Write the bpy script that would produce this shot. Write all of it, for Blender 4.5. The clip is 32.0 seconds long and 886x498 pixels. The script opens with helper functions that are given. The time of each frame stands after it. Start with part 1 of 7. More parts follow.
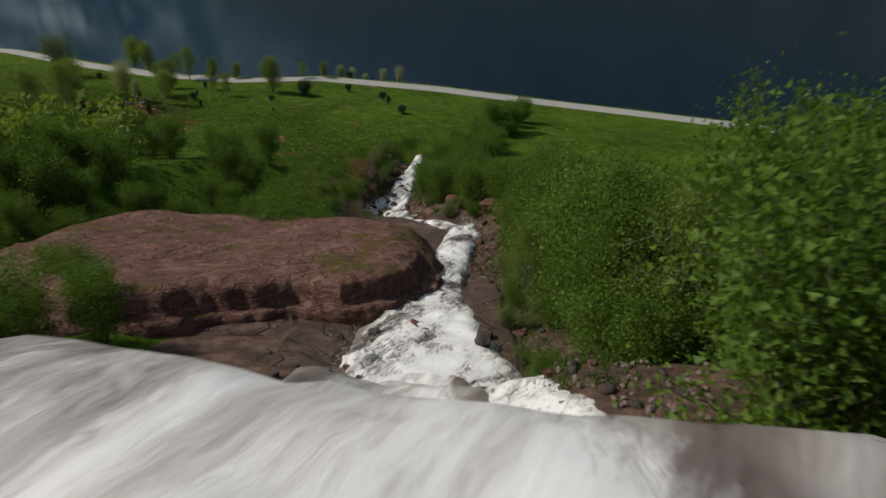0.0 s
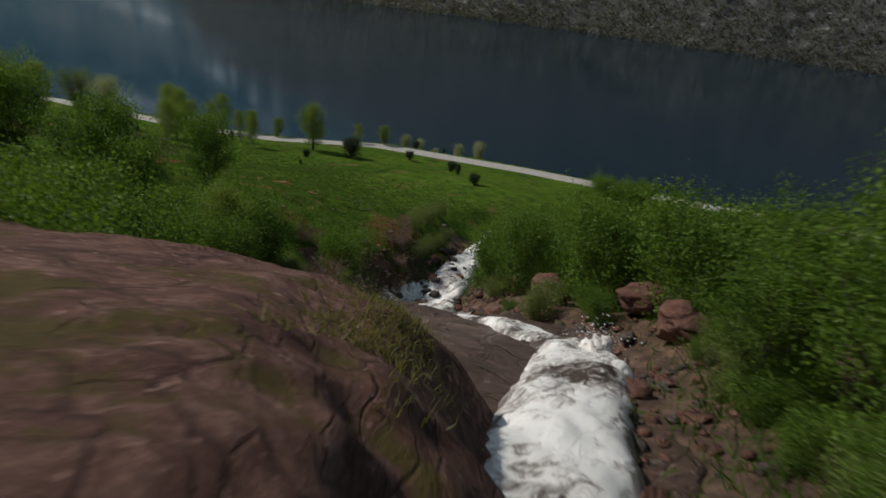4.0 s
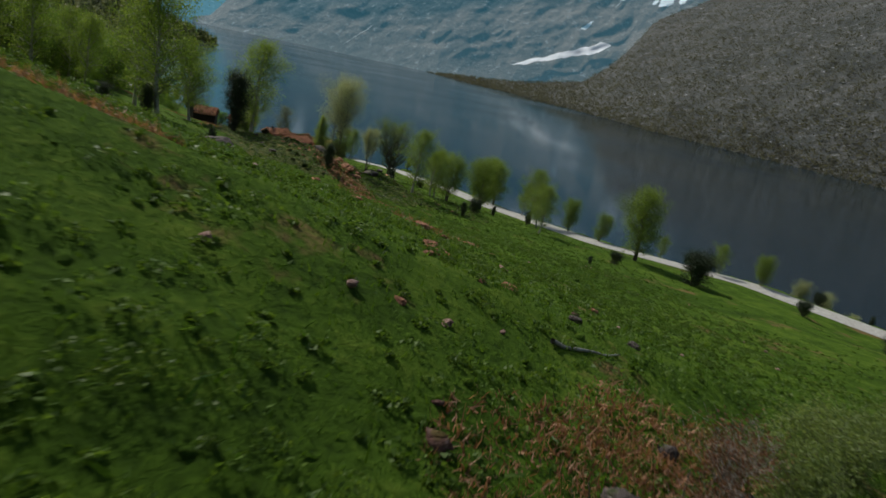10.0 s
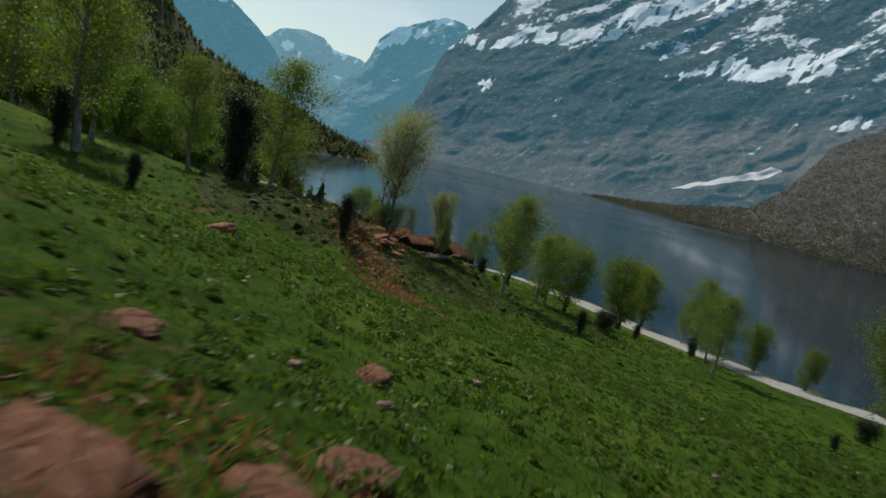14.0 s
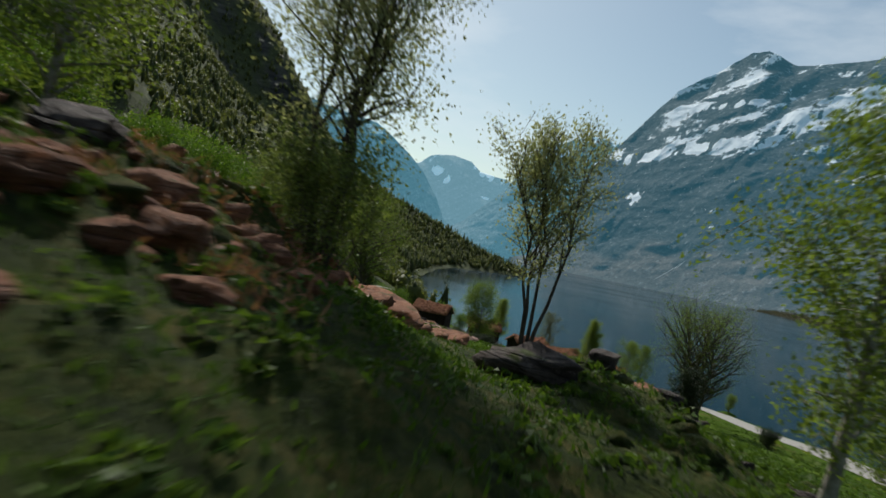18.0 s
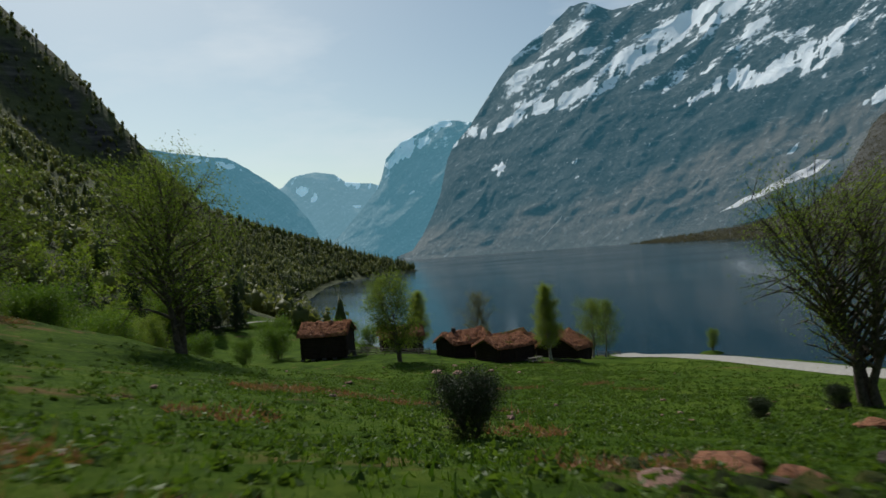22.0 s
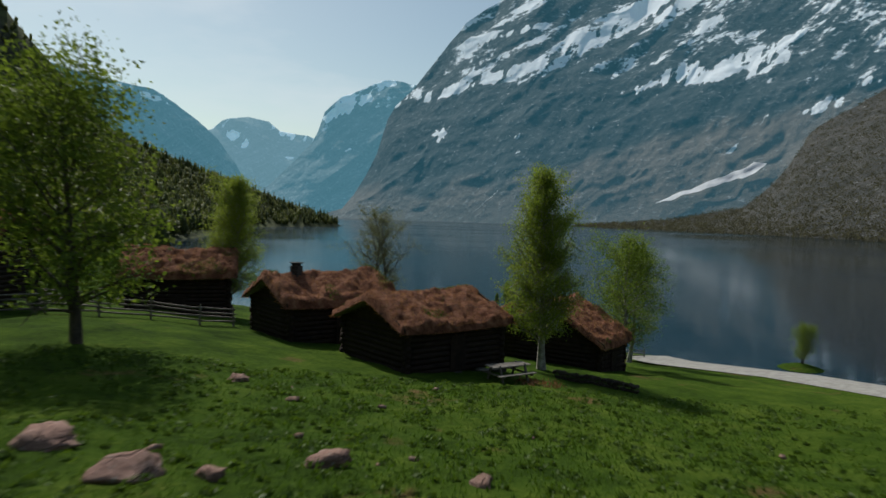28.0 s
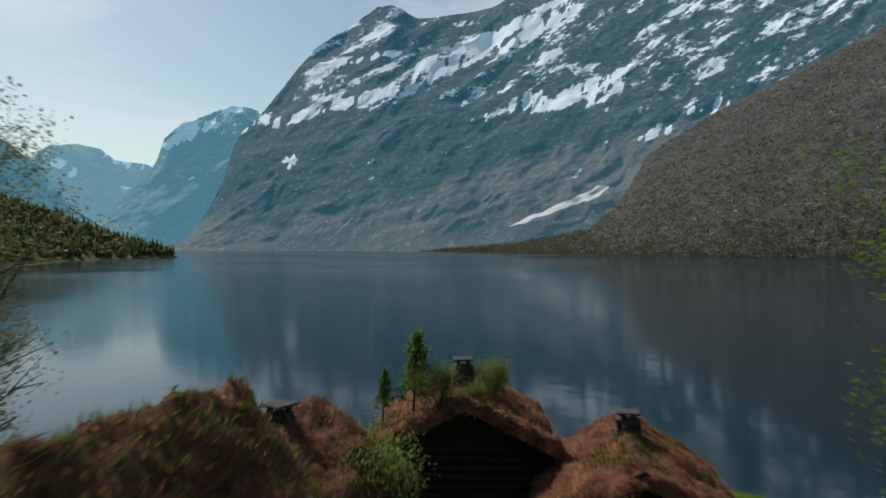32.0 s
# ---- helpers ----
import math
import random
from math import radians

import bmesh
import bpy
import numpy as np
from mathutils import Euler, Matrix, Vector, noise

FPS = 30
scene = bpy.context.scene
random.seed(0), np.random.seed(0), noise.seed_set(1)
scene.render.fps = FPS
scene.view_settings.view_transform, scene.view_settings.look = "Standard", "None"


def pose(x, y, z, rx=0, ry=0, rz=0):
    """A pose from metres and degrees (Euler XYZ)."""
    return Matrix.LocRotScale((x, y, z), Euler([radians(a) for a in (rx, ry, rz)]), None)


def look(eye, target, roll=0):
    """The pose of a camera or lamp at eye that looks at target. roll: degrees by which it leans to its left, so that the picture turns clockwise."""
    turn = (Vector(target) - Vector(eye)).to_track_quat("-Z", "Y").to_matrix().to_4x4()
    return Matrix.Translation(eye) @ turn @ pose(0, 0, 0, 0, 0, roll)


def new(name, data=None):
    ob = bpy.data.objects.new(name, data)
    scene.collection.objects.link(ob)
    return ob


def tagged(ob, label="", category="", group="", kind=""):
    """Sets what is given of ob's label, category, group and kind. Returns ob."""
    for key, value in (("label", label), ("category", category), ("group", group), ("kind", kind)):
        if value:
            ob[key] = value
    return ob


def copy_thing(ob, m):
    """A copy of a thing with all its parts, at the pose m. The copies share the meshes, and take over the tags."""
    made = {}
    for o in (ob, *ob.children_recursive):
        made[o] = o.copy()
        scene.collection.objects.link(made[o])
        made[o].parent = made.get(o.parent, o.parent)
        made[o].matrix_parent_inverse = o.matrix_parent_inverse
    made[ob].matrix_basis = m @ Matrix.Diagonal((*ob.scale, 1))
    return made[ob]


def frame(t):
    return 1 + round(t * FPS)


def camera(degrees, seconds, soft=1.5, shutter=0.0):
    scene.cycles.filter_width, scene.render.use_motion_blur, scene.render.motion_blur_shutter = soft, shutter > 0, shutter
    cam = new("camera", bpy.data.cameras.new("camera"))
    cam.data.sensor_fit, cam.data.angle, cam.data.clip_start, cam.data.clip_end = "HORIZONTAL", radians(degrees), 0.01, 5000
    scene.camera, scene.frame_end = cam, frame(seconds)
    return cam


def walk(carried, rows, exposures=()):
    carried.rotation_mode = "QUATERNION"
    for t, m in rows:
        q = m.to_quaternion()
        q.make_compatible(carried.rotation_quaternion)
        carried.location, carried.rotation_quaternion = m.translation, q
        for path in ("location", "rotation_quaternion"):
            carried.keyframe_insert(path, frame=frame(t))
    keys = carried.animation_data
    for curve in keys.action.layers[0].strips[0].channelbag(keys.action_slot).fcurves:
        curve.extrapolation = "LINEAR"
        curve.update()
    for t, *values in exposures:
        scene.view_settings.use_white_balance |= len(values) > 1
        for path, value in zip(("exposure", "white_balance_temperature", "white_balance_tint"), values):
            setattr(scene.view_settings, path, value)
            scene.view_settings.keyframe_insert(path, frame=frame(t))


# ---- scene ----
cam = camera(65.3, 32.0, soft=1.5, shutter=0.5)
PATH = [
    (0.0, -107.52, -232.73, 78.06, 57.89, -2.75, -62.52),
    (0.5, -103.02, -230.44, 74.53, 58.66, -1.96, -63.14),
    (1.0, -98.60, -228.22, 71.23, 59.67, -1.69, -63.17),
    (1.5, -94.36, -226.25, 68.34, 60.75, -1.45, -62.88),
    (2.0, -89.93, -224.15, 65.31, 62.10, -1.82, -62.05),
    (2.5, -85.35, -222.02, 62.53, 63.37, -2.37, -60.73),
    (3.0, -80.84, -219.77, 59.60, 64.78, -3.31, -58.97),
    (3.5, -76.38, -217.42, 56.68, 66.21, -4.49, -56.80),
    (4.0, -71.94, -215.03, 53.88, 67.52, -5.75, -54.27),
    (4.5, -67.60, -212.72, 51.42, 68.59, -6.92, -51.37),
    (5.0, -64.07, -210.92, 49.80, 69.30, -7.83, -48.12),
    (5.5, -60.48, -209.05, 48.26, 69.95, -8.38, -44.84),
    (6.0, -56.77, -206.88, 46.67, 70.53, -9.01, -41.59),
    (6.5, -53.36, -204.60, 45.29, 70.99, -9.58, -38.53),
    (7.0, -49.67, -201.78, 43.98, 71.34, -9.62, -35.78),
    (7.5, -46.21, -199.07, 42.60, 71.80, -9.52, -33.22),
    (8.0, -42.98, -196.35, 41.23, 72.23, -9.84, -30.68),
    (8.5, -39.95, -193.44, 40.05, 72.53, -10.18, -28.21),
    (9.0, -37.35, -191.03, 38.98, 73.10, -10.22, -25.74),
    (9.5, -34.93, -188.46, 37.89, 73.70, -10.59, -23.36),
    (10.0, -32.72, -185.89, 36.80, 74.69, -10.93, -21.12),
    (10.5, -30.54, -183.22, 35.75, 75.96, -11.22, -18.98),
    (11.0, -28.51, -180.45, 34.80, 77.36, -11.43, -17.08),
    (11.5, -26.83, -178.57, 34.16, 78.84, -11.18, -15.39),
    (12.0, -24.99, -175.67, 33.50, 80.01, -11.03, -13.90),
    (12.5, -23.18, -172.44, 32.87, 80.87, -11.01, -12.47),
    (13.0, -21.43, -168.81, 32.22, 81.52, -10.88, -11.06),
    (13.5, -19.92, -165.02, 31.66, 81.85, -10.93, -9.61),
    (14.0, -18.80, -161.33, 30.91, 81.99, -11.80, -8.10),
    (14.5, -17.53, -157.52, 30.37, 82.06, -11.42, -6.41),
    (15.0, -16.45, -153.10, 29.72, 82.67, -10.88, -4.50),
    (15.5, -15.40, -148.70, 29.05, 83.63, -10.36, -2.49),
    (16.0, -14.45, -144.30, 28.36, 84.78, -10.02, -0.50),
    (16.5, -13.62, -139.90, 27.64, 85.90, -10.02, 1.32),
    (17.0, -12.92, -135.40, 26.80, 86.83, -10.51, 2.84),
    (17.5, -12.30, -130.80, 25.98, 88.07, -10.59, 3.86),
    (18.0, -11.85, -126.10, 25.37, 89.37, -10.48, 4.21),
    (18.5, -11.61, -121.41, 24.95, 90.71, -9.07, 4.06),
    (19.0, -11.80, -116.84, 24.50, 91.37, -8.13, 2.94),
    (19.5, -12.16, -112.98, 24.02, 92.04, -5.73, 1.46),
    (20.0, -12.52, -108.81, 23.68, 92.31, -2.41, -0.17),
    (20.5, -12.79, -104.22, 23.48, 92.11, 0.46, -1.71),
    (21.0, -12.93, -99.63, 23.22, 91.58, 2.90, -3.04),
    (21.5, -13.04, -95.14, 22.65, 90.94, 4.17, -4.24),
    (22.0, -13.07, -90.66, 21.96, 90.15, 4.84, -5.33),
    (22.5, -12.90, -86.24, 21.12, 89.43, 5.09, -6.31),
    (23.0, -12.64, -81.61, 20.42, 88.69, 4.93, -7.28),
    (23.5, -12.15, -77.02, 19.84, 87.99, 4.49, -8.15),
    (24.0, -11.58, -72.62, 19.28, 87.44, 3.98, -8.86),
    (24.5, -10.82, -67.87, 18.70, 87.04, 3.39, -9.40),
    (25.0, -9.73, -62.60, 17.99, 86.79, 2.65, -9.74),
    (25.5, -8.81, -58.08, 17.49, 86.68, 2.14, -9.90),
    (26.0, -7.71, -52.88, 16.81, 86.69, 1.40, -9.95),
    (26.5, -6.53, -47.55, 16.03, 86.78, 0.54, -9.97),
    (27.0, -5.31, -42.20, 15.22, 86.93, -0.31, -10.09),
    (27.5, -4.06, -36.85, 14.41, 87.12, -1.03, -10.39),
    (28.0, -2.80, -31.48, 13.65, 87.33, -1.50, -10.98),
    (28.5, -1.57, -26.36, 12.88, 87.54, -1.76, -11.86),
    (29.0, -0.24, -21.15, 12.10, 87.87, -1.99, -13.07),
    (29.5, 1.10, -15.82, 11.44, 88.37, -1.94, -14.70),
    (30.0, 2.49, -10.80, 11.01, 88.76, -1.44, -16.48),
    (30.5, 3.95, -5.38, 10.69, 89.14, -1.14, -18.39),
    (31.0, 5.28, 0.66, 10.26, 89.46, -0.34, -20.28),
    (31.5, 6.82, 6.24, 10.14, 89.68, -0.11, -21.82),
    (32.0, 8.34, 11.44, 10.19, 89.84, 0.08, -22.91),
]

walk(cam, [(t, pose(x, y, z, a, b, c)) for t, x, y, z, a, b, c in PATH],
     [(0.0, -0.08, 6400, 10), (7.5, 0.02, 6350, 10), (9.0, 0.18, 6250, 8), (10.5, 0.26, 6250, 8), (12.5, 0.08, 6250, 8), (15.0, 0.06, 6250, 8), (17.0, 0.14, 6250, 8), (20.0, 0.1, 6250, 8), (23.0, 0.0, 6250, 8), (30.0, 0.0, 6250, 8), (32.0, 0.12, 6250, 8)])

# ---------------------------------------------------------------- light
SUN_EL, SUN_BEARING = radians(46), radians(-22)      # bearing from +y, to the left negative
world = bpy.data.worlds.new("world")
scene.world = world
world.use_nodes = True
wn = world.node_tree
sky = wn.nodes.new("ShaderNodeTexSky")
sky.sky_type = 'NISHITA'
sky.sun_disc = False
sky.sun_elevation = SUN_EL
sky.sun_rotation = SUN_BEARING
sky.air_density, sky.dust_density, sky.ozone_density = 1.0, 1.0, 1.3
# thin high veils of cloud over a pale, slightly hazy blue
wco = wn.nodes.new("ShaderNodeTexCoord")
wmap = wn.nodes.new("ShaderNodeMapping")
wmap.inputs["Scale"].default_value = (1.6, 1.6, 5.0)
wn.links.new(wco.outputs["Generated"], wmap.inputs[0])
wnoise = wn.nodes.new("ShaderNodeTexNoise")
wnoise.inputs["Scale"].default_value, wnoise.inputs["Detail"].default_value, wnoise.inputs["Roughness"].default_value = 1.9, 7.0, 0.55
wn.links.new(wmap.outputs[0], wnoise.inputs["Vector"])
wramp = wn.nodes.new("ShaderNodeMapRange")
wramp.inputs["From Min"].default_value, wramp.inputs["From Max"].default_value = 0.50, 0.74
wramp.inputs["To Max"].default_value = 0.55
wn.links.new(wnoise.outputs["Fac"], wramp.inputs[0])
wtint = wn.nodes.new("ShaderNodeMix")
wtint.data_type, wtint.blend_type = 'RGBA', 'MULTIPLY'
wtint.inputs[0].default_value = 1.0
wtint.inputs[7].default_value = (1.05, 1.05, 0.91, 1)
wn.links.new(sky.outputs[0], wtint.inputs[6])
wmix = wn.nodes.new("ShaderNodeMix")
wmix.data_type = 'RGBA'
wmix.inputs[7].default_value = (8.6, 9.0, 9.2, 1)
wn.links.new(wramp.outputs[0], wmix.inputs[0])
wn.links.new(wtint.outputs[2], wmix.inputs[6])
wn.links.new(wmix.outputs[2], wn.nodes["Background"].inputs[0])
wn.nodes["Background"].inputs[1].default_value = 0.085

lamp = bpy.data.lights.new("sun", 'SUN')
lamp.energy, lamp.angle, lamp.color = 3.0, radians(0.6), (1.0, 0.94, 0.84)
sun = new("sun", lamp)
sun_dir = Vector((math.sin(SUN_BEARING) * math.cos(SUN_EL), math.cos(SUN_BEARING) * math.cos(SUN_EL), math.sin(SUN_EL)))
sun.matrix_world = look(sun_dir * 300, (0, 0, 0))


# ---------------------------------------------------------------- materials
def node(tree, kind, **values):
    n = tree.nodes.new(kind)
    for key, value in values.items():
        n.inputs[key].default_value = value
    return n


def ramp(tree, source, stops):
    n = tree.nodes.new("ShaderNodeValToRGB")
    el = n.color_ramp.elements
    while len(el) < len(stops):
        el.new(0.5)
    for e, (p, c) in zip(el, stops):
        e.position, e.color = p, (*c, 1)
    tree.links.new(source, n.inputs[0])
    return n.outputs[0]


def noise_of(tree, coord, scale, detail=6.0, rough=0.6, distortion=0.0):
    n = node(tree, "ShaderNodeTexNoise", Scale=scale, Detail=detail, Roughness=rough, Distortion=distortion)
    tree.links.new(coord, n.inputs["Vector"])
    return n.outputs["Fac"]


def mixed(tree, fac, a, b, mode='MIX'):
    n = tree.nodes.new("ShaderNodeMix")
    n.data_type, n.blend_type = 'RGBA', mode
    for sock, value in ((n.inputs[0], fac), (n.inputs[6], a), (n.inputs[7], b)):
        if isinstance(value, (int, float)):
            sock.default_value = value
        elif isinstance(value, tuple):
            sock.default_value = (*value, 1)
        else:
            tree.links.new(value, sock)
    return n.outputs[2]


def sums(tree, op, a, b, clamp=False):
    n = tree.nodes.new("ShaderNodeMath")
    n.operation, n.use_clamp = op, clamp
    for sock, value in ((n.inputs[0], a), (n.inputs[1], b)):
        if isinstance(value, (int, float)):
            sock.default_value = value
        else:
            tree.links.new(value, sock)
    return n.outputs[0]


def bumped(tree, bsdf, height, strength, distance):
    n = node(tree, "ShaderNodeBump", Strength=strength, Distance=distance)
    tree.links.new(height, n.inputs["Height"])
    tree.links.new(n.outputs[0], bsdf.inputs["Normal"])


def blank(name, rough=0.8, metal=0.0):
    m = bpy.data.materials.new(name)
    m.use_nodes = True
    t = m.node_tree
    b = t.nodes["Principled BSDF"]
    b.inputs["Roughness"].default_value = rough
    b.inputs["Metallic"].default_value = metal
    b.inputs["Specular IOR Level"].default_value = 0.25
    co = t.nodes.new("ShaderNodeTexCoord")
    return m, t, b, co.outputs["Object"]


def simple(name, low, high, scale, rough=0.85, bump=0.4, size=0.02, mid=None):
    """A two-tone noisy surface with fine relief."""
    m, t, b, co = blank(name, rough)
    big = noise_of(t, co, scale, 4)
    fine = noise_of(t, co, scale * 7, 8, 0.7)
    fac = sums(t, 'ADD', sums(t, 'MULTIPLY', big, 0.6), sums(t, 'MULTIPLY', fine, 0.4))
    stops = [(0.36, low), (0.64, high)] if mid is None else [(0.34, low), (0.5, mid), (0.66, high)]
    t.links.new(ramp(t, fac, stops), b.inputs["Base Color"])
    bumped(t, b, fine, bump, size)
    return m


def leafy(name, low, high, glow=0.35):
    """Thin leaves: a diffuse and a translucent side, varied leaf by leaf and tree by tree."""
    m, t, b, co = blank(name, 0.55)
    geo = t.nodes.new("ShaderNodeNewGeometry")
    info = t.nodes.new("ShaderNodeObjectInfo")
    fac = sums(t, 'ADD', sums(t, 'MULTIPLY', geo.outputs["Random Per Island"], 0.7),
               sums(t, 'MULTIPLY', info.outputs["Random"], 0.3))
    col = ramp(t, fac, [(0.05, low), (0.95, high)])
    t.links.new(col, b.inputs["Base Color"])
    tr = t.nodes.new("ShaderNodeBsdfTranslucent")
    t.links.new(mixed(t, 1.0, col, (1.0, 1.0, 0.55), 'MULTIPLY'), tr.inputs[0])
    mx = t.nodes.new("ShaderNodeMixShader")
    mx.inputs[0].default_value = glow
    t.links.new(b.outputs[0], mx.inputs[1])
    t.links.new(tr.outputs[0], mx.inputs[2])
    t.links.new(mx.outputs[0], t.nodes["Material Output"].inputs[0])
    return m


def grass_material():
    m, t, b, co = blank("meadow", 1.0)
    b.inputs["Specular IOR Level"].default_value = 0.05
    big = noise_of(t, co, 0.06, 5, 0.6)
    mid = noise_of(t, co, 0.5, 6, 0.65)
    fine = noise_of(t, co, 4.0, 8, 0.75)
    fac = sums(t, 'ADD', sums(t, 'MULTIPLY', big, 0.28), sums(t, 'MULTIPLY', mid, 0.42))
    fac = sums(t, 'ADD', fac, sums(t, 'MULTIPLY', fine, 0.30))
    green = ramp(t, fac, [(0.38, (0.020, 0.041, 0.005)), (0.5, (0.053, 0.098, 0.009)), (0.62, (0.104, 0.150, 0.018))])
    dry = ramp(t, fine, [(0.3, (0.10, 0.055, 0.03)), (0.7, (0.24, 0.13, 0.07))])
    worn = sums(t, 'MULTIPLY', ramp(t, noise_of(t, co, 0.22, 5, 0.7), [(0.60, (0, 0, 0)), (0.68, (1, 1, 1))]), 0.7)
    t.links.new(mixed(t, worn, green, dry), b.inputs["Base Color"])
    bumped(t, b, sums(t, 'ADD', mid, sums(t, 'MULTIPLY', fine, 0.5)), 0.9, 0.25)
    return m


def hill_material(name, green_low, green_high, rock_low, rock_high, tree_scale, rock_at=0.5, relief=1.0):
    """Forested flank with rock in the steep parts."""
    m, t, b, co = blank(name, 0.95)
    geo = t.nodes.new("ShaderNodeNewGeometry")
    nor = t.nodes.new("ShaderNodeSeparateXYZ")
    t.links.new(geo.outputs["True Normal"], nor.inputs[0])
    fine = noise_of(t, co, tree_scale, 8, 0.7)
    mid = noise_of(t, co, tree_scale * 0.12, 6, 0.6)
    fac = sums(t, 'ADD', sums(t, 'MULTIPLY', fine, 0.5), sums(t, 'MULTIPLY', mid, 0.5))
    wood = ramp(t, fac, [(0.36, green_low), (0.62, green_high)])
    dip = t.nodes.new("ShaderNodeMapping")
    dip.vector_type = 'TEXTURE'
    dip.inputs["Rotation"].default_value = (0, radians(-20), 0)
    dip.inputs["Scale"].default_value = (2.8, 2.8, 0.4)
    t.links.new(co, dip.inputs[0])
    beds = noise_of(t, dip.outputs[0], tree_scale * 0.22, 9, 0.7, 0.8)
    rock = ramp(t, sums(t, 'ADD', sums(t, 'MULTIPLY', fac, 0.35), sums(t, 'MULTIPLY', beds, 0.65)), [(0.40, rock_low), (0.60, rock_high)])
    steep = ramp(t, sums(t, 'ADD', nor.outputs[2], sums(t, 'MULTIPLY', sums(t, 'SUBTRACT', mid, 0.5), 0.9)),
                 [(rock_at - 0.1, (1, 1, 1)), (rock_at + 0.1, (0, 0, 0))])
    col = mixed(t, steep, wood, rock)
    col = mixed(t, 0.8, col, mixed(t, 1.0, col, ramp(t, beds, [(0.40, (0.55, 0.55, 0.56)), (0.60, (1, 1, 1))]), 'MULTIPLY'))
    t.links.new(col, b.inputs["Base Color"])
    bumped(t, b, sums(t, 'ADD', fine, mid), relief, 0.5 / tree_scale)
    return m


def mountain_material(name, cliff, scree, scale, haze_glow=None, relief=0.8):
    """Bare rock and scree; the mesh says where scree lies and where old snow is left. Haze, if given, is painted on as
    an even glow.
    """
    m, t, b, co = blank(name, 0.95)
    fine = noise_of(t, co, scale, 8, 0.72)
    mid = noise_of(t, co, scale * 0.16, 7, 0.65)
    dip = t.nodes.new("ShaderNodeMapping")
    dip.vector_type = 'TEXTURE'
    dip.inputs["Rotation"].default_value = (0, radians(-36), 0)
    dip.inputs["Scale"].default_value = (2.6, 2.6, 0.4)
    t.links.new(co, dip.inputs[0])
    beds = noise_of(t, dip.outputs[0], scale * 0.3, 9, 0.72, 0.6)
    fac = sums(t, 'ADD', sums(t, 'MULTIPLY', beds, 0.5), sums(t, 'ADD', sums(t, 'MULTIPLY', mid, 0.25), sums(t, 'MULTIPLY', fine, 0.25)))
    rock = ramp(t, fac, [(0.43, cliff[0]), (0.58, cliff[1])])
    loose = ramp(t, fac, [(0.38, scree[0]), (0.62, scree[1])])
    where = t.nodes.new("ShaderNodeAttribute")
    where.attribute_name = "scree"
    col = mixed(t, where.outputs["Fac"], rock, loose)
    lies = t.nodes.new("ShaderNodeAttribute")
    lies.attribute_name = "snow"
    edge = sums(t, 'ADD', lies.outputs["Fac"], sums(t, 'MULTIPLY', sums(t, 'SUBTRACT', fine, 0.5), 2.4))
    # part-mixed white is a thin dusting and also imitates snow lying in shade
    col = mixed(t, ramp(t, edge, [(0.14, (0, 0, 0)), (0.40, (0.16, 0.16, 0.16)), (0.56, (0.55, 0.55, 0.55)), (0.68, (1, 1, 1))]), col, (0.86, 0.88, 0.90))
    t.links.new(col, b.inputs["Base Color"])
    bumped(t, b, sums(t, 'ADD', fine, sums(t, 'MULTIPLY', mid, 1.5)), relief, 0.5 / scale)
    # distance haze imitated by emission; the rock itself gives off no light
    if haze_glow:
        b.inputs["Emission Color"].default_value = (*haze_glow, 1)
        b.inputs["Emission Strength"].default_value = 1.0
    return m


def water_material():
    m, t, b, co = blank("lake_water", 0.06)
    b.inputs["Base Color"].default_value = (0.002, 0.015, 0.030, 1)
    b.inputs["Specular IOR Level"].default_value = 0.5
    b.inputs["IOR"].default_value = 1.33
    wave = noise_of(t, co, 0.35, 4, 0.5)
    calm = noise_of(t, co, 0.006, 3, 0.5)
    t.links.new(ramp(t, calm, [(0.4, (0.08, 0.08, 0.08)), (0.62, (0.16, 0.16, 0.16))]), b.inputs["Roughness"])
    bumped(t, b, wave, 0.05, 0.3)
    return m


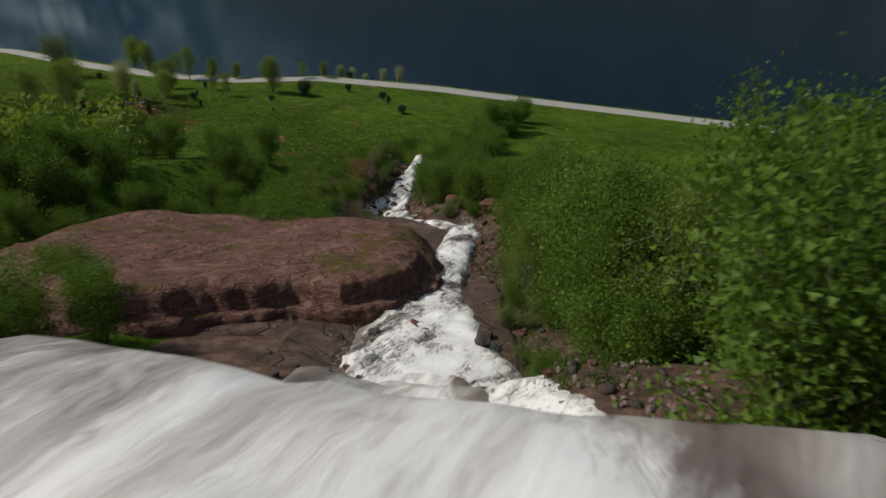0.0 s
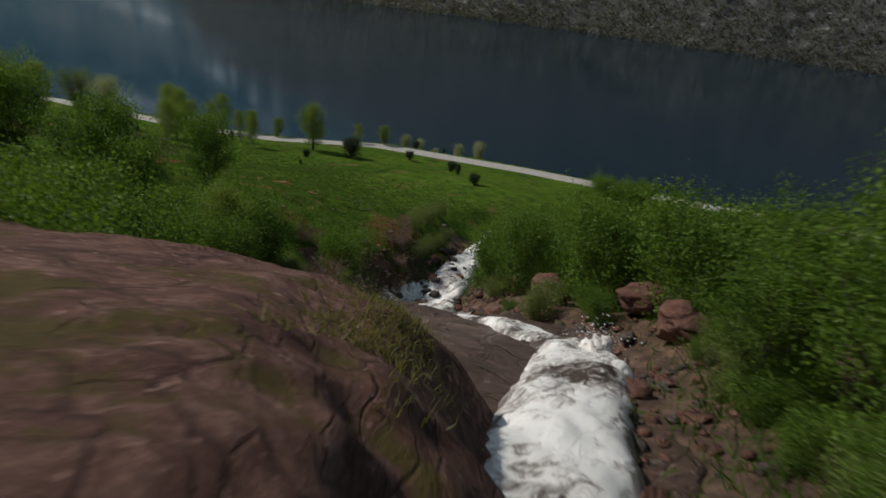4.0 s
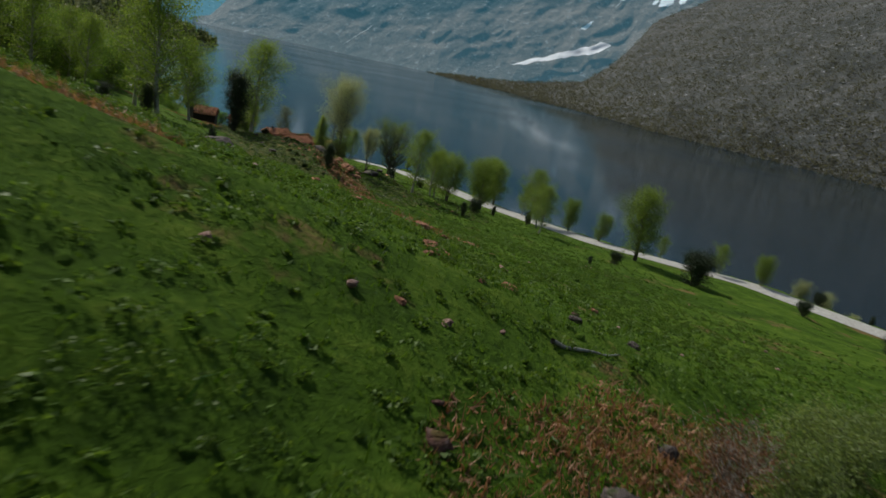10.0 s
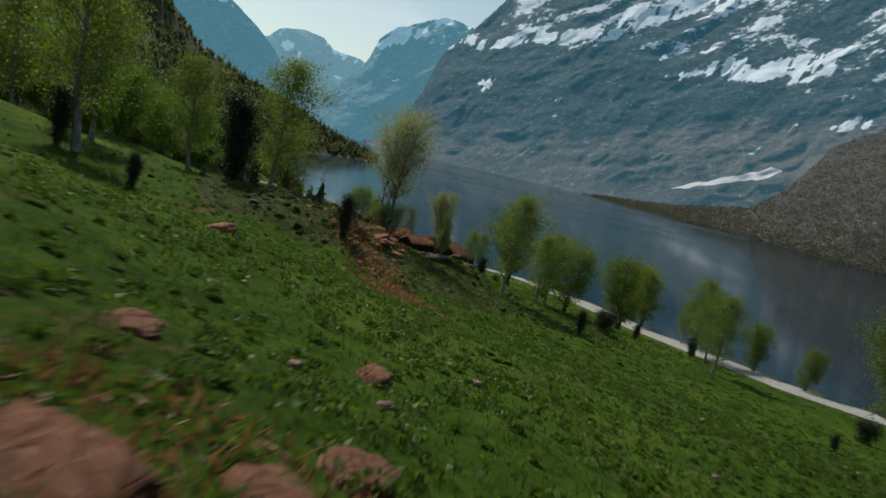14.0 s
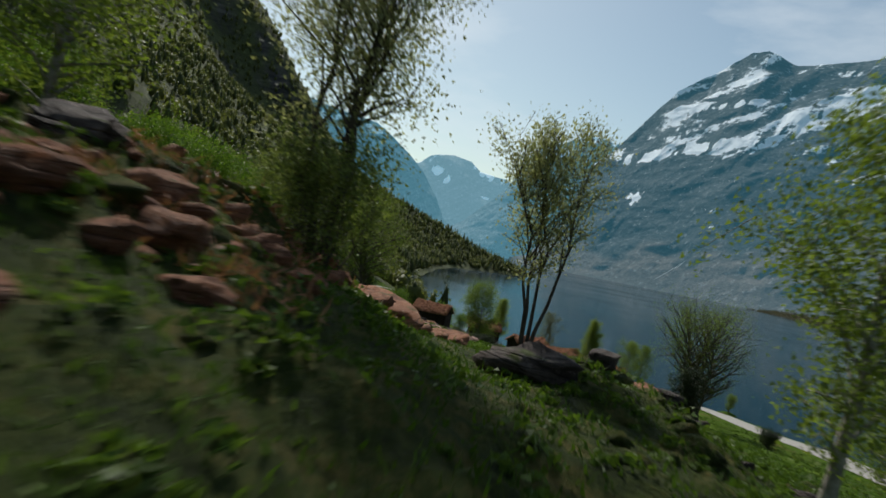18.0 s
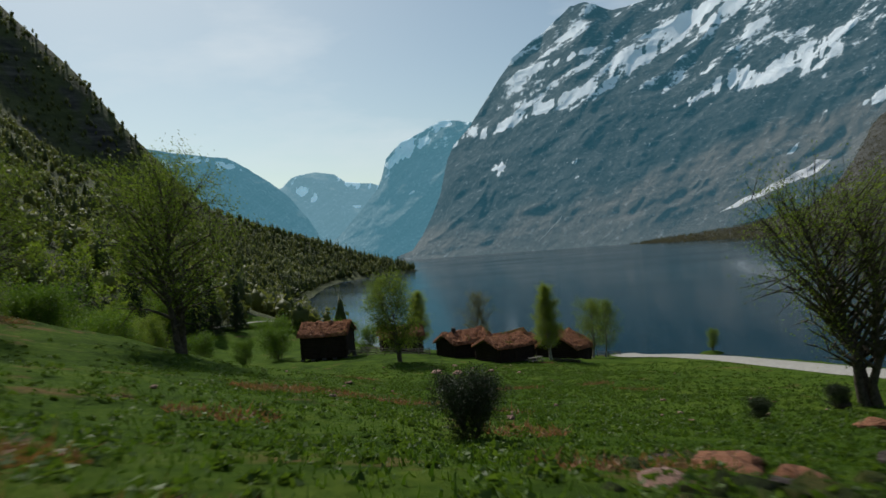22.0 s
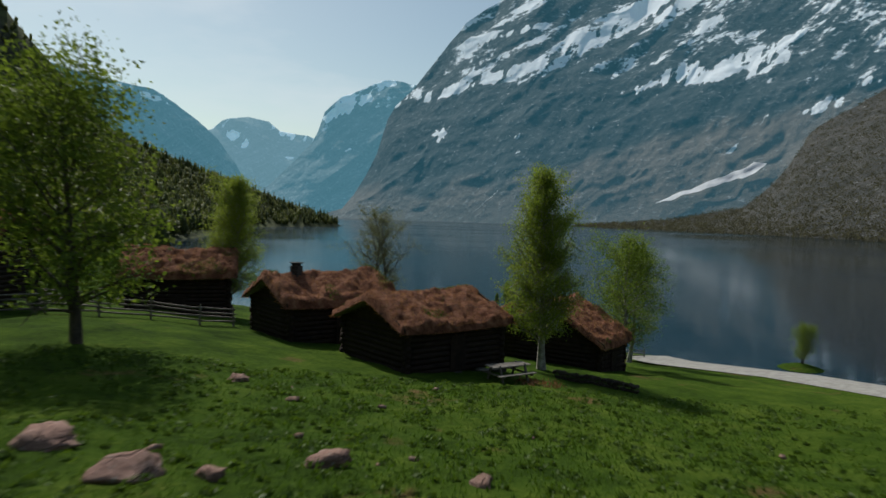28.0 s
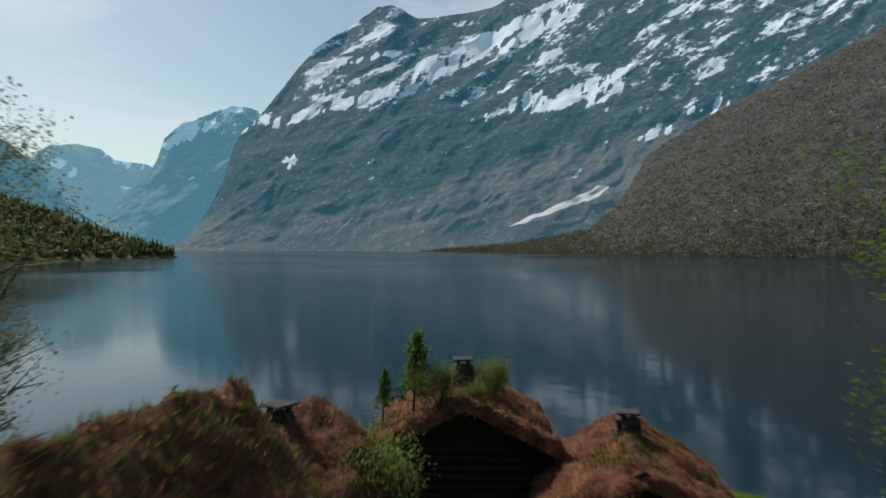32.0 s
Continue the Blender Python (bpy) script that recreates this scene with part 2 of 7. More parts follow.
def foam_material(name, shift, soft=False):
    """White water with dark brown water and rock showing between the foam; a lower shift is whiter."""
    m, t, b, co = blank(name, 0.4)
    mp = t.nodes.new("ShaderNodeMapping")
    mp.inputs["Rotation"].default_value = (0, 0, radians(-29))
    mp.inputs["Scale"].default_value = (0.4, 1.0, 0.4)
    t.links.new(co, mp.inputs[0])
    big = noise_of(t, mp.outputs[0], 0.35, 5, 0.6, 0.5)
    fine = noise_of(t, mp.outputs[0], 2.4, 9, 0.75, 1.2)
    fac = sums(t, 'ADD', sums(t, 'MULTIPLY', big, 0.55), sums(t, 'MULTIPLY', fine, 0.45))
    col = ramp(t, fac, [(0.42 + shift, (0.07, 0.05, 0.042)), (0.46 + shift, (0.34, 0.31, 0.29)), (0.50 + shift, (0.80, 0.77, 0.74)), (0.54 + shift, (0.94, 0.92, 0.89))])
    if soft:
        flow = t.nodes.new("ShaderNodeMapping")
        flow.inputs["Rotation"].default_value = (0, 0, radians(-29))
        flow.inputs["Scale"].default_value = (0.10, 0.75, 0.15)
        t.links.new(co, flow.inputs[0])
        wide = noise_of(t, flow.outputs[0], 0.6, 6, 0.55, 0.4)
        thin = noise_of(t, flow.outputs[0], 4.0, 6, 0.7, 0.6)
        fac = sums(t, 'ADD', sums(t, 'MULTIPLY', wide, 0.72), sums(t, 'MULTIPLY', thin, 0.28))
        col = ramp(t, fac, [(0.34, (0.33, 0.29, 0.265)), (0.44, (0.56, 0.52, 0.49)), (0.52, (0.84, 0.81, 0.78)), (0.62, (0.95, 0.93, 0.90))])
    lies = t.nodes.new("ShaderNodeAttribute")
    lies.attribute_name = "foam"
    rest = ramp(t, fac, [(0.36, (0.10, 0.078, 0.066)), (0.50, (0.24, 0.20, 0.18)), (0.62, (0.50, 0.46, 0.43))])
    where = sums(t, 'ADD', lies.outputs["Fac"], sums(t, 'MULTIPLY', sums(t, 'SUBTRACT', fine, 0.5), 1.3))
    col = mixed(t, ramp(t, where, [(0.22 if soft else 0.10, (0, 0, 0)), (0.62 if soft else 0.40, (1, 1, 1))]), rest, col)
    t.links.new(col, b.inputs["Base Color"])
    bumped(t, b, fac, 0.25 if soft else 0.6, 0.3)
    return m


def rock_material(name, low, mid, high, scale=1.0, moss=None, rough=0.85):
    """Layered, cracked rock: bedding bands, cracks, lichen spots and, if given, a moss colour on the flatter tops."""
    m, t, b, co = blank(name, rough)
    mp = t.nodes.new("ShaderNodeMapping")
    mp.inputs["Rotation"].default_value = (radians(8), radians(14), 0)
    mp.inputs["Scale"].default_value = (0.5, 0.8, 3.5)
    t.links.new(co, mp.inputs[0])
    beds = noise_of(t, mp.outputs[0], 1.6 * scale, 8, 0.68, 0.6)
    big = noise_of(t, co, 0.5 * scale, 6, 0.65)
    fine = noise_of(t, co, 9.0 * scale, 8, 0.8)
    vor = node(t, "ShaderNodeTexVoronoi", Scale=1.1 * scale)
    vor.feature = 'DISTANCE_TO_EDGE'
    warp = t.nodes.new("ShaderNodeMix")
    warp.data_type = 'VECTOR'
    warp.inputs[0].default_value = 0.16
    grit = node(t, "ShaderNodeTexNoise", Scale=1.3 * scale, Detail=6.0)
    t.links.new(co, grit.inputs["Vector"])
    t.links.new(mp.outputs[0], warp.inputs[4])
    t.links.new(grit.outputs["Color"], warp.inputs[5])
    t.links.new(warp.outputs[1], vor.inputs["Vector"])
    crack = ramp(t, vor.outputs[0], [(0.0, (0, 0, 0)), (0.045, (1, 1, 1))])
    fac = sums(t, 'ADD', sums(t, 'MULTIPLY', beds, 0.4), sums(t, 'ADD', sums(t, 'MULTIPLY', big, 0.3), sums(t, 'MULTIPLY', fine, 0.3)))
    col = ramp(t, fac, [(0.36, low), (0.5, mid), (0.64, high)])
    col = mixed(t, 0.45, col, mixed(t, 1.0, col, crack, 'MULTIPLY'))
    spots = ramp(t, noise_of(t, co, 4.5 * scale, 5, 0.7), [(0.60, (0, 0, 0)), (0.66, (1, 1, 1))])
    col = mixed(t, sums(t, 'MULTIPLY', spots, 0.55), col, tuple(min(0.6, c * 1.5 + 0.03) for c in high))
    if moss:
        geo = t.nodes.new("ShaderNodeNewGeometry")
        nor = t.nodes.new("ShaderNodeSeparateXYZ")
        t.links.new(geo.outputs["Normal"], nor.inputs[0])
        where = sums(t, 'ADD', sums(t, 'MULTIPLY', nor.outputs[2], 0.25), noise_of(t, co, 0.33 * scale, 6, 0.7))
        col = mixed(t, ramp(t, where, [(0.77, (0, 0, 0)), (0.83, (1, 1, 1))]), col, mixed(t, fine, moss[0], moss[1]))
    t.links.new(col, b.inputs["Base Color"])
    rel = sums(t, 'ADD', sums(t, 'MULTIPLY', beds, 1.2), sums(t, 'ADD', sums(t, 'MULTIPLY', fine, 0.35), sums(t, 'MULTIPLY', crack, 0.25)))
    bumped(t, b, rel, 1.0, 0.22 / scale)
    return m


MEADOW = grass_material()
LAKE = water_material()
FOAM = foam_material("white_water", -0.005)
FOAM_FALL = foam_material("falling_water", -0.075, True)
BROWN_WATER = simple("brown_water", (0.05, 0.032, 0.026), (0.11, 0.075, 0.06), 0.8, 0.2, 0.5, 0.1)
ROCK_RED = rock_material("red_rock", (0.05, 0.026, 0.021), (0.165, 0.08, 0.06), (0.37, 0.22, 0.175), 0.8, ((0.05, 0.055, 0.012), (0.17, 0.10, 0.03)))
ROCK_WET = rock_material("wet_rock", (0.045, 0.028, 0.023), (0.125, 0.078, 0.062), (0.30, 0.21, 0.17), 0.45, None, 0.40)
BANK = simple("bank_soil", (0.035, 0.025, 0.019), (0.27, 0.17, 0.12), 0.9, 0.85, 1.0, 0.2, (0.13, 0.08, 0.056))
KNOLL = simple("mossy_knoll", (0.016, 0.026, 0.006), (0.20, 0.165, 0.045), 1.7, 1.0, 1.0, 0.35, (0.066, 0.094, 0.012))
ROCK_DARK = rock_material("dark_rock", (0.03, 0.024, 0.022), (0.085, 0.066, 0.058), (0.20, 0.16, 0.14), 1.6, ((0.03, 0.05, 0.008), (0.08, 0.09, 0.02)))
ROCK_LICHEN = rock_material("lichen_rock", (0.085, 0.04, 0.026), (0.30, 0.125, 0.062), (0.46, 0.25, 0.16), 1.8, ((0.04, 0.06, 0.01), (0.13, 0.13, 0.03)))
ROCK_PALE = rock_material("pale_pink_rock", (0.24, 0.13, 0.10), (0.40, 0.24, 0.19), (0.54, 0.38, 0.32), 1.5)
SHINGLE = simple("shingle", (0.08, 0.06, 0.05), (0.30, 0.22, 0.19), 1.2, 0.8, 0.6, 0.04)
GRAVEL = simple("gravel_road", (0.25, 0.24, 0.215), (0.43, 0.41, 0.375), 2.0, 0.9, 0.4, 0.02)
LOG = simple("tarred_log", (0.012, 0.008, 0.007), (0.042, 0.027, 0.020), 3.0, 0.8, 0.8, 0.02)
BOARD = simple("weathered_board", (0.10, 0.085, 0.07), (0.28, 0.25, 0.22), 4.0, 0.8, 0.6, 0.01)
STONE = simple("chimney_stone", (0.03, 0.028, 0.026), (0.12, 0.11, 0.10), 6.0, 0.9, 0.8, 0.02)
TURF = simple("dry_turf", (0.06, 0.028, 0.017), (0.50, 0.26, 0.15), 2.4, 0.95, 1.0, 0.2, (0.26, 0.10, 0.055))
BLADE_DRY = leafy("dry_grass", (0.20, 0.085, 0.042), (0.55, 0.29, 0.15), 0.45)
BLADE = leafy("grass_blades", (0.035, 0.085, 0.007), (0.11, 0.19, 0.02), 0.45)
BARK = simple("bark", (0.035, 0.028, 0.022), (0.15, 0.125, 0.10), 5.0, 0.9, 0.9, 0.03)
BARK_BIRCH = simple("birch_bark", (0.10, 0.09, 0.08), (0.48, 0.45, 0.41), 3.5, 0.8, 0.6, 0.02)
LEAF_BIRCH = leafy("birch_leaves", (0.10, 0.155, 0.026), (0.25, 0.33, 0.065), 0.55)
# pale base colour stands in for sun glinting off glossy leaves
LEAF_SPARSE = leafy("sun_glint_leaves", (0.22, 0.24, 0.11), (0.55, 0.57, 0.36), 0.5)
# LEAF_BIRCH colours brightened to make up for the crown's own shade
LEAF_COLUMN = leafy("sunlit_birch_leaves", (0.15, 0.21, 0.035), (0.36, 0.44, 0.095), 0.6)
LEAF_GREY = leafy("grey_birch_leaves", (0.10, 0.11, 0.05), (0.26, 0.26, 0.14), 0.45)
LEAF_SALLOW = leafy("sallow_leaves", (0.10, 0.145, 0.038), (0.26, 0.32, 0.105), 0.5)
LEAF_ALDER = leafy("alder_leaves", (0.060, 0.120, 0.014), (0.175, 0.285, 0.038), 0.48)
LEAF_DRY = leafy("dry_leaves", (0.07, 0.035, 0.02), (0.26, 0.12, 0.065), 0.3)
LEAF_JUNIPER = leafy("juniper_needles", (0.012, 0.022, 0.010), (0.045, 0.07, 0.028), 0.2)
LEAF_SPRUCE = leafy("spruce_needles", (0.012, 0.026, 0.012), (0.045, 0.075, 0.03), 0.15)


# ---------------------------------------------------------------- building helpers
def mesh_of(name, verts, faces, material, smooth=False):
    me = bpy.data.meshes.new(name)
    me.from_pydata([tuple(v) for v in verts] if not isinstance(verts, np.ndarray) else verts.tolist(), [],
                   faces if not isinstance(faces, np.ndarray) else faces.tolist())
    me.materials.append(material)
    if smooth:
        me.polygons.foreach_set("use_smooth", [True] * len(me.polygons))
    me.update()
    return me


def part(name, bm, material, parent, label=""):
    """A bmesh, or a ready mesh, as one mesh object under a thing or a part."""
    if isinstance(bm, bmesh.types.BMesh):
        me = bpy.data.meshes.new(name)
        bm.to_mesh(me)
        bm.free()
        me.materials.append(material)
    else:
        me = bm
    ob = new(name, me)
    ob.parent = parent
    return tagged(ob, label)


def thing(name, label, category, m=None, group="", kind=""):
    ob = new(name)
    ob.empty_display_size = 0.2
    if m is not None:
        ob.matrix_world = m
    return tagged(ob, label, category, group, kind)


def box(bm, x0, x1, y0, y1, z0, z1, bevel=0.0):
    r = bmesh.ops.create_cube(bm, size=1, matrix=Matrix.Translation(((x0 + x1) / 2, (y0 + y1) / 2, (z0 + z1) / 2))
                              @ Matrix.Diagonal((x1 - x0, y1 - y0, z1 - z0, 1)))
    if bevel:
        edges = list({e for v in r["verts"] for e in v.link_edges})
        bmesh.ops.bevel(bm, geom=edges, offset=bevel, segments=1, affect='EDGES')


def fbm(x, y, size, seed=0, octaves=4):
    """Smooth numpy value noise, about -1 to 1."""
    out, amp, total = np.zeros(np.broadcast(x, y).shape), 1.0, 0.0
    for o in range(octaves):
        u, v = x / size + 17.3 * seed + 5.1 * o, y / size - 9.7 * seed + 3.7 * o
        iu, iv = np.floor(u), np.floor(v)
        fu, fv = u - iu, v - iv
        fu, fv = fu * fu * (3 - 2 * fu), fv * fv * (3 - 2 * fv)

        def lattice(a, b):
            s = np.sin(a * 127.1 + b * 311.7 + seed * 74.7 + o * 19.19) * 43758.5453
            return (s - np.floor(s)) * 2 - 1
        top = lattice(iu, iv) * (1 - fu) + lattice(iu + 1, iv) * fu
        low = lattice(iu, iv + 1) * (1 - fu) + lattice(iu + 1, iv + 1) * fu
        out = out + amp * (top * (1 - fv) + low * fv)
        total += amp
        amp, size = amp * 0.5, size * 0.5
    return out / total


def sstep(a, b, x):
    u = np.clip((x - a) / (b - a), 0, 1)
    return u * u * (3 - 2 * u)


def tubes(lines, sides=5):
    """Verts and faces of tapered tubes along (points, radii)."""
    V, F = [], []
    for pts, radii in lines:
        base = len(V)
        for i, (p, r) in enumerate(zip(pts, radii)):
            d = (pts[min(i + 1, len(pts) - 1)] - pts[max(i - 1, 0)])
            d = d / (np.linalg.norm(d) + 1e-9)
            a = np.cross(d, (0.3, 0.9, 0.1))
            a = a / (np.linalg.norm(a) + 1e-9)
            b = np.cross(d, a)
            for k in range(sides):
                t = 2 * math.pi * k / sides
                V.append(p + r * (math.cos(t) * a + math.sin(t) * b))
        for i in range(len(pts) - 1):
            for k in range(sides):
                F.append((base + i * sides + k, base + i * sides + (k + 1) % sides, base + (i + 1) * sides + (k + 1) % sides, base + (i + 1) * sides + k))
    return np.array(V), F


def leaf_mesh(name, rng, centres, size, material, flat=0.0):
    """A cloud of small folded leaves, one diamond each."""
    n = len(centres)
    u = rng.normal(size=(n, 3))
    if flat:
        u[:, 2] *= 1 - flat
    u /= np.linalg.norm(u, axis=1)[:, None]
    w = rng.normal(size=(n, 3))
    v = np.cross(u, w)
    v /= np.linalg.norm(v, axis=1)[:, None]
    s = (size * rng.uniform(0.6, 1.35, n))[:, None]
    P = np.stack([centres - u * s, centres + u * s * 0.8 + v * s * 0.6, centres + u * s * 0.5 - v * s * 0.75], 1).reshape(-1, 3)
    F = np.arange(3 * n).reshape(n, 3)
    return mesh_of(name, P, F, material)


# ---------------------------------------------------------------- the lie of the land
LINE_Y = [-320, -240, -212, -200, -185, -172, -160, -140, -128, -121, -110, -96, -87, -75, -60, -43, -25, -13, 0, 15, 30, 60, 100]
LINE_Z = [44, 35, 30.5, 28.5, 25.6, 27.6, 27.2, 24.6, 22.6, 22.6, 22.2, 21.0, 20.0, 17.9, 15.2, 12.4, 9.8, 8.7, 8.5, 7.4, 5.2, 3.2, 2.0]
LEAN_Z = [.38, .37, .34, .30, .26, .33, .28, .25, .20, .20, .20, .15, .20, .20, .22, .30, .15, .03, .02, .02, .05, .15, .3]
ROAD_Y = [-320, -176, -152, -122, -103, -78, -57, -35, 0, 12, 22, 35, 50, 80]
ROAD_X = [95, 57, 51, 40, 29, 24, 22.5, 27, 33, 31.5, 28, 25.5, 22, 14]
ROAD_Z = [17, 16.5, 16.5, 16.5, 15.2, 13.4, 12.0, 8.6, 4.0, 2.8, 1.7, 0.9, 0.6, 0.5]
SHORE_Y = [60, 150, 300, 500, 600, 690, 740, 775, 800, 860, 1100, 1500]
SHORE_X = [-14, -40, -56, -58, -46, 0, 36, 46, 20, -150, -420, -500]
BAY_X = [-75, -45, -30, -20, -14, 5, 22, 40]
BAY_Y = [330, 150, 100, 62, 45, 37, 34, 34]
FLANK_U = [-40, 0, 12, 80, 150, 260, 400, 600, 900, 1400]
FLANK_Z = [-6, 0, 4, 38, 84, 156, 278, 490, 800, 1100]
STREAM = [(-135, -246), (-112, -237), (-98, -229), (-84, -221), (-70, -213.5), (-58, -210), (-48.6, -206.8), (-43.5, -196.5), (-31, -187.3), (-18, -182), (-5, -178), (20, -173), (60, -171)]


SLAB_X, SLAB_Y, SLAB_TURN = -75.0, -203.0, radians(27)


def slab_place(x, y):
    """Along and across the tilted rock slab beside the stream."""
    c, s = math.cos(SLAB_TURN), math.sin(SLAB_TURN)
    return (x - SLAB_X) * c + (y - SLAB_Y) * s, (y - SLAB_Y) * c - (x - SLAB_X) * s


def slab_spot(u, v):
    c, s = math.cos(SLAB_TURN), math.sin(SLAB_TURN)
    return SLAB_X + u * c - v * s, SLAB_Y + u * s + v * c


def along_stream(x, y):
    """Distance from the stream's line, and the part of the way down it."""
    best, where = np.full(np.broadcast(x, y).shape, 1e9), np.zeros(np.broadcast(x, y).shape)
    for i in range(len(STREAM) - 1):
        (ax, ay), (bx, by) = STREAM[i], STREAM[i + 1]
        dx, dy = bx - ax, by - ay
        u = np.clip(((x - ax) * dx + (y - ay) * dy) / (dx * dx + dy * dy), 0, 1)
        d = np.hypot(x - ax - u * dx, y - ay - u * dy)
        where = np.where(d < best, i + u, where)
        best = np.minimum(best, d)
    return best, where


def ground(x, y, rough=True):
    x, y = np.asarray(x, float), np.asarray(y, float)
    h, lean = np.interp(y, LINE_Y, LINE_Z), np.interp(y, LINE_Y, LEAN_Z)
    rx, rz = np.interp(y, ROAD_Y, ROAD_X), np.interp(y, ROAD_Y, ROAD_Z)
    u = -12 - x
    steep = 60 + 60 * sstep(-180, -200, y)
    left = h + lean * u + np.maximum(0, u - steep) * 0.22 + np.maximum(0, u - steep - 50) * 0.35
    k = np.clip((x + 12) / (rx - 3.5 + 12), 0, 1)
    right = h + (rz - h) * k
    right = np.where(x > rx + 3.5, rz - 0.55 * (x - rx - 3.5), right)
    near = np.maximum(np.where(u > 0, left, right), -8)
    # the flank of the mountain along the lake
    sx = np.interp(y, SHORE_Y, SHORE_X)
    flank = np.interp(sx - x, FLANK_U, FLANK_Z)
    flank = flank + fbm(x, y, 90, 3) * 10 * sstep(20, 120, sx - x) + fbm(x, y, 260, 4) * 40 * sstep(120, 400, sx - x) + fbm(x * 0.5, y, 70, 5, 4) * 26 * sstep(260, 480, sx - x)
    flank = flank - 52 * np.exp(-((sx - x - 240) / 140) ** 2) * sstep(480, 700, y)
    b = sstep(20, 130, y + 0.25 * x)
    z = near * (1 - b) + flank * b
    # the bay behind the cabins
    z = z - np.minimum(14, 0.8 * np.maximum(0, y - np.interp(x, BAY_X, BAY_Y))) * sstep(330, 200, y)
    # a small stony spit by the road
    z = np.maximum(z, 0.45 - ((x - 44) ** 2 + (y - 26.5) ** 2) / 8)
    # the stony knoll with the birches
    z = z + 2.0 * np.exp(-((x + 18.4) / 8) ** 2 - ((y + 117) / 10) ** 2) + 0.3 * np.exp(-((x + 10) / 6) ** 2 - ((y + 110) / 5) ** 2) + 0.9 * np.exp(-((x + 8.8) / 2.3) ** 2 - ((y + 112) / 5) ** 2)
    z = z - 0.45 * np.exp(-((x + 12.3) / 2.6) ** 2 - ((y + 112.5) / 4) ** 2)
    z = z + 0.45 * np.exp(-((x + 10.6) / 0.8) ** 2 - ((y + 112.5) / 0.9) ** 2)
    d, s = along_stream(x, y)
    # the upper shelf over which the water comes, and its fall
    shelf = 70.5 + 0.25 * (-100 - x) * (x < -100)
    lip = sstep(-97.5, -101.5, x + 0.5 * (y + 230)) * sstep(30, 16, d)
    z = z * (1 - lip) + np.maximum(z, shelf) * lip
    z = z - 2.2 * sstep(6.0, 2.0, d) * sstep(1.7, 2.3, s) * sstep(11.5, 8.5, s)
    # the tilted rock shelf that carries the stream, and the low bank beside it
    u, v = slab_place(x, y)
    bed = 47.55 - 0.36 * u + 2.3 * sstep(-16, -26, v) + 0.25 * fbm(x, y, 5, 23, 3)
    on_shelf = sstep(-38, -26, v) * sstep(9, 3, v) * sstep(-21.5, -18, u) * sstep(33, 25, u) * sstep(31, 22, u - 0.8 * (v + 14))
    z = z * (1 - on_shelf) + bed * on_shelf
    # the cut bank where the stream has eaten into the meadow
    bank = sstep(-181.2, -183.0, y + 0.9 * fbm(x, y, 3.0, 14, 3)) * sstep(-41, -38.5, x) * sstep(-23, -29, x) * sstep(-193, -188, y)
    z = z - 1.25 * bank
    if rough:
        onroad = sstep(2.0, 5.0, np.abs(x - rx))
        z = z + (0.55 * fbm(x, y, 14, 1) + 0.16 * fbm(x, y, 2.6, 2, 3) * (0.4 + fbm(x, y, 20, 6) ** 2 * 2)) * onroad
        tussock = np.maximum(0, fbm(x, y, 1.5, 15, 2)) ** 1.3
        lane = 1 - sstep(3.5, 1.5, np.abs(x + 12.4)) * sstep(-122, -117, y) * sstep(-74, -79, y)
        knoll = np.exp(-((x + 16) / 11) ** 4 - ((y + 114) / 13) ** 4)
        z = z + (0.34 * tussock * (0.5 + 0.5 * fbm(x, y, 9, 16, 2)) + knoll * (0.75 * np.abs(fbm(x, y, 1.5, 18, 3)) - 0.12)) * onroad * sstep(-50, -42, x) * lane
    return z


def height(x, y):
    return float(ground(np.array([x]), np.array([y]))[0])


def strip(a, b, first, grow, limit):
    out, step = [a], first
    while out[-1] < b:
        out.append(out[-1] + step)
        step = min(step * grow, limit)
    return out


def sheet(name, xs, ys, fn, material):
    gx, gy = np.meshgrid(np.array(xs), np.array(ys))
    gz = fn(gx, gy)
    v = np.stack([gx.ravel(), gy.ravel(), gz.ravel()], 1)
    n, m = len(xs), len(ys)
    i = (np.arange(m - 1)[:, None] * n + np.arange(n - 1)[None, :]).ravel()
    f = np.stack([i, i + 1, i + n + 1, i + n], 1)
    return mesh_of(name, v, f, material, True)


xs = [-x for x in strip(140, 1500, 3, 1.12, 40)][::-1] + [float(x) for x in range(-139, -44)] + [-44 + 0.5 * k for k in range(40)] + [-24 + 0.25 * k for k in range(96)] + [0.5 * k for k in range(48)] + [float(x) for x in range(24, 80)] + [90, 110, 150]
ys = [-900, -700, -560, -450, -380, -330, -300, -280, -265] + [float(y) for y in range(-255, -190)] + [-190 + 0.5 * k for k in range(130)] + [-125 + 0.25 * k for k in range(108)] + [-98 + 0.5 * k for k in range(216)] + [float(y) for y in range(10, 61)] + strip(62, 1500, 2, 1.06, 14)
ground_mesh = sheet("ground", xs, ys, ground, MEADOW)
FLANK = hill_material("forest_flank", (0.050, 0.062, 0.022), (0.100, 0.118, 0.038), (0.045, 0.044, 0.040), (0.15, 0.138, 0.122), 0.18, 0.50)
ground_mesh.materials.append(FLANK)
ground_mesh.materials.append(BANK)
ground_mesh.materials.append(KNOLL)
cx = np.array([p.center[:2] for p in ground_mesh.polygons])
far_part = (cx[:, 1] + 0.25 * cx[:, 0] > 70) | (cx[:, 0] + 6 * fbm(cx[:, 0], cx[:, 1], 15, 8) < np.where(cx[:, 1] > -130, -48, -95))
sd, ss = along_stream(cx[:, 0], cx[:, 1])
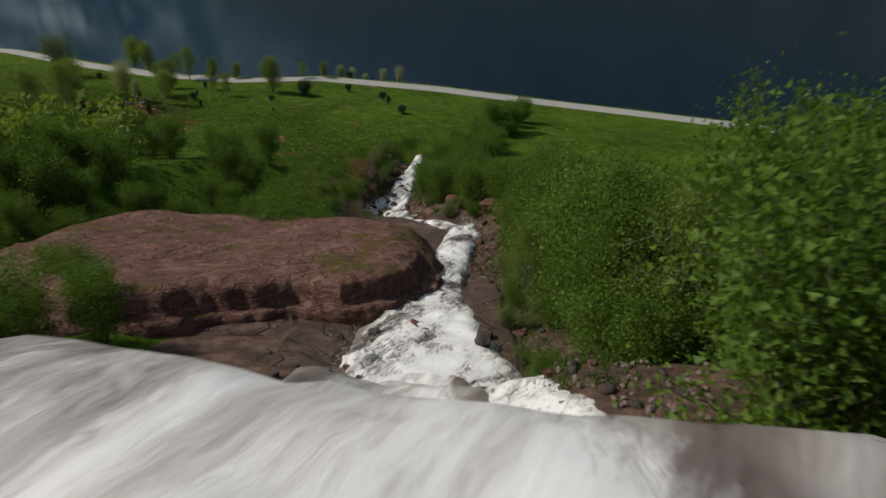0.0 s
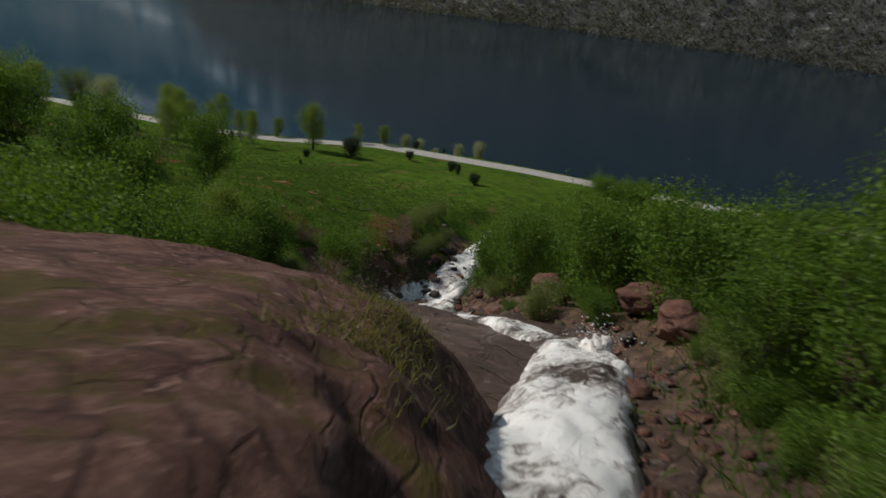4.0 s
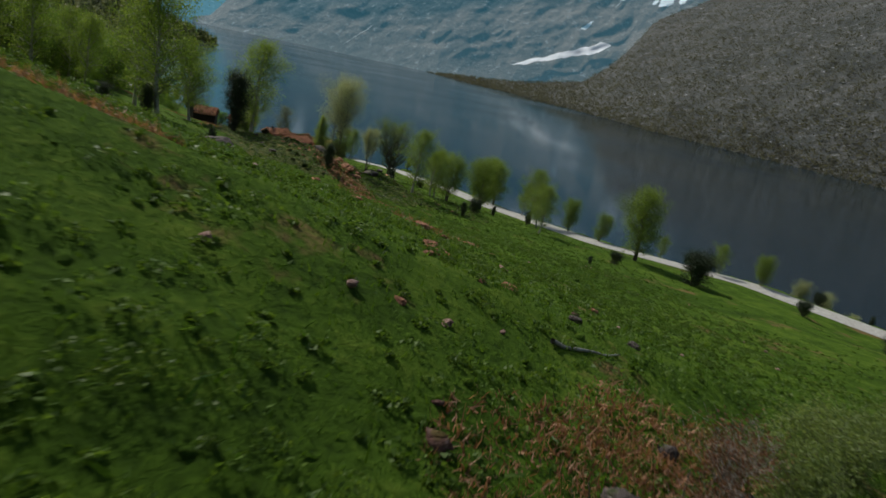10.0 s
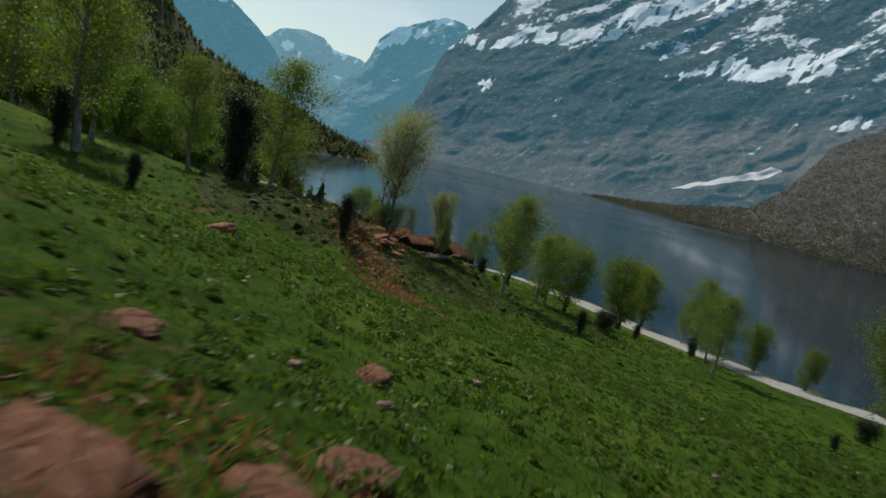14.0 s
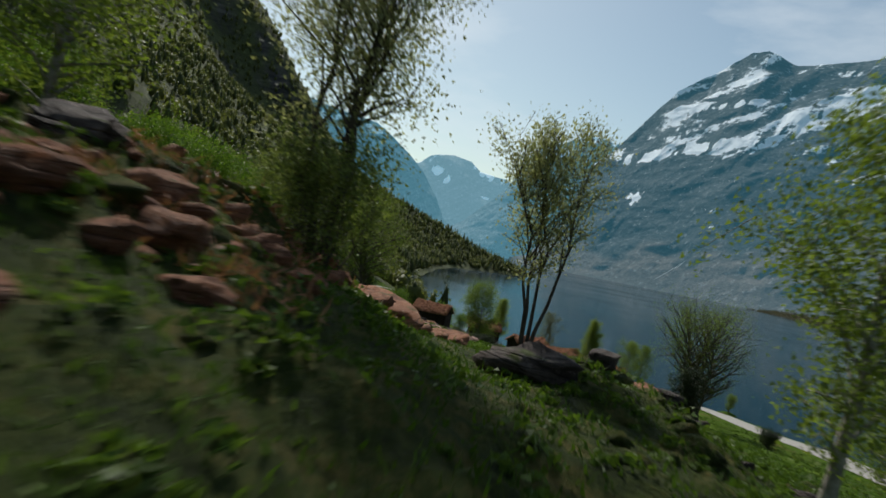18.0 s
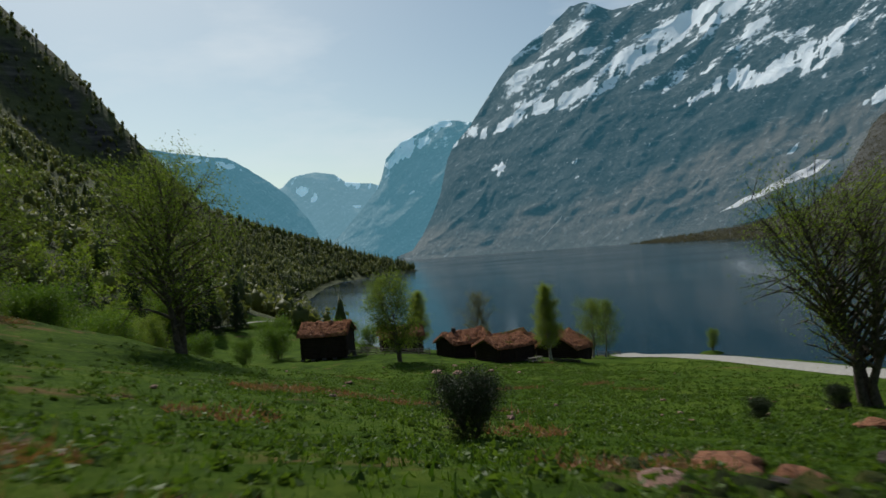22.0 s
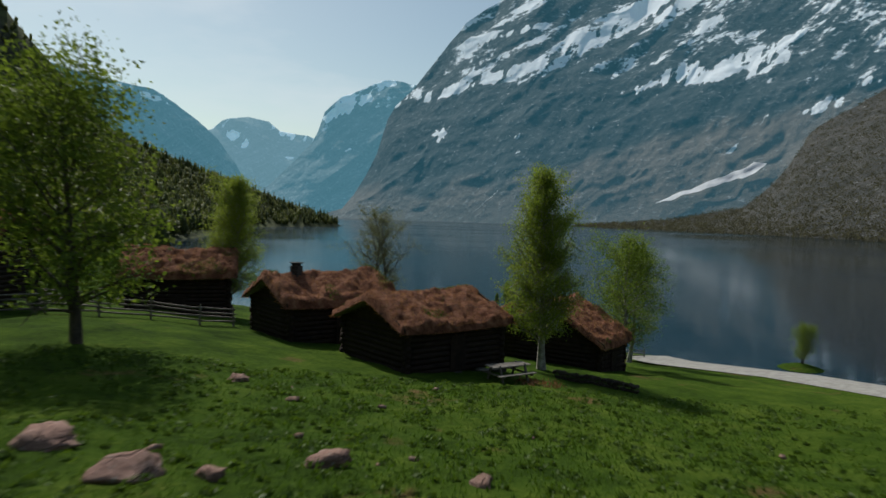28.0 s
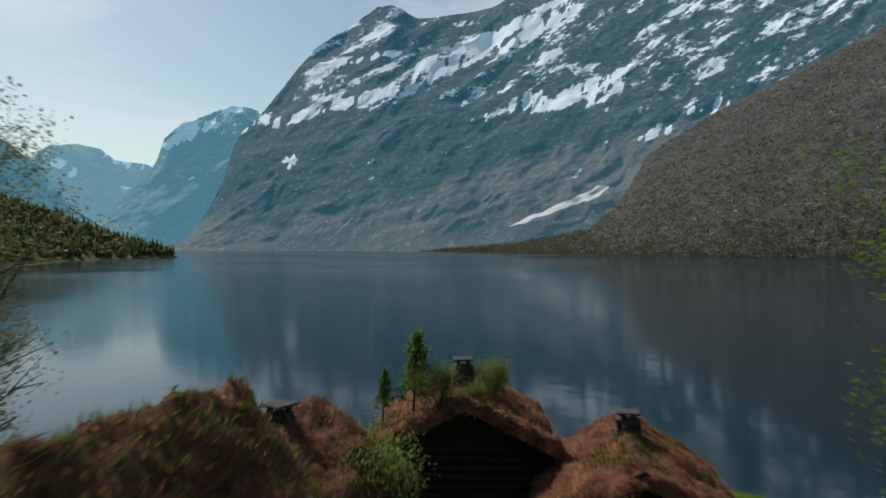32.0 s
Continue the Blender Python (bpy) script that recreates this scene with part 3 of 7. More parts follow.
soil = (sd + 4 * fbm(cx[:, 0], cx[:, 1], 6, 9, 4) < np.interp(ss, [1, 2, 4.5, 6, 7, 8.5, 9.5, 10], [22, 17, 10, 11, 9, 4, 3, 0])) & (ss < 10)
soil |= (cx[:, 0] > -40) & (cx[:, 0] < -22) & (cx[:, 1] < -181.6 - 0.9 * fbm(cx[:, 0], cx[:, 1], 3.0, 14, 3)) & (cx[:, 1] > -192)
on_knoll = np.exp(-((cx[:, 0] + 17) / 11) ** 4 - ((cx[:, 1] + 115) / 12) ** 4) + 0.5 * fbm(cx[:, 0], cx[:, 1], 5, 19, 4) > 0.55
ground_mesh.polygons.foreach_set("material_index", np.where(soil, 2, np.where(on_knoll, 3, far_part.astype(int))).tolist())
tagged(new("ground", ground_mesh), "green grazed meadow slope with tussocks and worn patches", "meadow", kind="structure")

lake = mesh_of("water", [(-3000, -3000, 0), (4200, -3000, 0), (4200, 4600, 0), (-3000, 4600, 0)], [(0, 1, 2, 3)], LAKE)
tagged(new("water", lake), "calm dark blue lake reflecting the mountains", "lake", kind="structure")

# gravel road along the shore
rows = np.arange(-300, 27, 1.5)
rv, rf = [], []
for i, y in enumerate(rows):
    x, z = float(np.interp(y, ROAD_Y, ROAD_X)), float(np.interp(y, ROAD_Y, ROAD_Z))
    for dx, dz in ((-2.2, 0.04), (-1.9, 0.12), (0, 0.2), (1.9, 0.12), (2.2, 0.04)):
        rv.append((x + dx, y, z + dz))
    if i:
        for k in range(4):
            rf.append(((i - 1) * 5 + k, (i - 1) * 5 + k + 1, i * 5 + k + 1, i * 5 + k))
tagged(new("road", mesh_of("road", rv, rf, GRAVEL, True)), "narrow pale gravel road along the lake shore", "road", kind="structure")


# track climbing the flank behind the cabins
rv, rf = [], []
for i in range(60):
    f = i / 59
    x, y = -52 + 24 * f, 52 + 44 * f ** 1.35
    for k, off in enumerate((-1.5, -0.5, 0.5, 1.5)):
        rv.append((x - 0.3 * off, y + off, float(ground(np.array([x]), np.array([y]), False)[0]) + 0.9 + 0.06 * (k in (1, 2))))
    if i:
        for k in range(3):
            rf.append(((i - 1) * 4 + k, i * 4 + k, i * 4 + k + 1, (i - 1) * 4 + k + 1))
tagged(new("road_track", mesh_of("road_track", rv, rf, GRAVEL, True)), "pale gravel track on the slope behind the cabins", "road", kind="structure")


# ---------------------------------------------------------------- the far mountains
GRIDS = {}


def massif(name, label, crest, foot, depth, material, seed, relief=90.0, cols=150, rows=60, toe=0.0, line=None, drifts=(), slant=0.75, brown=None):
    """A mountain wall seen from the lake: crest rows are bearing, height and distance; it slopes from its foot to the crest.
    Gullies and ledges run down it aslant; snow lies above the line, on the ledges and in the drifts (bearing and elevation of both ends, width)."""
    b = np.linspace(crest[0][0], crest[-1][0], cols)
    top = np.interp(b, [c[0] for c in crest], [c[1] for c in crest])
    far = np.interp(b, [c[0] for c in crest], [c[2] for c in crest])
    near = np.interp(b, [c[0] for c in foot], [c[1] for c in foot])
    top = top + 5.0 * fbm(b, b * 0, 1.3, seed, 5) * np.clip(top / 200, 0, 1)
    t = np.concatenate([np.linspace(0, 1, rows), [1.04, 1.12, 1.25]])
    T, B = np.meshgrid(t, b, indexing='ij')
    up = np.clip(T, 0, 1)
    shape = toe * up + (1 - toe) * up ** depth
    D = near + (far - near) * T
    z = -4 + (top + 4) * np.where(T <= 1, shape, 1 - (T - 1) * 1.2)
    el = np.degrees(np.arctan2(z - 15, D))
    g, s = el - slant * B, B + slant * el
    ridge = 1 - 2 * np.abs(fbm(g + 1.1 * fbm(B, el, 3.0, seed + 7, 3), s * 0.30, 3.0, seed, 4))
    small = fbm(g * 0.7 + 0.3 * B, s * 0.4, 0.9, seed + 1, 4)
    ledge = fbm(el * 1.3 - 0.25 * B, B * 0.22, 0.9, seed + 2, 4)
    open_part = sstep(0.0, 0.12, T) * (T <= 1.0)
    D = D - relief * open_part * (0.55 * ridge * (0.45 + 0.55 * up) + 0.10 * small + 0.14 * ledge)
    z = z + relief * 0.16 * open_part * (1 - up) * (fbm(B, el, 2.0, seed + 4, 4) + 0.6 * small)
    X, Y = D * np.sin(np.radians(B)), D * np.cos(np.radians(B))
    GRIDS[name] = (b, t, np.stack([X, Y, z], -1))
    v = np.stack([X.ravel(), Y.ravel(), z.ravel()], 1)
    n, m = cols, len(t)
    i = (np.arange(m - 1)[:, None] * n + np.arange(n - 1)[None, :]).ravel()
    f = np.stack([i, i + 1, i + n + 1, i + n], 1)
    me = mesh_of(name, v, f, material, True)
    snow, low = np.zeros(B.shape), np.zeros(B.shape)
    if line:
        over = el - np.interp(B, [p[0] for p in line], [p[1] for p in line])
        streak = fbm(el * 1.25 - 0.62 * B + 0.5 * fbm(B, el, 2.5, seed + 16, 3), B * 0.26 + el * 0.1, 0.8, seed + 9, 6)
        finger = fbm(B * 1.5 - el * 0.5, el * 0.35 + B * 0.2, 0.7, seed + 10, 4)
        shelf = np.gradient(ledge, axis=0) * rows / 25
        snow = -0.03 + 0.17 * sstep(-0.6, 4.0, over) - 0.75 * sstep(0.8, -1.2, over) + 1.05 * streak + 0.35 * fbm(el - 0.25 * B, B * 0.4, 0.45, seed + 15, 4) + 0.55 * finger * sstep(4.5, 0.0, np.abs(over)) + 0.08 * np.clip(shelf, -1, 1)
        for (b0, e0), (b1, e1), wide in drifts:
            q = np.clip(((B - b0) * (b1 - b0) + (el - e0) * (e1 - e0)) / ((b1 - b0) ** 2 + (e1 - e0) ** 2), 0, 1)
            off = np.hypot(B - b0 - q * (b1 - b0), el - e0 - q * (e1 - e0))
            snow = snow + 1.5 * np.exp(-(off / wide) ** 2) * (0.6 + 1.1 * finger + 0.5 * streak)
        snow = sstep(0.02, 0.75, snow + 0.30 * fbm(B, el * 1.6 - 0.5 * B, 0.28, seed + 17, 3))
    if brown:
        edge = np.interp(B, [p[0] for p in brown], [p[1] for p in brown]) + 1.6 * fbm(g, s * 0.3, 1.6, seed + 12, 4)
        low = sstep(0.7, -0.7, el - edge)
    for key, values in (("snow", snow), ("scree", low)):
        me.attributes.new(key, 'FLOAT', 'POINT').data.foreach_set("value", values.ravel())
    return tagged(new(name, me), label, "mountain", kind="structure")


def rise(bearing, elevation, distance):
    """A crest point from the angle under which it is seen from the shore."""
    return (bearing, 15 + math.tan(radians(elevation)) * distance, distance)


GREY = mountain_material("bare_birch_slope", ((0.046, 0.050, 0.046), (0.090, 0.090, 0.082)), ((0.046, 0.046, 0.043), (0.10, 0.094, 0.084)), 0.09)
# dark rock, with a bluish glow laid over it for haze
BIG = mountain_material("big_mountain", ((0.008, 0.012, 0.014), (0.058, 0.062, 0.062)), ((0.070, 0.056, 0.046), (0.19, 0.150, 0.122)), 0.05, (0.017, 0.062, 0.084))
# grey rock turned blue by a stronger glow, painted haze of greater distance
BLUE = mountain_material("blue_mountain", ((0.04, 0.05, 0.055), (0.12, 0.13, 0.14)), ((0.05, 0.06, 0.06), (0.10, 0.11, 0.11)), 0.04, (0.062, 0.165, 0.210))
# brightest emission of all, painting the thickest haze at the valley's end
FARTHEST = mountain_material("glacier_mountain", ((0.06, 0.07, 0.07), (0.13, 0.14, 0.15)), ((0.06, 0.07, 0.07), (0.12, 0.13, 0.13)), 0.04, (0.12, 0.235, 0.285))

massif("backdrop_near_slope", "grey brown leafless birch slope across the lake",
       [rise(19, 0.0, 1850), rise(25, 0.3, 1900), rise(30, 0.9, 1950), rise(35, 2.2, 2000), rise(36.8, 4.2, 2000), rise(39.3, 7.9, 2000), rise(43.3, 9.5, 1950), rise(47.3, 11.3, 1900), rise(51.3, 13.1, 1850), rise(55.5, 14.8, 1800), rise(62, 17.5, 1700), rise(80, 23, 1500), rise(120, 26, 1500), rise(160, 24, 1600)],
       [(19, 1800), (24, 1400), (34, 1020), (45, 780), (55, 700), (65, 660), (75, 650), (90, 660), (120, 760), (160, 1200)], 1.15, GREY, 11, 26.0, 420, 80)
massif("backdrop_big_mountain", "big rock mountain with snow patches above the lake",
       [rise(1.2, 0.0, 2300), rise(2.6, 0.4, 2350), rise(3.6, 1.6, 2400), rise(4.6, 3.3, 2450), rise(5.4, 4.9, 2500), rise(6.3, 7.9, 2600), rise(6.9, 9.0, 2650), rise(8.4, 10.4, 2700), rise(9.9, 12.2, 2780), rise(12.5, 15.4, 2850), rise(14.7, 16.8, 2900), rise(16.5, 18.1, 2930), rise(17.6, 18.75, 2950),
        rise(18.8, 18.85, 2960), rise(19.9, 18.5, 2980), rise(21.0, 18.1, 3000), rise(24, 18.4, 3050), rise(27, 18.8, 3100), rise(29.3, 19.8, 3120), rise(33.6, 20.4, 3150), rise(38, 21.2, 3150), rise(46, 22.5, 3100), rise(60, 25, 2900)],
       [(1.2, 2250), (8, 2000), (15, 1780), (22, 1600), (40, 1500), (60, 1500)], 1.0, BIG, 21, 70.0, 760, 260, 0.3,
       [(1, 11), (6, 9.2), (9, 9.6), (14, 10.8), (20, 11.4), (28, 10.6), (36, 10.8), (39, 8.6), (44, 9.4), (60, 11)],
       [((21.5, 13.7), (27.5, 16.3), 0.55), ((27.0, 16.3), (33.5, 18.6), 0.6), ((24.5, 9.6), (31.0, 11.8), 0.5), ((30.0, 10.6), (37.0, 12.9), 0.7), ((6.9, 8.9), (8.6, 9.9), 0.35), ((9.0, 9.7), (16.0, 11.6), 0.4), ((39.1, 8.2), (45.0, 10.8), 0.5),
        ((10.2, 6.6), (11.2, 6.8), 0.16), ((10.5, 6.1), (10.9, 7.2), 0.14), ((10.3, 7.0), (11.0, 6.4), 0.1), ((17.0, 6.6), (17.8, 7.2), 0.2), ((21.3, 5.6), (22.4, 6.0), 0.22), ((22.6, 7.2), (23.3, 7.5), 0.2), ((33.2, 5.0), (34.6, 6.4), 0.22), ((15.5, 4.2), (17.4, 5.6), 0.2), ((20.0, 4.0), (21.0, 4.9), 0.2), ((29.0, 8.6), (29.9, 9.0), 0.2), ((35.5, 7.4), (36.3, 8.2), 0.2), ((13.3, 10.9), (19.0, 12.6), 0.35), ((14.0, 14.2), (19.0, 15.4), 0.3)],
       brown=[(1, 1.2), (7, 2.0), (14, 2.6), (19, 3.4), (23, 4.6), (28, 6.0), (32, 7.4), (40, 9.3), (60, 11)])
massif("backdrop_blue_mountain", "mountain with a flat snowy top, blue with painted haze",
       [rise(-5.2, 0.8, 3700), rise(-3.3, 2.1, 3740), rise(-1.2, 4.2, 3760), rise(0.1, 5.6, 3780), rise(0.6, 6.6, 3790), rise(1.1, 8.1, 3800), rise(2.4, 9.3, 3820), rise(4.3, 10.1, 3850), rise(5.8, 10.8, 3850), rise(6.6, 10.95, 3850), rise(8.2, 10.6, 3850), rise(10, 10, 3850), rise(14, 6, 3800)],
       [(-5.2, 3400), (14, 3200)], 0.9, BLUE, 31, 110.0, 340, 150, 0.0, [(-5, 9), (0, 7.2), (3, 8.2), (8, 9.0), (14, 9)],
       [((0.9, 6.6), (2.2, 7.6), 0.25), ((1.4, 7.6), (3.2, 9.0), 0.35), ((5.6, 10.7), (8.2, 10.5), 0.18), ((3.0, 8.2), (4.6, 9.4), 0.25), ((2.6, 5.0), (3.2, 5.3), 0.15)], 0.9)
massif("backdrop_glacier_mountain", "mountain and glacier closing the valley, pale blue with painted haze",
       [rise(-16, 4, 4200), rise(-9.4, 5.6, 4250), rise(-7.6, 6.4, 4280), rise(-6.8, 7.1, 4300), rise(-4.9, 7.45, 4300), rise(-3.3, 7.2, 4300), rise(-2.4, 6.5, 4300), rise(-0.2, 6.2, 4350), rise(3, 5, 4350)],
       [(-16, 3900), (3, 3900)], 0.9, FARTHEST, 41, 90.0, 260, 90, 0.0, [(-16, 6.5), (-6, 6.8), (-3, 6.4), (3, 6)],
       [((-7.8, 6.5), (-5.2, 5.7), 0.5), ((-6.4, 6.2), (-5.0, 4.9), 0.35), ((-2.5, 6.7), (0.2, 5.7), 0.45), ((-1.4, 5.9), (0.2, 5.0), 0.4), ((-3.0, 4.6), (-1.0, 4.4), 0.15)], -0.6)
massif("backdrop_left_mountain", "mountain with a snowy rim behind the wooded flank, blue with painted haze",
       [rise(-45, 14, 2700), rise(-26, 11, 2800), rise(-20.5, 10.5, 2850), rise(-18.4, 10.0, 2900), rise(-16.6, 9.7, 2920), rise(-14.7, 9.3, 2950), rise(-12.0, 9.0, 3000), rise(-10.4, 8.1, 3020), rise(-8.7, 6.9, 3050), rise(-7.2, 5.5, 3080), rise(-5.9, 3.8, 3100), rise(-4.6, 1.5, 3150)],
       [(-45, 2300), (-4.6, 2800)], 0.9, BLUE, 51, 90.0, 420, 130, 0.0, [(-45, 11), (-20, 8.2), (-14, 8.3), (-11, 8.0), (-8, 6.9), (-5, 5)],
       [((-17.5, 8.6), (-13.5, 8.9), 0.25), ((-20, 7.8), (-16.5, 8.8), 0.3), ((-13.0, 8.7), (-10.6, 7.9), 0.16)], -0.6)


def spot_on(name, bearing, share):
    """A place on a mountain's face by bearing and by the share of the way from foot to crest."""
    b, t, g = GRIDS[name]
    i = np.clip(np.interp(bearing, b, np.arange(len(b))), 0, len(b) - 1.001)
    j = np.clip(np.interp(share, t, np.arange(len(t))), 0, len(t) - 1.001)
    i0, j0 = i.astype(int), j.astype(int)
    fi, fj = (i - i0)[..., None], (j - j0)[..., None]
    return (g[j0, i0] * (1 - fi) + g[j0, i0 + 1] * fi) * (1 - fj) + (g[j0 + 1, i0] * (1 - fi) + g[j0 + 1, i0 + 1] * fi) * fj


def snow_field(name, host, start, end, wide, seed):
    """A drift of old snow lying in a gully, from one (bearing, share) to another, ragged along its edges."""
    n, m = 40, 9
    f, w = np.meshgrid(np.linspace(0, 1, n), np.linspace(-1, 1, m))
    ragged = 1 + 0.7 * fbm(f * 9, np.sign(w) * 3 + 0 * f, 1.0, seed, 3)
    half = np.interp(f, [0, 0.15, 0.6, 0.85, 1], [0.02, 0.35, 0.6, 1.0, 0.1]) * ragged
    b = start[0] + (end[0] - start[0]) * f + wide[0] * w * half
    t = start[1] + (end[1] - start[1]) * f + wide[1] * w * half
    p = spot_on(host, b, t) * 0.984
    p[..., 2] += 4.0
    i = (np.arange(m - 1)[:, None] * n + np.arange(n - 1)[None, :]).ravel()
    ob = new(name, mesh_of(name, p.reshape(-1, 3), np.stack([i, i + 1, i + n + 1, i + n], 1), SNOW, True))
    tagged(ob, "white drift of old snow in a gully", "snow", kind="structure")


SNOW = simple("old_snow", (0.62, 0.65, 0.68), (0.86, 0.88, 0.9), 0.03, 0.7, 0.3, 2.0)
snow_field("snow_patch", "backdrop_big_mountain", (28.4, 0.052), (36.4, 0.125), (0.3, 0.015), 1)
snow_field("snow_patch", "backdrop_big_mountain", (13.5, 0.03), (15.7, 0.10), (0.22, 0.008), 2)


def snow_specks(host, count, bearings, shares, size, seed, slant):
    """Small left-over drifts strewn over a mountain's face, in one mesh."""
    rng = np.random.default_rng(seed)
    V, F = [], []
    for k in range(count):
        b0, t0 = rng.uniform(*bearings), rng.uniform(*shares)
        n = 9
        a = np.linspace(0, 2 * math.pi, n, endpoint=False)
        rad = rng.uniform(0.35, 1.0, n) * size * rng.uniform(0.4, 1.3)
        du, dv = rad * np.cos(a) * rng.uniform(1.0, 2.0), rad * np.sin(a) * 0.6
        p = spot_on(host, np.append(b0 + du - dv * slant, b0), np.append(t0 + (dv + du * slant) * 0.05, t0)) * 0.994
        p[:, 2] += 2.5
        V += p.tolist()
        F += [(k * 10 + q, k * 10 + (q + 1) % n, k * 10 + n) for q in range(n)]
    tagged(new("snow_specks", mesh_of("snow_specks", V, F, SNOW, True)), "small left-over snow drifts on the rock face", "snow", kind="structure")


snow_specks("backdrop_big_mountain", 60, (8, 34), (0.25, 0.55), 0.05, 61, 0.3)


def crown_mesh(name, rng, spots, tall, wide, material, conical, cuts=1, jag=0.22):
    """Far trees: one uneven, lumpy crown each, joined into one mesh."""
    bm = bmesh.new()
    bmesh.ops.create_icosphere(bm, subdivisions=cuts, radius=1.0)
    bm.verts.ensure_lookup_table()
    V = np.array([v.co for v in bm.verts])
    F = np.array([[v.index for v in f.verts] for f in bm.faces])
    bm.free()
    n, k = len(spots), len(V)
    P = np.repeat(V[None], n, 0) * (1 + jag * rng.normal(size=(n, k, 1)))
    t = np.clip((P[..., 2:3] + 1) / 2, 0, 1.1)
    P[..., :2] *= wide[:, None, None] * ((1.08 - t) * 1.25 if conical else 1.0)
    P[..., 2] = t[..., 0] * tall[:, None]
    a = rng.uniform(0, 6.28, n)
    c, s = np.cos(a)[:, None], np.sin(a)[:, None]
    P = np.stack([P[..., 0] * c - P[..., 1] * s, P[..., 0] * s + P[..., 1] * c, P[..., 2]], -1) + spots[:, None, :]
    return mesh_of(name, P.reshape(-1, 3), (F[None] + (np.arange(n) * k)[:, None, None]).reshape(-1, 3), material, True)


# bare birch wood on the slope across the lake
w_rng = np.random.default_rng(5)
wood_b, wood_t = w_rng.uniform(21, 128, 44000), w_rng.random(44000) ** 1.3 * 0.97 + 0.004
wood_p = spot_on("backdrop_near_slope", wood_b, wood_t)
wood_p = (wood_p[:, None, :] + w_rng.normal(0, 1.0, (len(wood_p), 6, 3)) * [2.2, 2.2, 1.8] + [0, 0, 2.6]).reshape(-1, 3)
WOOD_FAR = leafy("bare_birch_crowns", (0.080, 0.077, 0.066), (0.112, 0.107, 0.092), 0.65)
tagged(new("far_wood", leaf_mesh("far_wood", w_rng, wood_p, 1.3, WOOD_FAR, 0.2)), "grey brown birch wood on the far shore", "forest", kind="stuff")


# ---------------------------------------------------------------- stream and fall
def stream_mesh(name, points, widths, material, lift, sides=8, step=0.7, seed=1, core=1.0):
    """Water laid over the bed along a line, its surface uneven across and along."""
    pts = [Vector((x, y, 0)) for x, y in points]
    line = []
    for i in range(len(pts) - 1):
        n = max(2, int((pts[i + 1] - pts[i]).length / step))
        for k in range(n):
            f = k / n
            line.append((pts[i].lerp(pts[i + 1], f), widths[i] + (widths[i + 1] - widths[i]) * f, (pts[i + 1] - pts[i]).normalized()))
    X, Y = [], []
    for p, w, d in line:
        for k in range(sides + 1):
            q = p + Vector((-d.y, d.x, 0)) * (k / sides * 2 - 1) * w
            X.append(q.x)
            Y.append(q.y)
    X, Y = np.array(X), np.array(Y)
    rim = np.tile(np.abs(np.linspace(-1, 1, sides + 1)), len(line))
    Z = ground(X, Y, False) + lift * (1 - rim ** 4) - 0.25 * rim ** 6 + 0.34 * fbm(X * 0.5 + Y * 0.87, Y * 0.5 - X * 0.87, 1.1, seed, 4) + 0.2 * fbm(X, Y, 4, seed + 3, 2)
    n = sides + 1
    i = (np.arange(len(line) - 1)[:, None] * n + np.arange(sides)[None, :]).ravel()
    me = mesh_of(name, np.stack([X, Y, Z], 1), np.stack([i, i + 1, i + n + 1, i + n], 1), material, True)
    side = np.tile(np.linspace(-1, 1, sides + 1), len(line))
    foam = 1 - np.where(side > 0, 1.0 + 0.4 * (core - 1), 1.0 + 3.2 * (core - 1)) * rim ** 1.5 + 0.35 * fbm(X, Y, 2.2, seed + 8, 4)
    me.attributes.new("foam", 'FLOAT', 'POINT').data.foreach_set("value", foam)
    return me


me = stream_mesh("stream", STREAM[2:11], [6.0, 5.4, 3.0, 2.0, 2.2, 1.9, 1.9, 1.9, 1.3], FOAM, 0.85, 18, 0.35)
tagged(new("stream", me), "white foaming stream rushing down its rocky bed", "stream", kind="structure")
me = stream_mesh("stream", [(-36.2, -194.0), (-35.0, -189.4), (-34.2, -185.6), (-31.5, -184.0), (-28.0, -183.4), (-24.0, -183.2), (-20.0, -182.2)], [1.0, 1.5, 1.3, 1.1, 1.0, 1.1, 1.0], FOAM, 0.25, 8, 0.4, 5)
tagged(new("stream", me), "white side arm of the foaming stream", "stream", kind="structure")
me = stream_mesh("waterfall", [(-128, -243), (-112, -236.5), (-104, -231.4), (-101, -229.2), (-98.6, -227.8), (-95, -225.8), (-90, -223.2), (-84, -221.0)], [8, 8.5, 8.5, 8.5, 8.0, 7.0, 5.0, 3.0], FOAM_FALL, 0.9, 30, 0.4, 9, 1.7)
tagged(new("waterfall", me), "wide sheet of white water pouring over the rock lip", "waterfall", kind="structure")


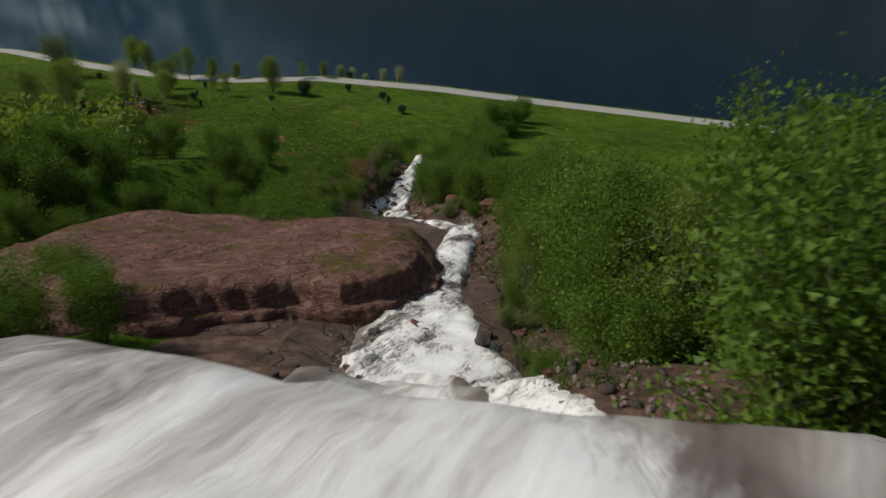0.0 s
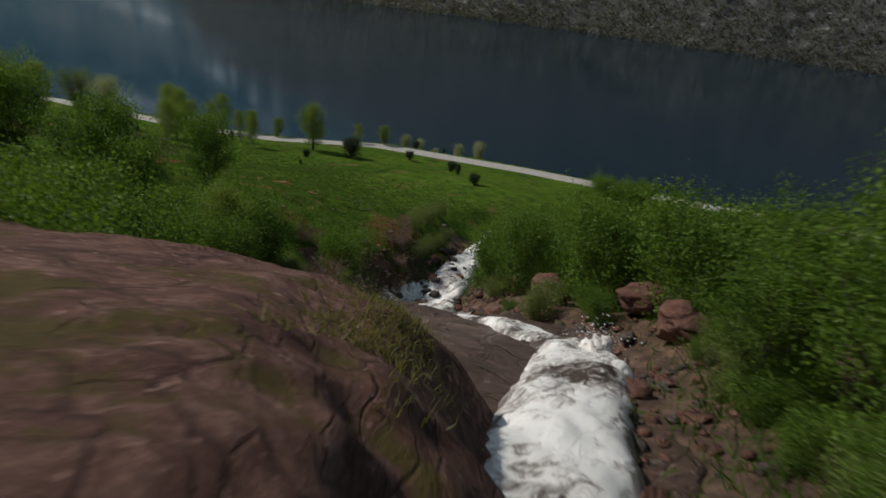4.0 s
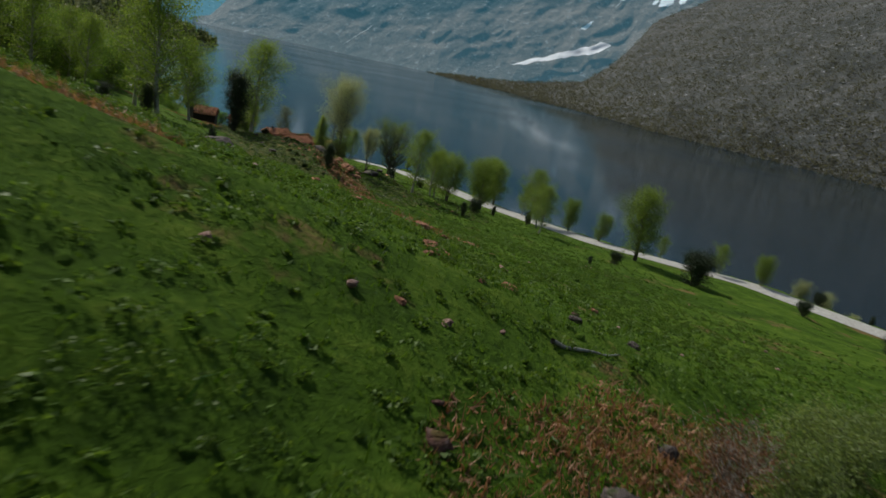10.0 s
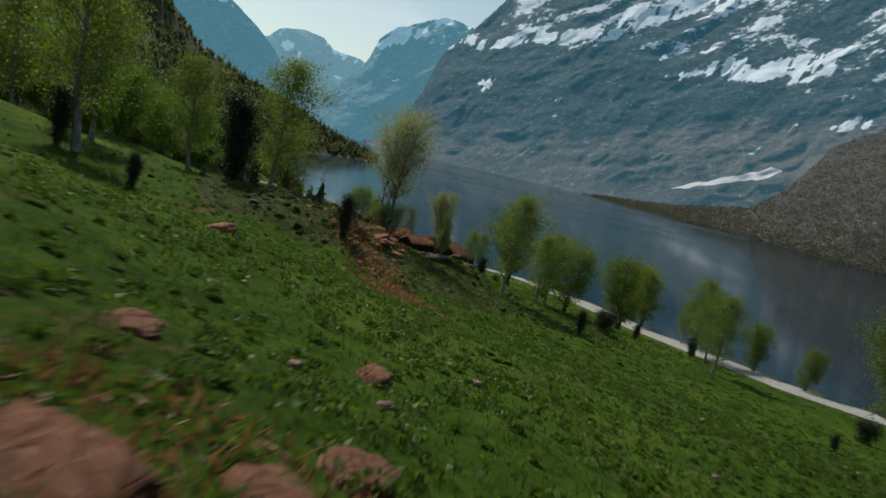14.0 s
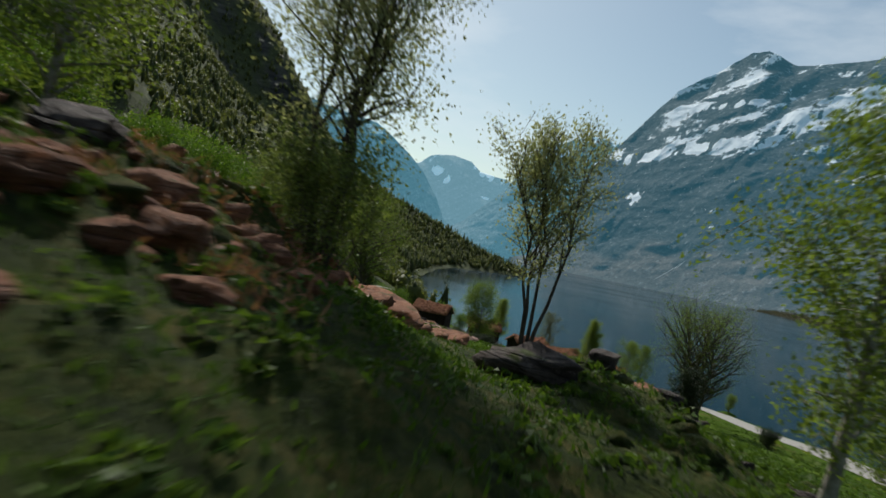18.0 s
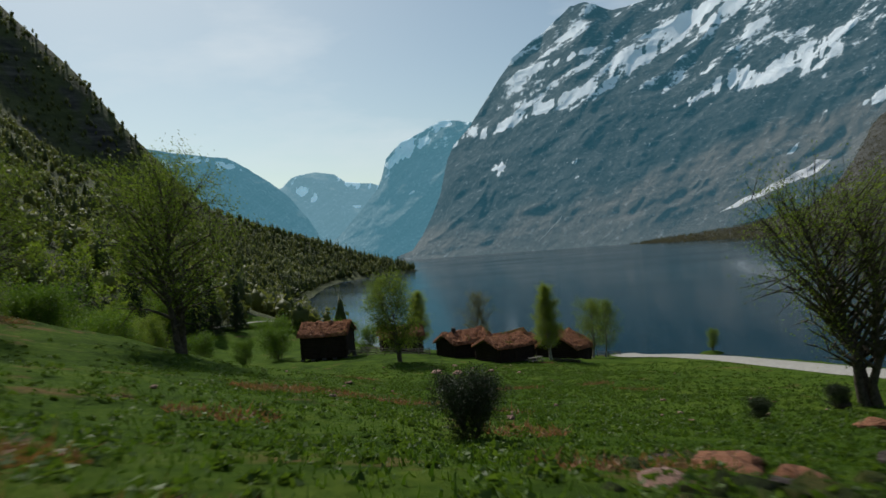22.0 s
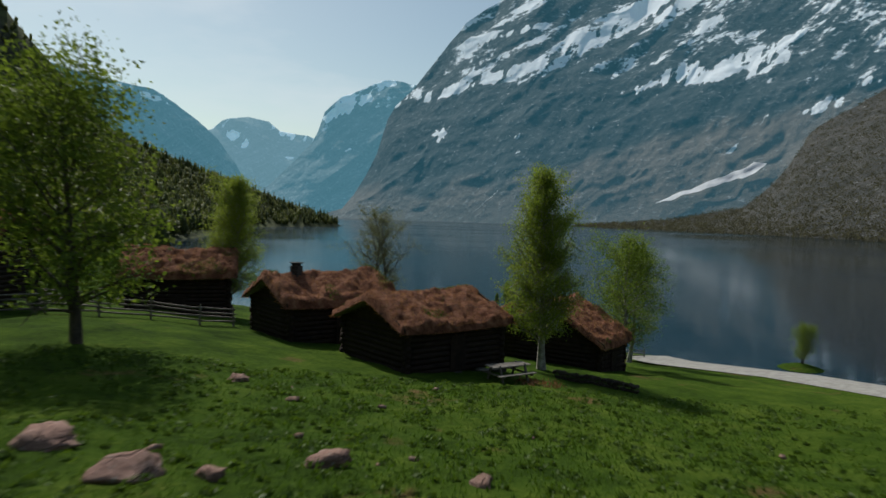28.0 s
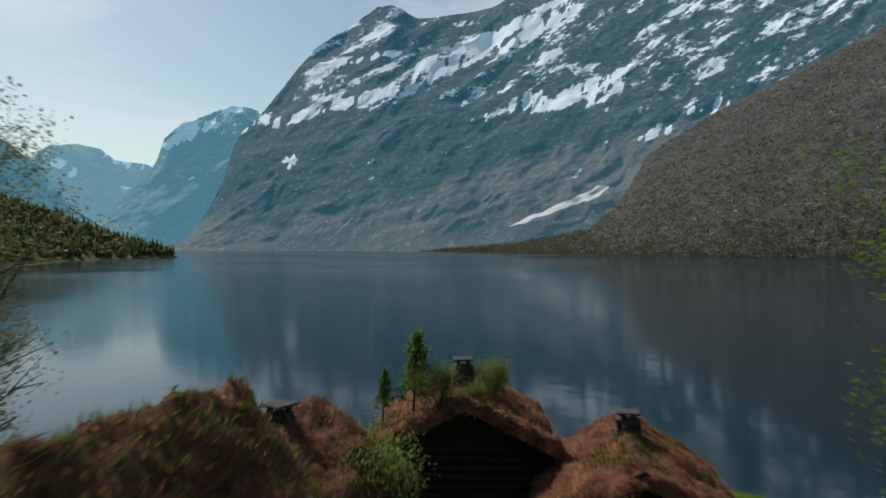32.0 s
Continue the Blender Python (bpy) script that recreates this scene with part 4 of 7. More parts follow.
def splash(x, y, wide, tall, seed):
    """Water thrown up where the stream strikes a boulder: a ragged white mound with loose drops."""
    rng = np.random.default_rng(seed)
    bm = bmesh.new()
    bmesh.ops.create_icosphere(bm, subdivisions=4, radius=1.0)
    base = height(x, y) - 0.2
    for v in bm.verts:
        p = v.co * (1 + 0.5 * noise.fractal(v.co * 3.4 + Vector((seed, 0, 0)), 1.0, 2.0, 5))
        lift = max(p.z, 0)
        v.co = (x + p.x * wide * (1 - 0.3 * lift), y + p.y * wide * 0.8 * (1 - 0.3 * lift), base + p.z * tall)
    me = bpy.data.meshes.new("splash")
    bm.to_mesh(me)
    bm.free()
    me.materials.append(FOAM_FALL)
    me.polygons.foreach_set("use_smooth", [True] * len(me.polygons))
    me.attributes.new("foam", 'FLOAT', 'POINT').data.foreach_set("value", [1.0] * len(me.vertices))
    ob = tagged(new("splash", me), "white spray leaping where the stream strikes boulders", "spray")
    c = np.array([x, y, base]) + rng.normal(0, 1, (700, 3)) * [wide * 0.5, wide * 0.5, tall * 0.3] + [0, 0, tall * 0.85]
    tagged(part("drops", leaf_mesh("drops", rng, c, 0.035, SNOW), None, ob), kind="stuff")


splash(-48.4, -207.2, 1.1, 1.35, 3)
splash(-84.5, -217.2, 1.4, 0.9, 5)
me = stream_mesh("pool", [(-122, -251), (-110, -243), (-101, -238.5), (-95, -236), (-90, -234)], [6, 6, 6, 5, 3], BROWN_WATER, 0.55, 10, 0.8, 12)
tagged(new("pool", me), "muddy brown water spreading beside the fall", "water", kind="structure")


# ---------------------------------------------------------------- rocks
def rock_mesh(name, seed, material, flat=0.7, jag=0.25, cuts=3):
    rng = np.random.default_rng(seed)
    bm = bmesh.new()
    bmesh.ops.create_icosphere(bm, subdivisions=cuts, radius=0.5)
    planes = [(Vector(rng.normal(size=3)).normalized(), 0.24 + 0.18 * rng.random()) for _ in range(14)]
    for v in bm.verts:
        p = v.co.copy()
        for n, d in planes:
            over = p.dot(n) - d
            if over > 0:
                p -= n * over * 0.96
        p += p.normalized() * jag * 0.42 * noise.fractal(v.co * 4.3 + Vector((seed, 0, 0)), 1.0, 2.0, 4)
        v.co = (p.x, p.y, p.z * flat)
    me = bpy.data.meshes.new(name)
    bm.to_mesh(me)
    bm.free()
    me.materials.append(material)
    me.polygons.foreach_set("use_smooth", [True] * len(me.polygons))
    return me


ROCKS = {"lichen": [rock_mesh("rock", s, ROCK_LICHEN, 0.75) for s in (1, 2, 3)], "dark": [rock_mesh("rock", s, ROCK_DARK, 0.8) for s in (4, 5, 6)],
         "pale": [rock_mesh("rock", s, ROCK_PALE, 0.65) for s in (7, 8, 9)], "red": [rock_mesh("rock", s, ROCK_RED, 0.8, 0.35) for s in (10, 11, 12)]}
ROCK_LABEL = {"lichen": "orange lichen covered boulder half sunk in the grass", "dark": "dark grey weathered boulder in the grass",
              "pale": "pale pink bare stone lying on the meadow", "red": "red brown wet boulder beside the stream"}
PEBBLES = [rock_mesh("pebble", s, ROCK_DARK, 0.7, 0.2, 1) for s in (21, 22, 23)]
rock_rng = random.Random(4)


def rock(kind, x, y, size, label="", sink=0.34, group="stones on the meadow", squash=1.0):
    ob = new("rock", rock_rng.choice(ROCKS[kind]))
    s = size * rock_rng.uniform(0.9, 1.15)
    ob.matrix_world = (pose(x, y, height(x, y) + s * (0.36 - sink) * squash, rock_rng.uniform(-12, 12), rock_rng.uniform(-12, 12), rock_rng.uniform(0, 360))
                       @ Matrix.Diagonal((s * rock_rng.uniform(0.9, 1.35), s, s * squash * rock_rng.uniform(0.8, 1.1), 1)))
    return tagged(ob, label or ROCK_LABEL[kind], "rock", group)


for x, y, s in [(-22.9, -161.2, 1.0), (-22.2, -160.6, 0.6), (-21.9, -161.5, 0.6), (-19.8, -158.0, 1.2), (-18.9, -157.6, 0.8), (-18.2, -156.6, 0.7), (-24.4, -156.7, 0.9),
                (-22.2, -138.0, 1.3), (-26.2, -170.4, 0.4), (-28.3, -174.5, 0.35), (-16.3, -97.6, 0.8), (-15.4, -97.8, 0.7), (-13.7, -96.4, 0.7), (-14.8, -94.2, 0.5),
                (-13.3, -94.0, 0.45), (-14.6, -111.0, 1.2), (-14.9, -108.6, 0.9), (-14.9, -113.6, 0.8), (-5.9, -91.2, 0.9), (-7.5, -81.5, 0.8)]:
    rock("lichen", x, y, s, squash=0.62)
for x, y, s in [(-29.5, -141.2, 2.6), (-17.9, -94.2, 1.7), (-17.2, -93.2, 0.6), (-14.9, -89.4, 0.7), (-4.1, -78.8, 0.7), (1.0, -74.4, 0.6), (-14.2, -88.1, 0.6),
                (-16.3, -112.4, 1.9), (-11.0, -105.4, 1.5), (-7.6, -108.6, 1.0), (-9.0, -104.6, 0.7), (-21.7, -171.0, 0.4), (-20.0, -171.6, 0.4), (7.7, -60.5, 0.9), (-17.4, -117.5, 1.3)]:
    rock("dark", x, y, s)
for x, y, s in [(-7.8, -16.6, 1.4), (-5.9, -18.8, 1.3), (-4.4, -18.9, 0.7), (-2.4, -17.8, 1.0), (-27.3, -174.6, 0.35), (-20.9, -169.8, 0.3), (-25.7, -174.0, 0.16), (-15.9, -42.3, 0.7),
                (-5.1, -7.4, 0.7), (-3.1, -10.0, 0.5), (-3.8, -24.0, 0.5), (0.6, -18.7, 0.6), (-15.8, -48.5, 0.3), (-12.3, -91.2, 0.3), (-9.6, -70.2, 0.35), (-2.1, -66.0, 0.4)]:
    rock("pale", x, y, s)
def loose_stones(name, label, spots, material, sink=0.2, smooth=True):
    """Many small stones, joined."""
    V, F, count = [], [], 0
    for k, (x, y, size) in enumerate(spots):
        src = PEBBLES[k % 3]
        m = pose(x, y, height(x, y) + size * (0.3 - sink), rock_rng.uniform(-25, 25), rock_rng.uniform(-25, 25), rock_rng.uniform(0, 360)) @ Matrix.Diagonal((size * rock_rng.uniform(0.9, 1.5), size, size * 0.8, 1))
        V += [tuple(m @ v.co) for v in src.vertices]
        F += [[count + q for q in p.vertices] for p in src.polygons]
        count += len(src.vertices)
    tagged(new(name, mesh_of(name, V, F, material, smooth)), label, "stones", kind="stuff")


for x, y, s, q in [(-14.1, -109.6, 2.1, 0.5), (-8.1, -111.4, 1.4, 0.45), (-14.2, -111.6, 1.3, 0.5), (-12.9, -104.2, 1.7, 0.42), (-12.6, -107.6, 1.5, 0.4), (-14.6, -105.4, 1.0, 0.6), (-16.6, -108.0, 1.2, 0.7), (-8.2, -80.9, 1.6, 0.6), (2.3, -69.6, 1.0, 0.6), (-15.8, -102.6, 1.3, 0.7)]:
    rock("lichen", x, y, s, "flat boulder crusted with orange lichen", 0.3, "stones on the knoll", q)
for x, y, s, q in [(-10.8, -113.9, 1.9, 0.75), (-9.4, -112.6, 0.9, 0.8), (-18.4, -99.3, 2.0, 0.4), (-17.0, -101.5, 1.4, 0.6), (-6.0, -104.2, 1.3, 0.7)]:
    rock("dark", x, y, s, "", 0.25, "stones on the knoll", q)
for x, y, s in [(-25.16, -168.62, 0.9), (-25.08, -167.71, 0.5), (-17.81, -151.9, 0.8), (-20.41, -154.57, 0.6), (-23.34, -169.95, 0.5), (-17.87, -166.6, 0.45), (-19.61, -161.39, 0.4), (-25.23, -171.79, 0.3)]:
    rock("lichen", x, y, s, "reddish lichened boulder breaking through the turf", 0.3, "stones on the meadow", 0.7)
tussocks = [(rock_rng.uniform(-44, 10), rock_rng.uniform(-180, -124), 0.16 + 0.5 * rock_rng.random() ** 2.5) for i in range(900)]
tussocks += [(rock_rng.uniform(-26, 20), rock_rng.uniform(-98, -10), 0.14 + 0.4 * rock_rng.random() ** 2.5) for i in range(500)]
loose_stones("tussocks", "small rounded grassy tussocks of the meadow", [q for q in tussocks if along_stream(np.array([q[0]]), np.array([q[1]]))[0][0] > 4], MEADOW, 0.34)
for x, y, s in [(-14.9, -122.6, 0.9), (-15.6, -121.2, 1.0), (-14.9, -120.8, 0.7), (-14.8, -117.6, 0.8), (-14.2, -120.6, 0.7), (-14.0, -118.2, 0.6), (-15.6, -118.6, 0.9), (-16.2, -119.8, 0.8)]:
    rock("lichen", x, y, s, "mossy rust red boulder bedded in the knoll", 0.36, "stones on the knoll", 0.8)
# the scree on the knoll
scree = []
for i in range(1100):
    a = rock_rng.random()
    x, y = -17.8 + 3.4 * a + rock_rng.gauss(0, 1.0), -120.0 - 12.8 * a + rock_rng.gauss(0, 0.8)
    if abs(x + 11.8) > 1.4:
        scree.append((x, y, 0.12 + 0.46 * rock_rng.random() ** 2.4))
for x, y, size in scree[:45]:
    rock(rock_rng.choice(("lichen", "lichen", "pale")), x, y, size, "reddish stone of a loose scree on the knoll", 0.36, "scree stones")
loose_stones("scree", "reddish loose stones of the scree on the knoll", scree[45:], ROCK_LICHEN, 0.42, False)
for i in range(60):
    x, y = rock_rng.uniform(-24, -3), rock_rng.uniform(-124, -98)
    if abs(x + 12) > 2.6:
        rock(rock_rng.choice(("lichen", "dark", "dark")), x, y, rock_rng.uniform(0.3, 1.0), "", 0.3, "stones on the knoll", 0.8)
loose_stones("knoll_stones", "orange lichened stones among the moss", [(rock_rng.gauss(-17, 1.7), rock_rng.uniform(-123, -104), rock_rng.uniform(0.2, 0.7)) for i in range(170)], ROCK_LICHEN, 0.25)
hummocks = [(rock_rng.gauss(-17, 5), rock_rng.gauss(-113, 6), rock_rng.uniform(0.3, 1.0)) for i in range(420)]
hummocks += [(rock_rng.uniform(-14, 2), rock_rng.uniform(-123, -103), 0.25 + 0.6 * rock_rng.random() ** 2) for i in range(520)]
for cx_, cy_ in [(-14.6, -90.0), (-14.0, -89.9), (-13.4, -88.5), (-14.6, -87.6), (-10.2, -83.4), (-8.4, -78.8), (-8.4, -82.8), (-12.8, -90.4), (-12.0, -90.4)]:
    hummocks += [(cx_ + rock_rng.gauss(0, 0.8), cy_ + rock_rng.gauss(0, 0.8), rock_rng.uniform(0.3, 0.9)) for i in range(14)]
    rock(rock_rng.choice(("dark", "pale", "lichen")), cx_, cy_, rock_rng.uniform(0.5, 0.9), "weathered stone half sunk in a grassy hummock", 0.3, "stones on the meadow", 0.7)
loose_stones("hummocks", "mossy hummocks and buried stones of the knoll", [h for h in hummocks if abs(h[0] + 12.2) > (2.2 if h[2] > 0.45 else 1.0)], KNOLL, 0.36)
# boulders in and beside the stream
for i in range(70):
    s = rock_rng.uniform(1.6, 9.2)
    k = int(s)
    (ax, ay), (bx, by) = STREAM[k], STREAM[k + 1]
    f, side = s - k, rock_rng.choice((-1, 1))
    d = Vector((bx - ax, by - ay)).normalized()
    off = side * rock_rng.uniform(1.2, 6.5)
    x, y = ax + (bx - ax) * f - d.y * off, ay + (by - ay) * f + d.x * off
    rock(rock_rng.choice(("red", "dark", "dark")), x, y, rock_rng.uniform(0.4, 1.2), "", 0.24, "boulders of the stream")
for x, y, s in [(-86.3, -219.2, 0.9), (-86.6, -222.4, 0.9), (-78.5, -217.5, 1.6), (-77.6, -216.2, 1.1), (-38.6, -200.9, 2.8), (-37.0, -204.4, 3.2), (-33.4, -196.4, 2.4), (-41.5, -207.0, 2.8), (-29.5, -192.6, 1.8), (-44.6, -209.5, 2.4), (-40.0, -198.2, 1.7)]:
    rock("red", x, y, s, "", 0.15, "boulders of the stream")
for i in range(60):
    s = rock_rng.uniform(7.3, 9.6)
    k = int(s)
    (ax, ay), (bx, by) = STREAM[k], STREAM[k + 1]
    f, d = s - k, Vector((bx - ax, by - ay)).normalized()
    off = rock_rng.gauss(0, 2.2)
    rock("dark", ax + (bx - ax) * f - d.y * off, ay + (by - ay) * f + d.x * off, rock_rng.uniform(0.4, 1.2), "wet dark stone breaking the foaming stream", 0.1, "boulders of the stream")
for i in range(46):
    s = rock_rng.uniform(7.6, 9.4)
    k = int(s)
    (ax, ay), (bx, by) = STREAM[k], STREAM[k + 1]
    f, d = s - k, Vector((bx - ax, by - ay)).normalized()
    off = rock_rng.gauss(0, 1.5)
    rock(rock_rng.choice(("dark", "red")), ax + (bx - ax) * f - d.y * off, ay + (by - ay) * f + d.x * off, rock_rng.uniform(0.5, 1.2), "wet stone and debris standing out of the foam", -0.12, "boulders of the stream")
pale = [(rock_rng.uniform(-34, 6), rock_rng.uniform(-176, -128), rock_rng.uniform(0.12, 0.36)) for i in range(60)]
pale += [(rock_rng.uniform(-20, 14), rock_rng.uniform(-72, -6), rock_rng.uniform(0.12, 0.4)) for i in range(50)]
loose_stones("pale_stones", "small pale stones strewn over the meadow", pale, ROCK_PALE, 0.15)
for x, y, size in [(-80.5, -215.6, 1.0), (-79.8, -218.3, 1.1), (-70.7, -212.3, 0.9), (-69.9, -213.0, 1.0), (-78.6, -221.6, 1.5), (-76.8, -221.0, 1.1)]:
    rock("dark", x, y, size, "wet dark stone breaking the foaming stream", -0.05, "boulders of the stream")
bank_stones = []
debris = [(rock_rng.gauss(-31.5, 2.6), rock_rng.gauss(-183.0, 0.9), 0.12 + 0.5 * rock_rng.random() ** 2) for i in range(260)]
loose_stones("bank_stones", "brown stones fallen below the cut bank", debris[:130], ROCK_RED, 0.2, False)
loose_stones("bank_stones", "grey stones fallen below the cut bank", debris[130:], ROCK_PALE, 0.2, False)
for i in range(900):
    s = rock_rng.uniform(1.7, 9.0)
    k = int(s)
    (ax, ay), (bx, by) = STREAM[k], STREAM[k + 1]
    f, d = s - k, Vector((bx - ax, by - ay)).normalized()
    off = rock_rng.choice((-1, -1, 1)) * (1.6 + abs(rock_rng.gauss(0, 2.6)) + (1.6 if s < 4 else 0))
    bank_stones.append((ax + (bx - ax) * f - d.y * off, ay + (by - ay) * f + d.x * off, rock_rng.uniform(0.15, 0.75)))
loose_stones("bank_stones", "wet red brown stones along the stream", bank_stones[:600], ROCK_RED)
loose_stones("bank_stones", "dark grey stones along the stream", bank_stones[600:], ROCK_DARK)
# shingle on the bank
shingle_v, shingle_f, count = [], [], 0
for i in range(420):
    u = rock_rng.random()
    x, y, size = -99 + 18 * u + rock_rng.gauss(0, 1.2), -237.5 + 9.5 * u + rock_rng.gauss(0, 1.8), rock_rng.uniform(0.1, 0.45)
    src = PEBBLES[i % 3]
    m = pose(x, y, height(x, y) + size * 0.15, rock_rng.uniform(0, 360), rock_rng.uniform(0, 30), rock_rng.uniform(0, 360)) @ Matrix.Scale(size, 4)
    shingle_v += [tuple(m @ v.co) for v in src.vertices]
    shingle_f += [[count + k for k in p.vertices] for p in src.polygons]
    count += len(src.vertices)
tagged(new("shingle", mesh_of("shingle", shingle_v, shingle_f, SHINGLE, False)), "brown and grey shingle stones on the bank", "stones", kind="stuff")


SLAB_EDGE = [(-13, 8), (-11, 3.3), (-9.3, 1.2), (-8.6, -1.4), (-7.2, -3.4), (-7.8, -6.3), (-6.3, -8.9), (-3.4, -10.4), (0.2, -11.8), (2.7, -11.2), (6, -10.2), (10.2, -9.6), (14.2, -8.6), (16.0, -4.5), (17, -0.7), (18, 6), (15, 13), (6, 18), (-6, 18)]


def inside_edge(u, v, outline):
    """Signed distance from an outline, positive inside."""
    best, inside = np.full(u.shape, 1e9), np.zeros(u.shape, bool)
    for (ax, ay), (bx, by) in zip(outline, outline[1:] + outline[:1]):
        dx, dy = bx - ax, by - ay
        q = np.clip(((u - ax) * dx + (v - ay) * dy) / (dx * dx + dy * dy), 0, 1)
        best = np.minimum(best, np.hypot(u - ax - q * dx, v - ay - q * dy))
        cross = (ay > v) != (by > v)
        inside ^= cross & (u < ax + (v - ay) * dx / (dy if dy else 1e-9))
    return np.where(inside, best, -best)


def rock_sheet(name, label, u0, u1, v0, v1, step, height_of, material):
    us, vs = np.arange(u0, u1, step), np.arange(v0, v1, step)
    U, V = np.meshgrid(us, vs)
    Z = height_of(U, V)
    X, Y = slab_spot(U, V)
    n, m = len(us), len(vs)
    i = (np.arange(m - 1)[:, None] * n + np.arange(n - 1)[None, :]).ravel()
    ob = new(name, mesh_of(name, np.stack([X.ravel(), Y.ravel(), Z.ravel()], 1), np.stack([i, i + 1, i + n + 1, i + n], 1), material, True))
    return tagged(ob, label, "rock")


def slab_height(u, v):
    """The slab's worn top with low bedding steps, broken off in two ledges at its rim."""
    d = inside_edge(u, v, SLAB_EDGE) + 0.55 * fbm(u, v, 2.6, 3, 4) + 0.12 * fbm(u, v, 0.5, 4, 2)
    bed = 1.1 * fbm(u * 0.7 + v * 0.3, v, 7, 5, 3) + 0.02 * u
    low = np.floor(bed * 5)
    step = (low + sstep(0.6, 0.95, bed * 5 - low)) / 5
    top = 51 - 0.36 * u + 0.55 * step + 0.06 * fbm(u, v * 1.6, 0.8, 6, 4) + 0.3 * fbm(u, v, 12, 7, 2) - 0.5 * sstep(2.0, 0.0, d) - 0.028 * np.maximum(0, u - 8.5) ** 2
    side = sstep(1.0, 5.0, u) * sstep(4.0, -2.0, v)
    ledges = 1.5 * sstep(0.9, -0.15, d) + 2.6 * sstep(-0.5, -1.5, d + 0.5 * fbm(u, v, 1.7, 8, 3))
    return top - ledges * (1 - side) - 3.6 * sstep(0.3, -4.0, inside_edge(u, v, SLAB_EDGE) + 0.5 * fbm(u, v, 2.0, 9, 3)) * side


def shelf_height(u, v):
    """The wet shelf under the slab, with a hollow where the side fall drops and shallow steps across the flow."""
    bed = 0.8 * fbm(u, v * 0.5, 5, 11, 3)
    low = np.floor(bed * 4)
    z = 48.0 - 0.36 * u + 0.45 * (low + sstep(0.55, 0.95, bed * 4 - low)) / 4 + 0.05 * fbm(u, v, 0.7, 12, 4)
    z = z + 0.35 * np.exp(-((u - 17) / 9) ** 2 - ((v + 9) / 3.5) ** 2)
    pit = sstep(-10.0, -12.0, u + 0.8 * fbm(u, v, 2.5, 13, 3)) * sstep(-4.0, -1.5, v)
    channel = np.interp(u, [-20, -9, -4, 0, 6, 12, 22, 30], [-10.5, -10.5, -10.8, -12, -13.6, -15.1, -15.4, -8.5])
    z = z - 0.75 * np.exp(-((v - channel) / np.interp(u, [-20, -9, 0, 12, 30], [5, 3.2, 2.2, 1.3, 1.3])) ** 2)
    rim = np.minimum(np.minimum(u + 19.5, 29.5 - u), np.minimum(v + 17.5, 9 - v)) + 1.2 * fbm(u, v, 3, 14, 3)
    return z - 3.2 * pit - 2.5 * sstep(1.0, -0.6, rim)


rock_sheet("rock_slab", "broad red brown worn rock slab beside the stream", -16, 21, -15.5, 21, 0.16, slab_height, ROCK_RED)
rock_sheet("rock_shelf", "dark wet rock shelf under the slab", -21, 31, -19, 10, 0.18, shelf_height, ROCK_WET)


